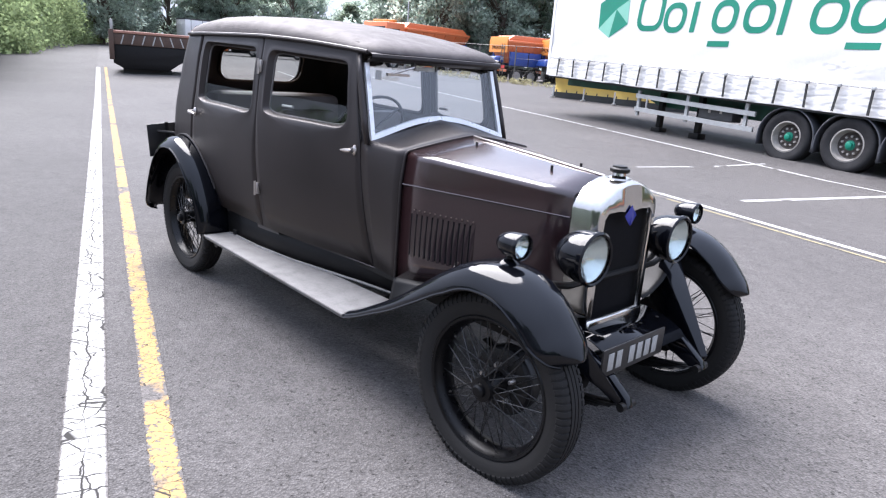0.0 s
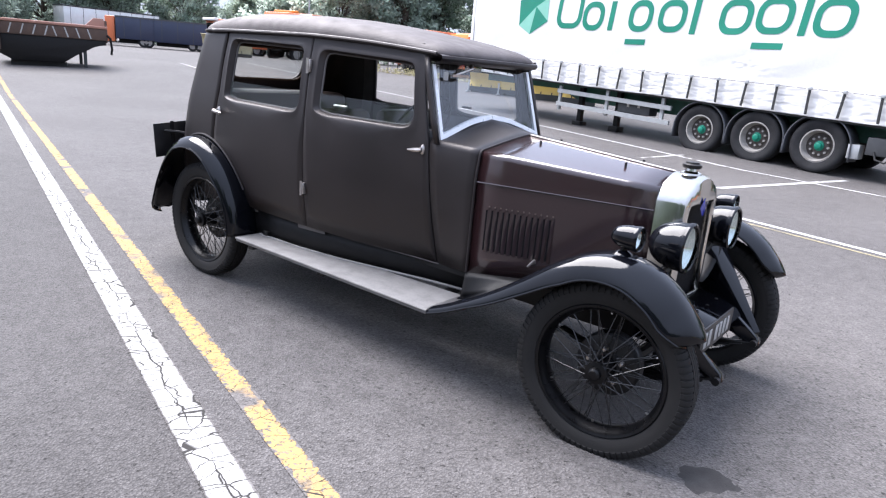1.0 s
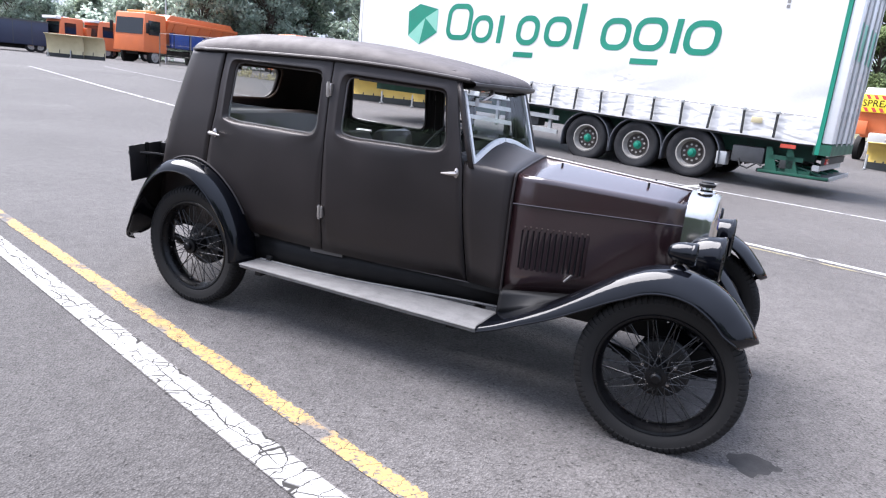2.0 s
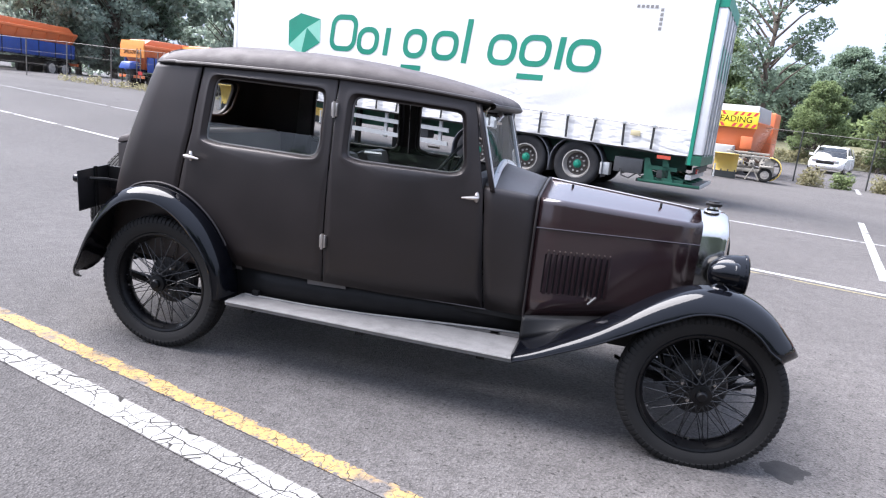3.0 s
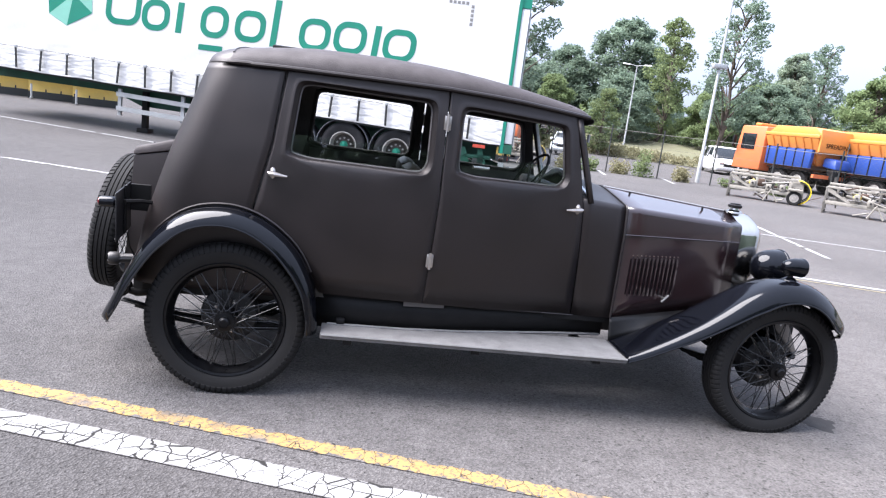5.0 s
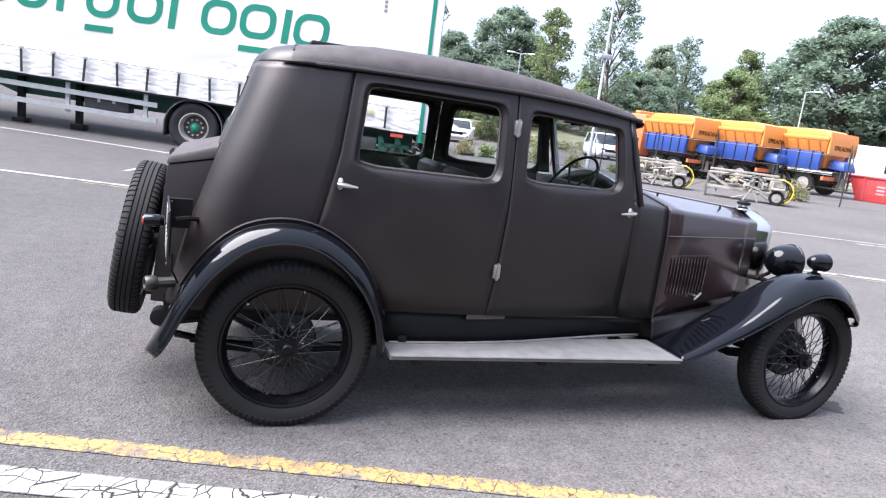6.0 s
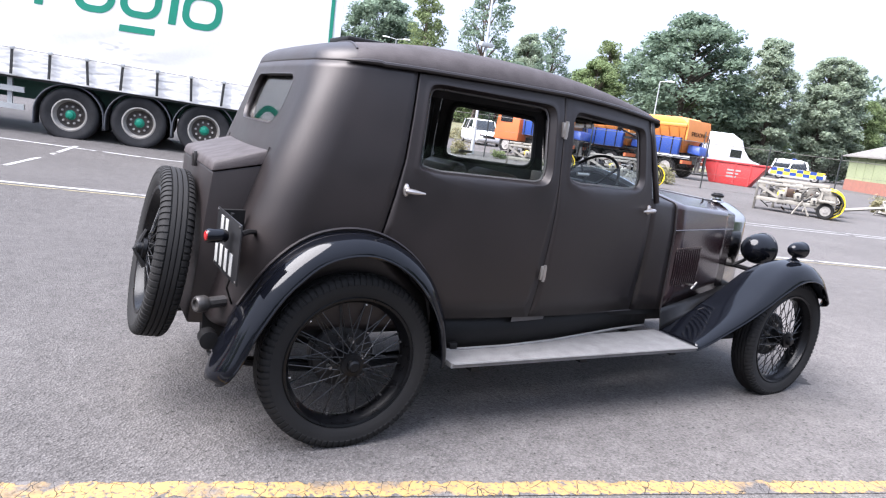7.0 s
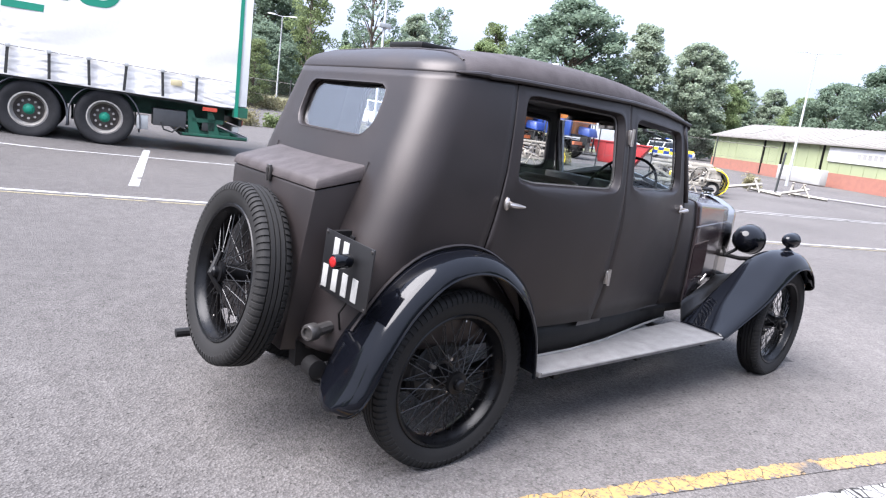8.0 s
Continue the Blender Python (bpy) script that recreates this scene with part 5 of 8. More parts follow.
# ---- tail: trunk, spare wheel, plate, filler ----
bm = bmesh.new()
hexa(bm, [(-0.25, -0.365, 0.42), (-0.25, 0.365, 0.42), (-0.555, 0.30, 0.42), (-0.555, -0.30, 0.42)], [(-0.20, -0.365, 1.085), (-0.20, 0.365, 1.085), (-0.505, 0.365, 1.02), (-0.505, -0.365, 1.02)], 0.008)
trunk = part("trunk", bm, FABRIC, CAR, "black leathercloth-covered luggage trunk")
bm = bmesh.new()
hexa(bm, [(-0.20, -0.372, 1.088), (-0.20, 0.372, 1.088), (-0.512, 0.372, 1.020), (-0.512, -0.372, 1.020)], [(-0.20, -0.36, 1.150), (-0.20, 0.36, 1.150), (-0.50, 0.36, 1.060), (-0.50, -0.36, 1.060)], 0.012)
part("lid", bm, ROOFCLOTH, trunk, "dusty black trunk lid")
bm = boxm(-0.520, -0.508, -0.022, 0.006, 1.0, 1.062, bevel=0.003); tube(bm, [(-0.522, -0.008, 1.0), (-0.522, -0.008, 1.05)], 0.006, 6)
part("latch", bm, DARK_METAL, trunk, "small dark metal latch")
for sgn in (-1, 1):
    bm = bmesh.new(); tube(bm, [(-0.335 + 0.03, sgn * 0.372, 1.13), (-0.36, sgn * 0.372, 0.9), (-0.42, sgn * 0.368, 0.6)], 0.005, 6)
    part("trunk_piping", bm, FABRIC, trunk)
wheel(CAR, pose(-0.632, -0.030, 0.642, 0, 0, -90) @ pose(0, 0, 0, -8) @ pose(0, 0, 0, 0, 12) @ Matrix.Scale(0.985, 4), drum=False)
bm = bmesh.new(); tube(bm, [(-0.52, -0.03, 0.63), (-0.66, -0.03, 0.648)], 0.03, 12); tube(bm, [(-0.69, -0.055, 0.58), (-0.725, -0.03, 0.65), (-0.68, -0.005, 0.72)], 0.012, 8)
part("spare_carrier", bm, CHASSIS, CAR)
rp = part("number_plate", boxm(-0.003, 0.003, -0.1325, 0.1325, -0.1075, 0.1075, bevel=0.002), PLATE, CAR, "black rear number plate with pale bars", pose(-0.475, -0.567, 0.790, 4, 0, 6))
plate_bars(rp, [((-0.006, -0.003), 0.046 - 0.052 * k, 0.076 - 0.052 * k, 0.014, 0.092) for k in range(2)])
plate_bars(rp, [((-0.006, -0.003), 0.090 - 0.056 * k, 0.120 - 0.056 * k, -0.092, -0.012) for k in range(4)])
for y, z in ((-0.122, 0.098), (0.122, 0.098), (-0.122, -0.098), (0.122, -0.098)):
    bm = bmesh.new(); revolve(bm, [(0, -0.004), (0.005, -0.003), (0.006, 0)], 8)
    part("screw", bm, DARK_METAL, rp, at=pose(-0.003, y, z, 0, 0, -90))
bm = bmesh.new(); box(bm, 0.004, 0.012, -0.01, 0.01, -0.10, 0.115); box(bm, 0.004, 0.09, 0.11, 0.128, -0.02, 0.10)
tube(bm, [(0.02, -0.07, 0.06), (0.07, 0.0, 0.05), (0.16, 0.10, 0.02)], 0.010, 6); tube(bm, [(0.02, -0.02, -0.09), (0.02, 0.03, -0.17), (0.05, 0.05, -0.24)], 0.004, 6)
part("plate_bracket", bm, CHASSIS, rp)
bm = bmesh.new(); revolve(bm, [(0.0, 0.032), (0.015, 0.030), (0.022, 0.022), (0.024, 0.010), (0.024, -0.036), (0.021, -0.042), (0.0, -0.042)], 16)
tl = part("tail_lamp", bm, BLACK, CAR, "small black tail lamp with red lens", pose(-0.515, -0.612, 0.832, 0, 0, -84))
bm = bmesh.new(); revolve(bm, [(0.018, -0.040), (0.016, -0.045), (0.009, -0.048), (0.0, -0.049)], 16)
part("lens", bm, RED_GLASS, tl, "red glass lens")
bm = bmesh.new(); revolve(bm, [(0.0, 0.0), (0.030, 0.0), (0.036, -0.01), (0.036, -0.045), (0.030, -0.055), (0.022, -0.055), (0.020, -0.045), (0.0, -0.045)], 18)
tube(bm, [(0, 0, 0), (0, 0.10, 0), (0, 0.16, 0.03)], 0.026, 10)
part("fuel_filler", bm, DARK_METAL, CAR, "dark dull metal fuel filler", pose(-0.515, -0.48, 0.553, 0, 0, -70) @ Matrix.Scale(0.85, 4))
bm = bmesh.new(); box(bm, -0.45, -0.28, -0.36, 0.36, 0.47, 0.58, bevel=0.03)
part("fuel_tank", bm, CHASSIS, CAR)
for sgn in (-1, 1):
    bm = bmesh.new(); tube(bm, [(-0.30, sgn * 0.46, 0.41), (-0.44, sgn * 0.46, 0.39), (-0.50, sgn * 0.46, 0.41)], 0.018, 8); revolve(bm, [(0, -0.035), (0.035, -0.03), (0.035, 0.03), (0, 0.035)], 14, Matrix.Translation((-0.50, sgn * 0.46, 0.41)))
    part("spring_shackle", bm, CHASSIS, CAR)

# ---- cabin ----
def cushion(name, x0, x1, y0, y1, z0, z1, label, m=None):
    bm_ = bmesh.new(); box(bm_, x0, x1, y0, y1, z0, z1, bevel=0.045)
    return part(name, bm_, LEATHER, CAR, label, m)
cushion("rear_seat", 0.10, 0.52, -0.48, 0.48, 0.50, 0.80, "brown leather rear bench cushion")
cushion("rear_backrest", -0.13, 0.08, -0.46, 0.46, 0.74, 1.15, "brown leather rear backrest")
for sgn in (-1, 1):
    cushion("front_seat", 0.88, 1.30, sgn * 0.24 - 0.19, sgn * 0.24 + 0.19, 0.52, 0.76, "brown leather front seat cushion")
    cushion("front_backrest", -0.05, 0.05, -0.19, 0.19, 0.0, 0.42, "brown leather front backrest", pose(0.86, sgn * 0.24, 0.70, 0, -10))
bm = boxm(1.52, 1.60, -0.44, 0.44, 0.90, 1.09, bevel=0.01); part("dashboard", bm, TRIM, CAR)
bm = bmesh.new()
grid(bm, [[(0.0 + 1.45 * i / 10, (yside(0.0 + 1.45 * i / 10, 1.47) - 0.05) * (j - 4) / 4, smooth(1.45 * i / 10, *GZ, 0.1) - 0.004 + 0.03 * (1 - ((j - 4) / 4) ** 2)) for j in range(9)] for i in range(11)])
part("headlining", bm, TRIM, CAR)
bm = bmesh.new()
ring = [(0.205 * math.cos(2 * math.pi * k / 40), 0.205 * math.sin(2 * math.pi * k / 40), 0) for k in range(41)]
tube(bm, ring, 0.0075, 8, cap=False)
st = part("steering_wheel", bm, RUBBER, CAR, "thin black steering wheel", pose(1.37, -0.24, 1.068, 0, -58, 0))
for k in range(4):
    b2 = bmesh.new(); a = math.pi / 4 + math.pi / 2 * k
    tube(b2, [(0.02 * math.cos(a), 0.02 * math.sin(a), -0.02), (0.2 * math.cos(a), 0.2 * math.sin(a), 0)], 0.006, 6)
    part("wheel_spoke", b2, CHASSIS, st)
b2 = bmesh.new(); tube(b2, [(0, 0, 0.02), (0, 0, -0.04), (0, 0, -0.62)], [0.028, 0.024, 0.018], 10)
part("column", b2, CHASSIS, st)
bm = boxm(1.50, 1.51, -0.07, 0.07, 1.375, 1.42, bevel=0.003); tube(bm, [(1.51, 0, 1.41), (1.54, 0, 1.45)], 0.005, 6)
part("rear_view_mirror", bm, NICKEL, CAR, "small interior mirror")
for sgn in (-1, 1):   # door trims with pockets, window catches
    bm = bmesh.new()
    grid(bm, [[(x, sgn * (yside(x, z) - 0.045), z) for x in (0.22, 0.5, 0.88, 1.2, 1.6)] for z in (0.50, 0.8, 1.09)])
    part("door_trim", bm, TRIM, CAR)
    bm = bmesh.new(); tube(bm, [(1.05, sgn * (yside(1.05, 1.12) - 0.05), 1.155), (1.13, sgn * (yside(1.13, 1.12) - 0.05), 1.155)], 0.008, 6)
    part("window_catch", bm, DULL, CAR)
bm = bmesh.new(); tube(bm, [(1.20, 0.05, 0.45), (1.22, 0.04, 0.85)], 0.008, 6); revolve(bm, [(0, -0.02), (0.02, 0), (0, 0.02)], 10, Matrix.Translation((1.22, 0.04, 0.87)))
part("gear_lever", bm, CHASSIS, CAR)

# ---- the curtain-sided trailer: u from its rear end forwards, v outwards to the far side ----
TO = Vector((3.589, 10.81, 0.0)); TD = Vector((-12.03, 2.58, 0)).normalized()
TRM = Matrix.Translation(TO) @ Matrix.Rotation(math.atan2(TD.y, TD.x), 4, "Z")
# local x = u, local y negative = away from the car
TRAILER = thing("lorry_trailer", "long white curtain-sided lorry trailer with green markings on green chassis", "trailer", TRM)
def tz(u):
    return 0.03 * u
def slack_at(u, z):
    """Slow billow of the cloth at height z above the sloping deck line."""
    return 0.05 * noise.noise(Vector((u * 0.9 + z * 0.8, z * 0.6, 4.0))) * max(0.0, min(1.0, (z - 1.45) / 0.2)) * max(0.0, 1 - abs(z - 1.85) / 0.6) + 0.010 * noise.noise(Vector((u * 0.6, z * 0.7, 2.0))) * max(0.0, min(1.0, (z - 1.5) / 0.4)) * max(0, min(1, (4.0 - z)))
def pleat(u, z, fu, fz, seed, width=0.07):
    """A sharp fold line where a slow noise passes through zero."""
    return math.exp(-(noise.noise(Vector((u * fu, z * fz, seed))) / width) ** 2)
def curtain(v, sgn):
    bm_ = bmesh.new()
    nu, zs = 360, [0.97 + 0.0185 * i for i in range(28)] + [1.50, 1.53, 1.56, 1.59, 1.62, 1.65, 1.68, 1.71, 1.74, 1.77, 1.80, 1.83, 1.86, 1.89, 1.93, 1.97, 2.02, 2.1, 2.2, 2.35, 2.5, 2.9, 3.4, 3.9, 4.06]
    rows = []
    for z in zs:
        r = []
        for i in range(nu + 1):
            u = 12.27 * i / nu
            k = max(0.0, min(1.0, (1.60 - z) / 0.3))
            seg = (u % 0.613) / 0.613
            puff = 0.035 * k * math.sin(math.pi * seg) ** 0.7 * (0.7 + 0.6 * noise.noise(Vector((int(u / 0.613) * 1.7, 0, 3))))
            fold = 0.010 * k * noise.noise(Vector((u * 1.6, z * 6.0, 1.0))) + 0.007 * k * noise.noise(Vector((u * 5.2 + z, z * 10, 5))) + 0.006 * k * noise.noise(Vector((u * 11, z * 18, 8)))
            fold += 0.013 * k * (0.3 - abs(noise.noise(Vector((u * 1.4 + 0.9 * z, z * 5.5 + 0.4 * u, 11.0))))) + 0.012 * k * (0.3 - abs(noise.noise(Vector((u * 4.1, z * 9.0 + u, 17.0)))))
            fold -= k * (0.016 * pleat(u, z, 1.3, 7.0, 21.0) + 0.010 * pleat(u + 0.5 * z, z, 2.6, 12.0, 33.0) + 0.006 * pleat(u, z, 6.0, 9.0, 41.0, 0.1))
            slack = slack_at(u, z)
            near = math.exp(-((u - 3.9) / 0.55) ** 2 - ((z - 1.80) / 0.22) ** 2)      # creased patch over the middle axle
            crease = -near * 0.6 * (0.022 * pleat(u, z, 2.2, 5.0, 51.0) + 0.016 * pleat(u + z, z - 0.5 * u, 3.5, 4.0, 57.0))
            zz = z + tz(u) + (0.02 * noise.noise(Vector((u * 1.1, 9, z))) * k)
            r.append((u, sgn * (puff + 0.55 * fold + slack + crease + 0.01) + v, zz))
        rows.append(r)
    grid(bm_, rows)
    return bm_
solid(part("curtain", curtain(0.0, 1), CURTAIN, TRAILER, "slack white curtain with creased hem", sharp=80), 0.006, 0.0)
solid(part("curtain", curtain(-2.5, -1), CURTAIN, TRAILER, sharp=80), 0.006, 0.0)
part("roof_panel", hexa(bmesh.new(), [(0, 0, 4.05), (12.27, 0, 4.42), (12.27, -2.5, 4.42), (0, -2.5, 4.05)], [(0, 0, 4.10), (12.27, 0, 4.47), (12.27, -2.5, 4.47), (0, -2.5, 4.10)]), CURTAIN, TRAILER)
part("bulkhead", hexa(bmesh.new(), [(12.27, 0.02, 1.36), (12.37, 0.02, 1.36), (12.37, -2.52, 1.36), (12.27, -2.52, 1.36)], [(12.27, 0.02, 4.46), (12.37, 0.02, 4.46), (12.37, -2.52, 4.46), (12.27, -2.52, 4.46)]), WHITE, TRAILER)
part("deck", hexa(bmesh.new(), [(0, -0.03, 0.93), (12.3, -0.03, 1.30), (12.3, -2.47, 1.30), (0, -2.47, 0.93)], [(0, -0.03, 1.04), (12.3, -0.03, 1.41), (12.3, -2.47, 1.41), (0, -2.47, 1.04)]), DARK_STEEL, TRAILER)
for v in (-0.75, -1.75):
    bm = bmesh.new(); extrude_poly(bm, [(0.1, 0.62), (0.1, 0.94), (12.2, 1.31), (12.2, 1.10), (9.3, 1.06), (8.6, 0.80)], v - 0.06, v + 0.06)
    part("chassis_beam", bm, GREEN_STEEL, TRAILER, "green chassis beam")
# rear frame and doors
for v, w in ((0.0, 0.09), (-2.5, -0.09)):
    part("rear_post", boxm(-0.05, 0.02, min(v - w, v + 0.025), max(v - w, v + 0.025), 0.80, 4.10), GREEN, TRAILER, "green rear corner post")
part("rear_header", boxm(-0.24, 0.02, -2.5, 0.0, 3.86, 4.12), GREEN, TRAILER)
for k in range(2):
    d = part("rear_door", boxm(-0.22, -0.055, -2.49 + 1.25 * k, -1.26 + 1.245 * k, 1.02, 3.86, bevel=0.008), WHITE, TRAILER, "white rear door with lock rods")
    for j in (0.3, 0.85):
        bm = bmesh.new(); y = -2.41 + 1.17 * k + j
        tube(bm, [(-0.245, y, 0.98), (-0.245, y, 3.84)], 0.018, 8)
        box(bm, -0.26, -0.22, y - 0.03, y + 0.03, 1.5, 1.62)
        part("lock_rod", bm, GALV, d)
    part("door_print", boxm(-0.226, -0.22, -2.2 + 1.17 * k, -1.5 + 1.17 * k, 2.55, 3.2, bevel=0.002), GREEN_PALE, d, "plain green printed patch")
part("rear_sill", boxm(-0.24, 0.05, -2.5, 0.02, 0.80, 1.0), GREEN_STEEL, TRAILER)
part("marker_plate", boxm(0.35, 0.62, 0.01, 0.03, 0.86, 0.93), material("red_marker", (0.5, 0.07, 0.04), rough=0.4), TRAILER)
part("bumper_bar", boxm(-0.10, 0.02, -2.4, -0.05, 0.50, 0.60), GALV, TRAILER, "pale under-run bumper")
# tail lift gear under the rear
bm = bmesh.new(); box(bm, 0.9, 1.5, -0.55, -0.08, 0.48, 0.80, bevel=0.02); part("lift_box", bm, GREY_BOX, TRAILER, "grey hydraulic box")
bm = bmesh.new()
tube(bm, [(1.1, -0.3, 0.62), (0.5, -0.3, 0.50), (0.1, -0.3, 0.42)], 0.04, 8); tube(bm, [(1.0, -0.25, 0.74), (0.4, -0.25, 0.58)], 0.03, 8)
box(bm, 0.05, 0.9, -0.7, -0.15, 0.40, 0.46); box(bm, 0.2, 0.8, -0.16, -0.10, 0.62, 0.70)
part("tail_lift_arm", bm, GREEN_STEEL, TRAILER, "green tail-lift arms")
bm = bmesh.new(); tube(bm, [(1.35, -0.08, 0.55), (1.30, -0.05, 0.42), (1.15, -0.06, 0.38), (1.0, -0.08, 0.5), (0.9, -0.06, 0.46)], 0.018, 6); part("hose", bm, STRAP, TRAILER)
bm = boxm(1.58, 1.78, -0.3, -0.05, 0.38, 0.64, bevel=0.01); part("mudflap_bracket", bm, GALV, TRAILER)
part("tail_lift_platform", boxm(-0.28, 1.0, -2.30, -0.12, 0.33, 0.40, bevel=0.01), DARK_STEEL, TRAILER, "folded dark tail-lift platform")
part("platform_edge", boxm(-0.30, -0.282, -2.30, -0.12, 0.33, 0.415, bevel=0.004), GALV, TRAILER, "worn bright platform edge")
part("platform_edge", boxm(-0.28, 0.96, -0.118, -0.10, 0.345, 0.40, bevel=0.004), GREEN_STEEL, TRAILER)
for u in (0.25, 0.62):
    part("lift_bracket", hexa(bmesh.new(), [(u, -0.16, 0.40), (u + 0.22, -0.16, 0.40), (u + 0.22, -0.10, 0.40), (u, -0.10, 0.40)], [(u + 0.16, -0.16, 0.84), (u + 0.26, -0.16, 0.84), (u + 0.26, -0.10, 0.84), (u + 0.16, -0.10, 0.84)]), GREEN_STEEL, TRAILER, "slanting green lift bracket")
part("lift_cross_beam", boxm(0.35, 0.60, -2.35, -0.10, 0.46, 0.64, bevel=0.01), DARK_STEEL, TRAILER)
for v in (-0.28, -0.95, -1.6, -2.2):
    bm = bmesh.new(); tube(bm, [(0.95, v, 0.70), (0.45, v, 0.55), (-0.12, v, 0.40)], 0.035, 6); part("lift_ram", bm, GREEN_STEEL, TRAILER)
part("tail_lamp_bar", boxm(-0.16, -0.10, -2.3, -0.1, 0.62, 0.76, bevel=0.01), DARK_STEEL, TRAILER)
part("tail_lamp", boxm(-0.18, -0.155, -0.42, -0.12, 0.64, 0.74, bevel=0.005), RED_GLASS, TRAILER, "red tail lamp")
# straps with buckles
for k in range(20):
    u = 0.76 + 0.613 * k
    if u > 12.1:
        break
    lean = 0.03 * math.sin(k * 2.3)
    bm = bmesh.new()
    hexa(bm, [(u - 0.024 - lean, 0.088, 1.0 + tz(u)), (u + 0.024 - lean, 0.088, 1.0 + tz(u)), (u + 0.024 - lean, 0.10, 1.0 + tz(u)), (u - 0.024 - lean, 0.10, 1.0 + tz(u))], [(u - 0.024, 0.072, 1.44 + tz(u)), (u + 0.024, 0.072, 1.44 + tz(u)), (u + 0.024, 0.084, 1.44 + tz(u)), (u - 0.024, 0.084, 1.44 + tz(u))])
    s = part("strap", bm, STRAP, TRAILER, "black curtain strap")
    part("buckle", boxm(u - 0.035, u + 0.035, 0.055, 0.095, 1.44 + tz(u), 1.50 + tz(u), bevel=0.005), GALV, s)
bm = bmesh.new()
for i in range(61):
    u = 0.1 + 12.1 * i / 61
    hexa(bm, [(u, 0.055, 1.462 + tz(u)), (u + 0.17, 0.055, 1.462 + tz(u + 0.17)), (u + 0.17, 0.068, 1.462 + tz(u + 0.17)), (u, 0.068, 1.462 + tz(u))], [(u, 0.055, 1.474 + tz(u)), (u + 0.17, 0.055, 1.474 + tz(u + 0.17)), (u + 0.17, 0.068, 1.474 + tz(u + 0.17)), (u, 0.068, 1.474 + tz(u))])
part("hem_seam", bm, SEAM, TRAILER, "grey stitched hem seam")
part("hem_sign", boxm(1.02, 1.22, 0.05, 0.065, 1.27, 1.38, bevel=0.003), CREAM, TRAILER, "small yellow plate on the curtain hem")
# printed panel shapes on the curtain: plain rounded frames and bars
def print_shape(poly, hole=None):
    bm_ = bmesh.new()
    at = lambda pts: [(u, slack_at(u, z - tz(u)) + 0.0185, z) for u, z in pts]
    if hole:
        grid(bm_, [at(poly), at(hole)], closed=True)
    else:
        bm_.faces.new([bm_.verts.new(p) for p in at(poly)])
    return bm_
def frame_shape(u0, u1, z0, z1, t, lean=0.10):
    a, b = rounded(u0, u1, z0, z1, 0.27), rounded(u0 + t, u1 - t, z0 + t, z1 - t, 0.16)
    sh = lambda pts: [(u - lean * (z - z0), z) for u, z in pts]
    return print_shape(sh(a), sh(b))
for u0, u1, z0, z1 in ((8.33, 9.14, 2.55, 3.44), (7.66, 8.30, 2.51, 3.17), (6.32, 6.95, 2.50, 3.18), (5.48, 6.17, 2.50, 3.17), (4.03, 4.72, 2.48, 3.16), (3.23, 3.95, 2.50, 3.18), (2.14, 2.86, 2.46, 3.14)):
    part("printed_frame", frame_shape(u0, u1, z0, z1, 0.125), GREEN, TRAILER)
for u0, u1, z0, z1 in ((7.36, 7.50, 2.52, 3.17), (6.38, 6.92, 2.22, 2.34), (5.20, 5.34, 2.47, 3.45), (3.28, 3.90, 2.22, 2.34), (2.94, 3.08, 2.48, 3.16)):
    part("printed_bar", print_shape([(u - 0.10 * (z - 2.5), z) for u, z in ((u0, z0), (u1, z0), (u1, z1), (u0, z1))]), GREEN, TRAILER)
hx = [(10.01, 2.39), (10.43, 2.61), (10.46, 3.23), (10.07, 3.43), (9.43, 3.30), (9.42, 2.72)]
hc = (9.86, 3.08)
for k in range(6):
    a, b = hx[k], hx[(k + 1) % 6]
    part("printed_facet", print_shape([a, b, hc]), (GREEN_PALE if k in (0, 4) else GREEN), TRAILER, "plain green facet of a hexagon shape")
# dashes of a loading mark near the top rear corner
for k in range(5):
    part("printed_dash", print_shape([(u, z) for u, z in ((1.02, 3.80 - 0.09 * k), (0.96, 3.80 - 0.09 * k), (0.96, 3.74 - 0.09 * k), (1.02, 3.74 - 0.09 * k))]), SEAM, TRAILER)
    part("printed_dash", print_shape([(u, z) for u, z in ((1.50 - 0.09 * k, 3.86), (1.44 - 0.09 * k, 3.86), (1.44 - 0.09 * k, 3.80), (1.50 - 0.09 * k, 3.80))]), SEAM, TRAILER)
# wheels
bm = bmesh.new(); revolve(bm, [(0.30, -0.13), (0.40, -0.165), (0.46, -0.17), (0.495, -0.15), (0.51, -0.12), (0.512, 0.0), (0.51, 0.12), (0.495, 0.15), (0.46, 0.17), (0.40, 0.165), (0.30, 0.13)], 48)
T_TYRE = mesh_of("tyre", bm, LORRY_TYRE)
bm = bmesh.new(); revolve(bm, [(0.31, 0.135), (0.285, 0.14), (0.275, 0.10), (0.255, 0.02), (0.245, 0.0)], 40)
T_RIM = mesh_of("rim", bm, RIM_GREY)
bm = bmesh.new(); revolve(bm, [(0.25, 0.0), (0.205, -0.01), (0.16, 0.012), (0.10, 0.03), (0.0, 0.03)], 40)
T_DISH = mesh_of("dish", bm, HUB_BROWN)
bm = bmesh.new(); revolve(bm, [(0.10, 0.02), (0.085, 0.05), (0.068, 0.055), (0.058, 0.10), (0.038, 0.11), (0.0, 0.11)], 24)
T_HUB = mesh_of("hub", bm, GREEN)
bm = bmesh.new(); tube(bm, [(0, 0.0, 0.165), (0, 0.045, 0.165)], 0.023, 6)
T_NUT = mesh_of("wheel_nut", bm, RIM_GREY)
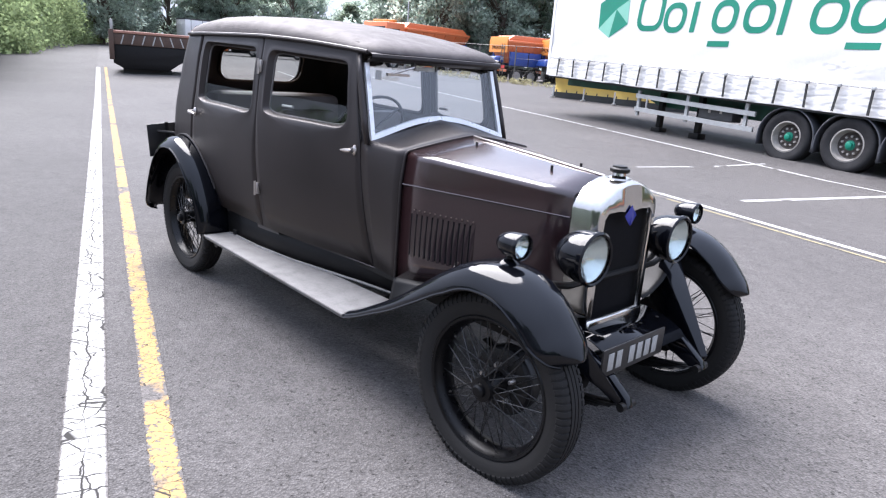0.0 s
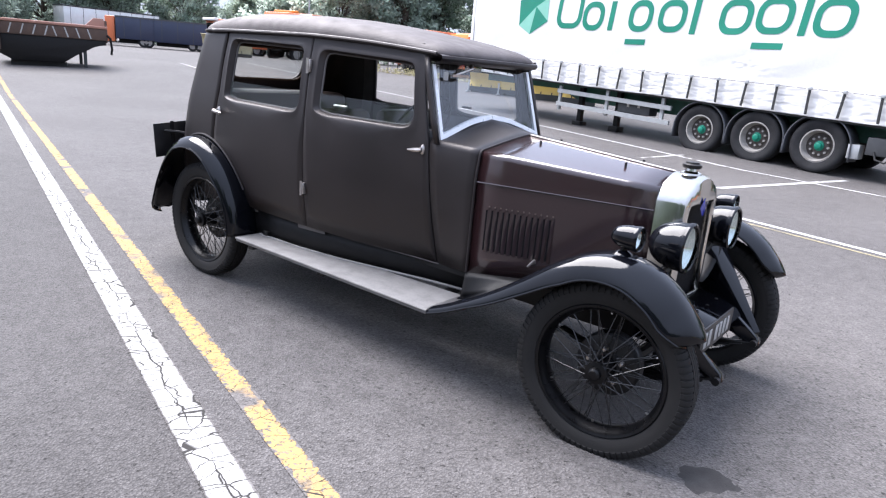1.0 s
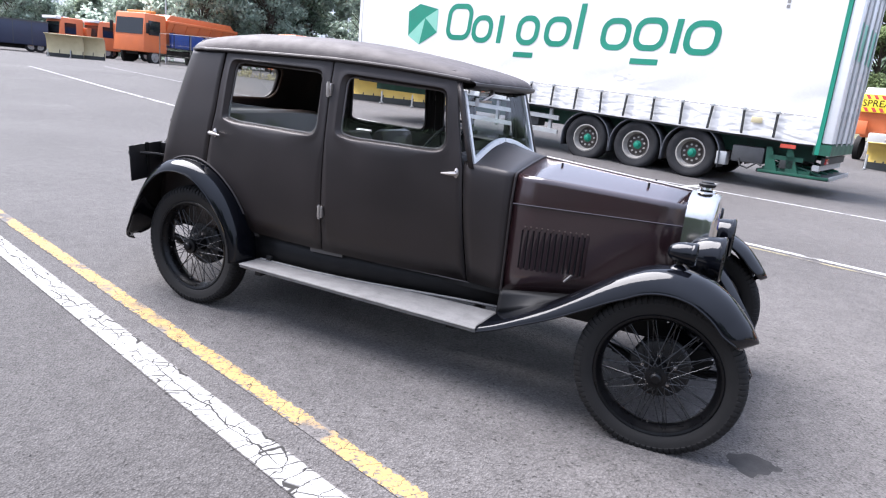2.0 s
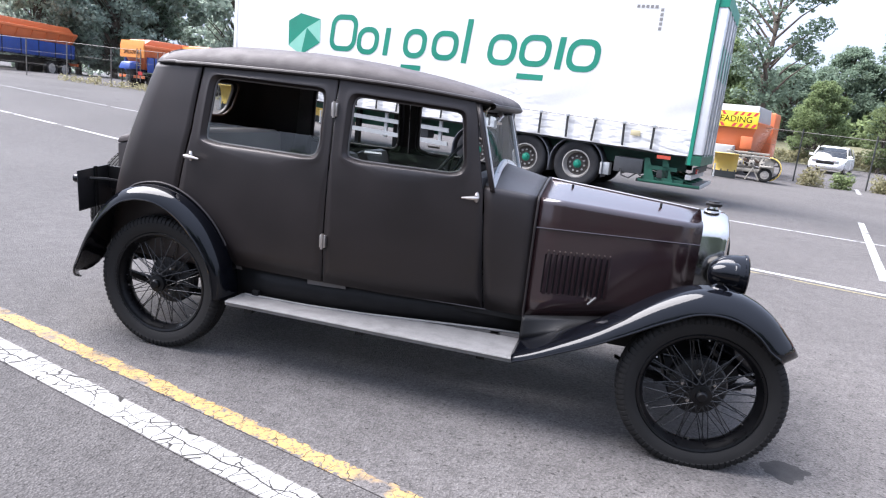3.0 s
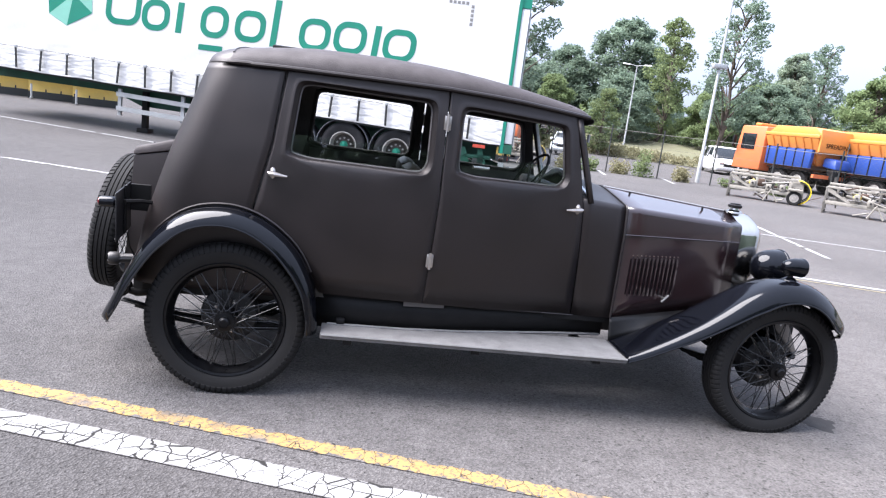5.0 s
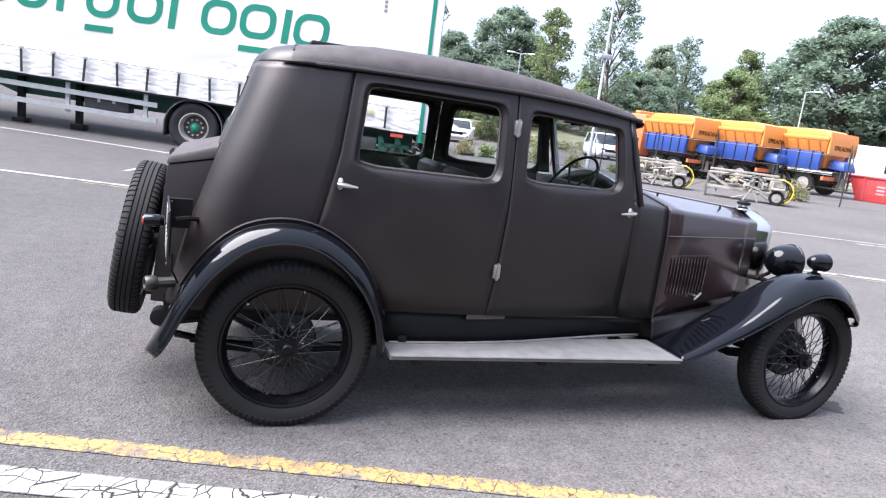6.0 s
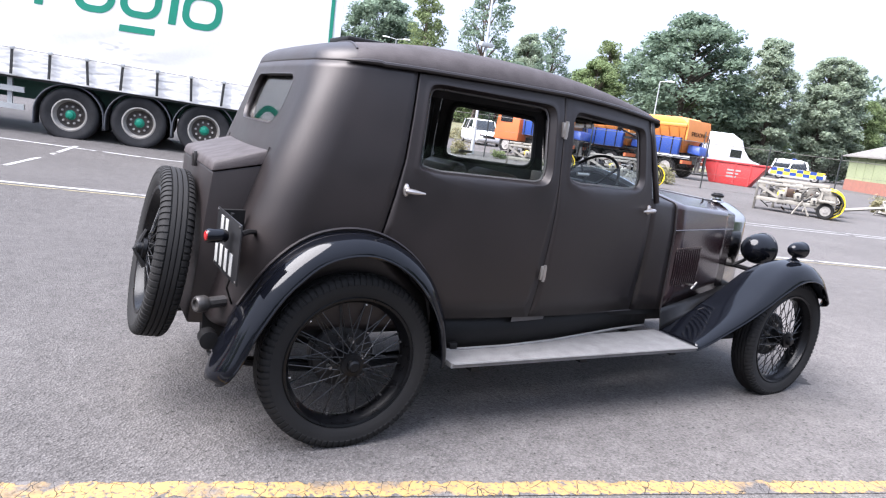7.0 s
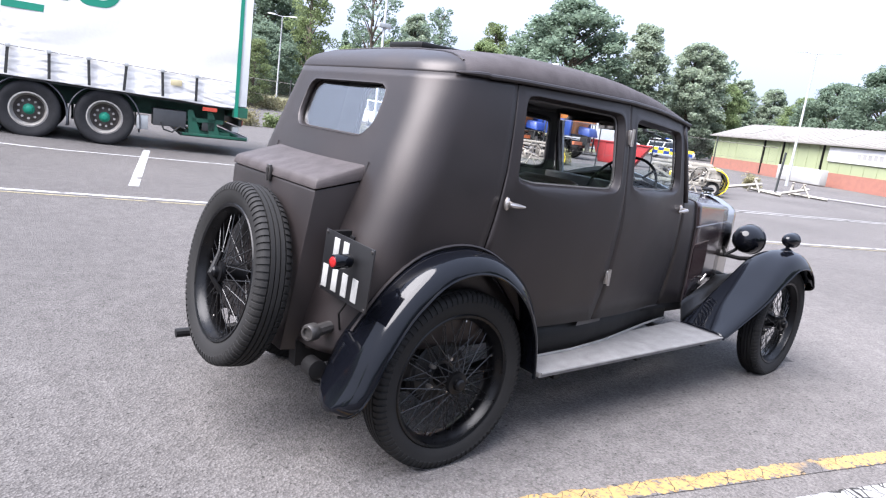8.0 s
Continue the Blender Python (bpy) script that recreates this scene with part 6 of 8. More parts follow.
def lorry_wheel(parent, at):
    w = part("wheel", T_TYRE, None, parent, "large lorry wheel with green hub", at)
    part("rim", T_RIM, None, w); part("dish", T_DISH, None, w, "brown dusty wheel dish"); part("hub", T_HUB, None, w, "green hub")
    for k in range(10):
        part("wheel_nut", T_NUT, None, w, at=pose(0, 0, 0, 0, 36 * k))
    return w
for u in (2.32, 3.53, 4.75):
    for v in (-0.22, -2.28):
        lorry_wheel(TRAILER, pose(u, v, 0.515 + 0.004 * u, 0, 20 * u, 0 if v > -1 else 180))
        bm = bmesh.new()
        a = [math.radians(d) for d in range(-100, 101, 10)]
        zc = 0.515
        grid(bm, [[(u + 0.61 * math.sin(t), v + dv, zc + 0.60 * math.cos(t) - (0.1 if abs(math.degrees(t)) > 85 else 0)) for t in a] for dv in (-0.2, 0.17, 0.20)])
        md = solid(part("mudguard", bm, MUDGUARD, TRAILER, "dark grey mudguard"), 0.02)
# legs and side guards
for u in (7.25, 8.42):
    bm = bmesh.new(); box(bm, u - 0.06, u + 0.06, -0.62, -0.50, 0.30, 1.15); box(bm, u - 0.14, u + 0.14, -0.70, -0.42, g(-4, 12.5) - 0.02, 0.30, bevel=0.02)
    part("landing_leg", bm, CHASSIS, TRAILER, "folding steel landing leg")
for z in (0.66, 0.98):
    bm = bmesh.new(); hexa(bm, [(5.5, -0.10, z - 0.13), (8.85, -0.10, z), (8.85, -0.05, z), (5.5, -0.05, z - 0.13)], [(5.5, -0.10, z - 0.03), (8.85, -0.10, z + 0.10), (8.85, -0.05, z + 0.10), (5.5, -0.05, z - 0.03)])
    part("side_guard_rail", bm, GALV, TRAILER, "pale aluminium side guard rail")
for u in (5.75, 7.3, 8.8):
    part("guard_post", boxm(u - 0.04, u + 0.04, -0.16, -0.10, 0.55, 1.15), GALV, TRAILER)
bm = bmesh.new(); box(bm, 6.1, 7.0, -0.50, -0.16, 0.66, 0.98, bevel=0.03); part("storage_box", bm, GREY_BOX, TRAILER, "dark plastic storage box")
for u in (6.4, 6.7):
    part("box_latch", boxm(u - 0.03, u + 0.03, -0.165, -0.15, 0.82, 0.90), DULL, TRAILER)

# ---- trees, hedge and weeds ----
def leaf_cloud(centres, radii, count, size, rnd, squash=1.0):
    """Small bent leaf sprays scattered about clump centres: arrays for one mesh."""
    rs = np.random.RandomState(rnd)
    c = np.repeat(np.asarray(centres, float), count, axis=0)
    rad = np.repeat(np.asarray(radii, float), count)
    d = rs.normal(size=c.shape); d /= np.linalg.norm(d, axis=1)[:, None]
    p = c + d * (rad * rs.uniform(0.35, 1.0, len(c)) ** 0.6)[:, None] * np.array([1, 1, squash])
    a = rs.normal(size=c.shape); a /= np.linalg.norm(a, axis=1)[:, None]
    b = np.cross(a, rs.normal(size=c.shape)); b /= np.linalg.norm(b, axis=1)[:, None]
    s = (size * rs.uniform(0.6, 1.35, len(c)))[:, None]
    v = np.stack([p - a * s, p + b * s * 0.55 , p + a * s, p - b * s * 0.55], axis=1).reshape(-1, 3)
    f = np.arange(len(v)).reshape(-1, 4)
    return v, f

def cloud_mesh(name, v, f, mat):
    me = bpy.data.meshes.new(name)
    me.from_pydata(v.tolist(), [], f.tolist())
    me.materials.append(mat)
    return me

def make_tree(label, mat, seed, width, bottom, clumps, clump_r, leaves, size, top=1.0, shape="round", trunk_r=0.16):
    """A tree 10 m high: tapered trunk, limbs, and a crown of leaf sprays in clumps."""
    rnd = random.Random(seed)
    t = thing("tree", label, "tree", group="woodland trees")
    bm = bmesh.new()
    lean = rnd.uniform(-0.3, 0.3)
    spine = [(lean * (z / 10) ** 2 + 0.12 * math.sin(z * 0.9 + seed), 0.12 * math.cos(z * 0.7 + seed), z) for z in (-0.3, 0.5, 2, 4, 6, 8, 9.4)]
    tube(bm, spine, [trunk_r * k for k in (1.5, 1.15, 0.95, 0.75, 0.5, 0.28, 0.08)], 8)
    cs, rr = [], []
    for k in range(clumps):
        h = bottom + (10 * top - bottom) * ((k + rnd.random()) / clumps)
        u = (h - bottom) / (10 - bottom)
        env = {"round": math.sin(math.pi * min(0.97, 0.12 + 0.86 * u)) ** 0.65, "tall": (0.45 + 0.55 * math.sin(math.pi * u)) * (1 - 0.35 * u), "cone": 1.02 - u}[shape]
        a = rnd.uniform(0, 2 * math.pi); q = width * env * rnd.uniform(0.25, 1.0) ** 0.6
        c = (lean * (h / 10) ** 2 + q * math.cos(a), q * math.sin(a), h)
        cs.append(c); rr.append(clump_r * rnd.uniform(0.65, 1.3) * (0.6 + 0.4 * env))
        if k % 2 == 0:
            z0 = max(1.0, h - 0.9 * q - 0.4)
            s = (lean * (z0 / 10) ** 2, 0.0, z0)
            m_ = tuple((s[i] + c[i]) / 2 + (0.15 if i == 2 else 0) for i in range(3))
            tube(bm, [s, m_, c], [0.055, 0.035, 0.012], 5)
    part("trunk", bm, BARK, t, "brown trunk and limbs")
    v, f = leaf_cloud(cs, rr, leaves, size, seed + 7, 0.8)
    if shape != "tall" or leaves > 115:      # larger sprays deep in the clumps close the crown
        v2, f2 = leaf_cloud(cs, [q * 0.62 for q in rr], leaves // 4, size * 1.9, seed + 19, 0.8)
        v, f = np.concatenate([v, v2]), np.concatenate([f, f2 + len(v)])
    part("crown", cloud_mesh("crown", v, f, mat), None, t, "crown of small leaves")
    return t
TREES = {
    "broad": make_tree("broad dark green broadleaf tree at the yard's edge", LEAF_A, 11, 3.3, 0.8, 165, 0.80, 125, 0.108, shape="round"),
    "broad2": make_tree("broad mid-green tree with dense leaves", LEAF_B, 12, 3.0, 0.8, 150, 0.76, 125, 0.108, shape="round"),
    "light": make_tree("yellow-green tree with loose branches", LEAF_D, 13, 2.2, 1.0, 95, 0.60, 110, 0.098, shape="tall"),
    "sparse": make_tree("tall thin tree with open dark foliage", LEAF_A, 14, 2.1, 2.6, 64, 0.56, 90, 0.090, shape="tall", trunk_r=0.13),
    "poplar": make_tree("grey-green poplar tree with upright crown", LEAF_C, 15, 2.0, 1.0, 110, 0.62, 120, 0.108, shape="tall"),
    # far-wood tree whose leaf colour carries the haze
    "grey": make_tree("broad tree in the far wood, leaves coloured paler and bluer for haze", LEAF_HAZED, 17, 3.2, 0.8, 140, 0.82, 115, 0.115, shape="round"),
    "cone": make_tree("dark pointed conifer tree", LEAF_A, 16, 2.0, 0.6, 110, 0.5, 50, 0.10, shape="cone"),
}
first = set()
def plant(kind, x, y, top, turn=0.0, wide=1.0):
    s = (top - g(x, y)) / 10
    m = pose(x, y, g(x, y) - 0.05, 0, 0, turn) @ Matrix.Diagonal((s * wide, s * wide, s, 1))
    if kind in first:
        copy_thing(TREES[kind], Matrix.Identity(4)).matrix_basis = m
    else:
        first.add(kind); TREES[kind].matrix_basis = m
for row in (
    ("sparse", 10.9, 45.4, 15.0, 10, 1.2), ("broad", 26.7, 63.7, 13.4, 40, 1.15), ("light", 28.3, 56.5, 12.8, 80), ("sparse", 27.5, 44.5, 12.6, 120, 1.15), ("poplar", 48.2, 67.0, 11.9, 20),
    ("poplar", 45.0, 63.0, 12.6, 70), ("broad2", 15.5, 49.5, 6.0, 30, 1.1), ("light", 18.5, 45.5, 5.2, 200, 1.4), ("broad2", 38.3, 57.0, 8.4, 160, 1.2), ("cone", 33.3, 58.4, 8.6, 0, 1.1), ("broad", 21.5, 66.0, 10.5, 290, 1.1),
    ("broad", 50.9, 44.2, 14.2, 90, 1.5), ("poplar", 57.4, 39.4, 13.0, 140, 1.25), ("poplar", 62.5, 37.2, 12.2, 60, 1.2), ("sparse", 44.1, 57.1, 12.8, 250, 1.1), ("light", 46.9, 51.0, 11.6, 310, 1.1), ("broad2", 68.8, 36.4, 8.8, 15),
    ("poplar", 82.4, 42.2, 11.0, 33, 1.3), ("poplar", 84.2, 38.5, 10.2, 75, 1.3), ("poplar", 64.5, 36.7, 12.0, 210, 1.2), ("broad", 72.9, 26.9, 9.8, 180, 1.2), ("broad", 69.3, 21.3, 11.0, 222, 1.2), ("poplar", 85.7, 35.3, 9.4, 111, 1.3), ("broad2", 72.0, 14.0, 11.0, 10, 1.2), ("broad2", 76.0, 31.0, 8.5, 51, 1.2),
    ("broad2", 42.0, 47.0, 8.8, 77, 1.25), ("broad", 36.0, 52.0, 7.8, 190, 1.3), ("broad2", 31.0, 53.0, 6.8, 260, 1.3), ("broad", 23.5, 55.0, 7.4, 330, 1.3), ("broad2", 55.0, 46.0, 9.0, 140, 1.3), ("broad2", 8.5, 58.0, 11.0, 0, 1.2), ("broad", 4.0, 60.0, 12.0, 100, 1.2), ("broad", 15.5, 60.0, 8.0, 100, 1.3), ("broad2", 60.0, 43.0, 8.0, 44, 1.3),
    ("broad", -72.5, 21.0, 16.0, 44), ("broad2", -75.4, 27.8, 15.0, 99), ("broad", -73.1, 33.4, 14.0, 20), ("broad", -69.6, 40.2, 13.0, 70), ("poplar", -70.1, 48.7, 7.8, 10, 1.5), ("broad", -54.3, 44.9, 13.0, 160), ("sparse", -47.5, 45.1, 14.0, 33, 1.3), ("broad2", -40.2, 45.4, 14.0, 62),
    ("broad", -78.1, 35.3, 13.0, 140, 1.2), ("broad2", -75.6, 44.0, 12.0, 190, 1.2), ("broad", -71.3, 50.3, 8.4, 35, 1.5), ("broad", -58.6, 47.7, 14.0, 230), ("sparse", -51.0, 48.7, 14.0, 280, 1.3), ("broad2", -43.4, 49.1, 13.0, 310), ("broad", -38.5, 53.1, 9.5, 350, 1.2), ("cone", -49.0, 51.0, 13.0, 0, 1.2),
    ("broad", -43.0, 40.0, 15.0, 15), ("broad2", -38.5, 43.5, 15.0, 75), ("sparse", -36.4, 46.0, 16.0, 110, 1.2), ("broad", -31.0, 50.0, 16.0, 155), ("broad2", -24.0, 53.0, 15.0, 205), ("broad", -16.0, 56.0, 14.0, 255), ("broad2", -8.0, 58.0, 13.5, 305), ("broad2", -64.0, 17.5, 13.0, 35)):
    # broad trees left of x = 6 take the haze-paled leaves
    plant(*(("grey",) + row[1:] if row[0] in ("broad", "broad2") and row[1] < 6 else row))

def scrub(name, line, height, depth, n_, size, mat, label, seed, count=36):
    """A band of tangled bushes along a line."""
    rnd = random.Random(seed)
    cs, rr = [], []
    for k in range(n_):
        t = rnd.random() * (len(line) - 1); i = int(t); w = t - i
        x = line[i][0] + (line[i + 1][0] - line[i][0]) * w + rnd.uniform(-depth, depth); y = line[i][1] + (line[i + 1][1] - line[i][1]) * w + rnd.uniform(-depth, depth)
        h = height * (0.6 + 0.5 * noise.noise(Vector((x * 0.15, y * 0.15, seed))) + 0.2 * rnd.random())
        z = g(x, y) + rnd.random() * max(h, 0.2)
        cs.append((x, y, z)); rr.append(0.28 * height ** 0.6 * rnd.uniform(0.7, 1.2))
    v, f = leaf_cloud(cs, rr, count, size, seed + 3)
    return tagged(new(name, cloud_mesh(name, v, f, mat)), label, "undergrowth", kind="stuff")
# same leaf colour, with the haze painted in
scrub("woodland_edge", [(-84, 24), (-72, 44), (-58, 52), (-40, 55), (-20, 60), (5, 64)], 6.0, 3.0, 380, 0.30, LEAF_HAZED, "undergrowth below the far wood in haze-paled leaf colour", 25)
scrub("woodland_edge", [(5, 64), (25, 66), (42, 60), (58, 46), (72, 34), (88, 30)], 6.0, 3.0, 330, 0.30, LEAF_A, "dark undergrowth below the woodland trees", 5)
scrub("woodland_edge", [(14, 64), (27, 61), (39, 56), (51, 48), (61, 40)], 5.2, 2.4, 460, 0.26, LEAF_B, "mid-green bushes along the wood", 6)
scrub("tall_grass", [(13, 49.5), (22, 46), (31, 40.5), (38, 34.5)], 1.15, 1.6, 760, 0.10, DRY, "pale uncut grass on the bank behind the fence", 16, 34)
scrub("woodland_back", [(4, 68), (20, 72), (40, 68), (56, 58), (70, 48), (88, 42)], 10.5, 3.0, 760, 0.34, LEAF_A, "dense dark wood behind the nearer trees", 15)
scrub("hedge", [(-17, -1.2), (-22, 0.3), (-37, 5.0), (-52, 10.4), (-64, 15.2), (-82, 22.0)], 5.8, 1.1, 900, 0.105, LEAF_B, "tall dense green hedge beside the road", 7, 100)
# unseen hedge, added; kept low so the car's side still reflects sky
scrub("boundary_hedge", [(-44, -30), (-30, -26), (-16, -24), (-4, -22)], 3.2, 1.2, 420, 0.22, LEAF_A, "unseen low hedge added on the near side, low enough to let sky reflect in the car", 19, 40)
# unseen tree belt, added to block low sky and darken the car's reflections
scrub("boundary_trees", [(-4, -21), (10, -19), (24, -19), (38, -22)], 8.0, 1.6, 620, 0.30, LEAF_A, "unseen tall dense tree belt added on the near side to darken reflections in the car", 9, 40)
scrub("weeds", [(-25, 24.2), (-17, 24.0), (-8, 26.5)], 0.42, 0.45, 150, 0.04, DRY, "dry weeds along the fence foot", 8, 34)
for k, (x, y, h) in enumerate(((9.1, 23.3, 1.1), (10.2, 23.5, 0.6), (11.6, 23.6, 0.7), (12.5, 23.2, 1.3), (13.9, 22.7, 0.8), (15.9, 22.3, 0.5), (20.2, 16.6, 1.5), (17.0, 20.6, 0.7), (26.2, 11.2, 1.0))):
    scrub("weed_clump", [(x - 0.2, y), (x + 0.2, y)], h * 0.8, 0.18, 26, 0.045, LEAF_D if k % 2 else DRY, "tall green weeds by the fence", 30 + k, 50)

def sheet(name, a0, a1, r0, r1, mat, label, lift=0.03, bank=0.0):
    bm = bmesh.new()
    rows = []
    for i in range(13):
        r = r0 + (r1 - r0) * i / 12
        rows.append([(1 + r * math.cos(radians(a)), r * math.sin(radians(a)), g(1 + r * math.cos(radians(a)), r * math.sin(radians(a))) + lift + bank * min(1.0, (r - r0) / 12)) for a in np.linspace(a0, a1, 40)])
    grid(bm, rows)
    return tagged(part(name, bm, mat, label=label), kind="structure", category="verge")
sheet("grass_verge", 36, 84, 49, 95, GRASS, "rough dry grass beyond the road", bank=1.5)
sheet("grass_verge", 84, 118, 44, 95, GRASS, "rough dry grass below the wood")

# ---- fence ----
FENCE = thing("wire_fence", "tall chain-link fence with steel posts along the yard", "fence")
def fence_run(pts, h=1.9, step=2.7, mat=DARK_STEEL):
    for (x0, y0), (x1, y1) in zip(pts, pts[1:]):
        L = math.hypot(x1 - x0, y1 - y0); n_ = max(1, round(L / step))
        for i in range(n_):
            t = i / n_; x, y = x0 + (x1 - x0) * t, y0 + (y1 - y0) * t; z = g(x, y)
            bm_ = bmesh.new(); tube(bm_, [(x, y, z - 0.1), (x, y, z + h + 0.12)], 0.028, 6)
            part("fence_post", bm_, mat, FENCE)
        bm_ = bmesh.new()
        m_ = 40
        P = lambda t, k: (x0 + (x1 - x0) * t, y0 + (y1 - y0) * t, g(x0 + (x1 - x0) * t, y0 + (y1 - y0) * t) + k)
        for k in (0.05, 0.65, 1.25, 1.85):
            tube(bm_, [P(0, k), P(0.5, k - 0.02), P(1, k)], 0.011 if k > 1.8 else 0.004, 4)
        # woven diamonds
        n2 = int(L / 0.16)
        for j in range(-12, n2):
            a, b = j * 0.16 / L, (j * 0.16 + 1.85) / L
            for s in (0, 1):
                ta, tb = max(0, a), min(1, b)
                if tb <= ta:
                    continue
                za, zb = 1.85 * (ta - a) / (b - a), 1.85 * (tb - a) / (b - a)
                if s:
                    za, zb = 1.85 - za, 1.85 - zb
                tube(bm_, [P(ta, za), P(tb, zb)], 0.0013, 3, cap=False)
        part("chain_link_mesh", bm_, WORN_STEEL, FENCE, "grey woven wire mesh")
fence_run([(2.0, 27.5), (11.2, 24.2), (15.2, 22.6), (19.6, 17.2), (23.2, 14.2), (27.5, 11.0)])
fence_run([(-30.0, 24.6), (-25.0, 24.6), (-19.4, 24.2), (-8.0, 27.0)], 1.7, 2.7, WORN_STEEL)

# ---- lamp posts ----
def lamp_post(x, y, h, heads, label, arm=0.9, turn=0.0, cabinet=False):
    t = thing("lamp_post", label, "lamp post", pose(x, y, g(x, y), 0, 0, turn))
    bm_ = bmesh.new(); tube(bm_, [(0, 0, -0.1), (0, 0, 1.2), (0, 0, 1.25), (0, 0, h)], [0.095, 0.09, 0.065, 0.045], 10); part("column", bm_, GALV, t)
    for s in heads:
        bm_ = bmesh.new(); tube(bm_, [(0, 0, h - 0.02), (s * arm * 0.5, 0, h + 0.05), (s * arm * 0.7, 0, h + 0.06)], 0.03, 6); part("arm", bm_, GALV, t)
        bm_ = bmesh.new(); hexa(bm_, [(s * arm * 0.6, -0.09, h + 0.02), (s * arm * 1.25, -0.11, h + 0.05), (s * arm * 1.25, 0.11, h + 0.05), (s * arm * 0.6, 0.09, h + 0.02)], [(s * arm * 0.6, -0.06, h + 0.12), (s * arm * 1.2, -0.07, h + 0.13), (s * arm * 1.2, 0.07, h + 0.13), (s * arm * 0.6, 0.06, h + 0.12)], 0.02)
        part("lantern", bm_, WHITE, t, "pale lantern head")
    if cabinet:
        part("camera_box", boxm(-0.3, 0.3, -0.12, 0.12, h * 0.42, h * 0.42 + 0.2, bevel=0.02), GALV, t)
    return t
lamp_post(15.15, 23.6, 11.5, (1, -1), "tall grey steel lamp post by the fence", cabinet=True)
lamp_post(21.3, 47.5, 7.1, (1, -1), "grey lamp post with two lanterns", turn=-20)
lamp_post(40.7, 37.7, 6.6, (1,), "grey lamp post beside the wood", turn=-50)
lamp_post(35.1, 13.6, 6.9, (1, -1), "slim lamp post with two lanterns by the shed", turn=-70)
lamp_post(-42.5, 35.8, 11.0, (1,), "tall lamp post among the trees")

# ---- vehicles ----
bm = bmesh.new(); revolve(bm, [(0.0, -0.1), (0.30, -0.1), (0.44, -0.14), (0.49, -0.12), (0.50, 0.0), (0.49, 0.12), (0.44, 0.14), (0.30, 0.1), (0.0, 0.1)], 24)
SMALL_TYRE = mesh_of("wheel", bm, RUBBER)
bm = bmesh.new(); revolve(bm, [(0.0, 0.16), (0.1, 0.16), (0.12, 0.12), (0.25, 0.105), (0.28, 0.125), (0.30, 0.11)], 20)
SMALL_RIM = mesh_of("rim", bm, RIM_GREY)
def road_wheel(parent, x, y, r, turn=0):
    w = part("wheel", SMALL_TYRE, None, parent, at=pose(x, y, r, 0, 0, turn) @ Matrix.Diagonal((r / 0.5, r / 0.5 * 0.8, r / 0.5, 1)))
    part("rim", SMALL_RIM, None, w, "grey wheel rim")
    return w
def lettering(body, text, size, at, mat, parent, name="lettering"):
    cu = bpy.data.curves.new(name, "FONT")
    cu.body, cu.size, cu.extrude, cu.align_x, cu.align_y = text, size, 0.004, "CENTER", "CENTER"
    cu.materials.append(mat)
    ob = new(name, cu); ob.parent = parent; ob.matrix_basis = at
    return ob

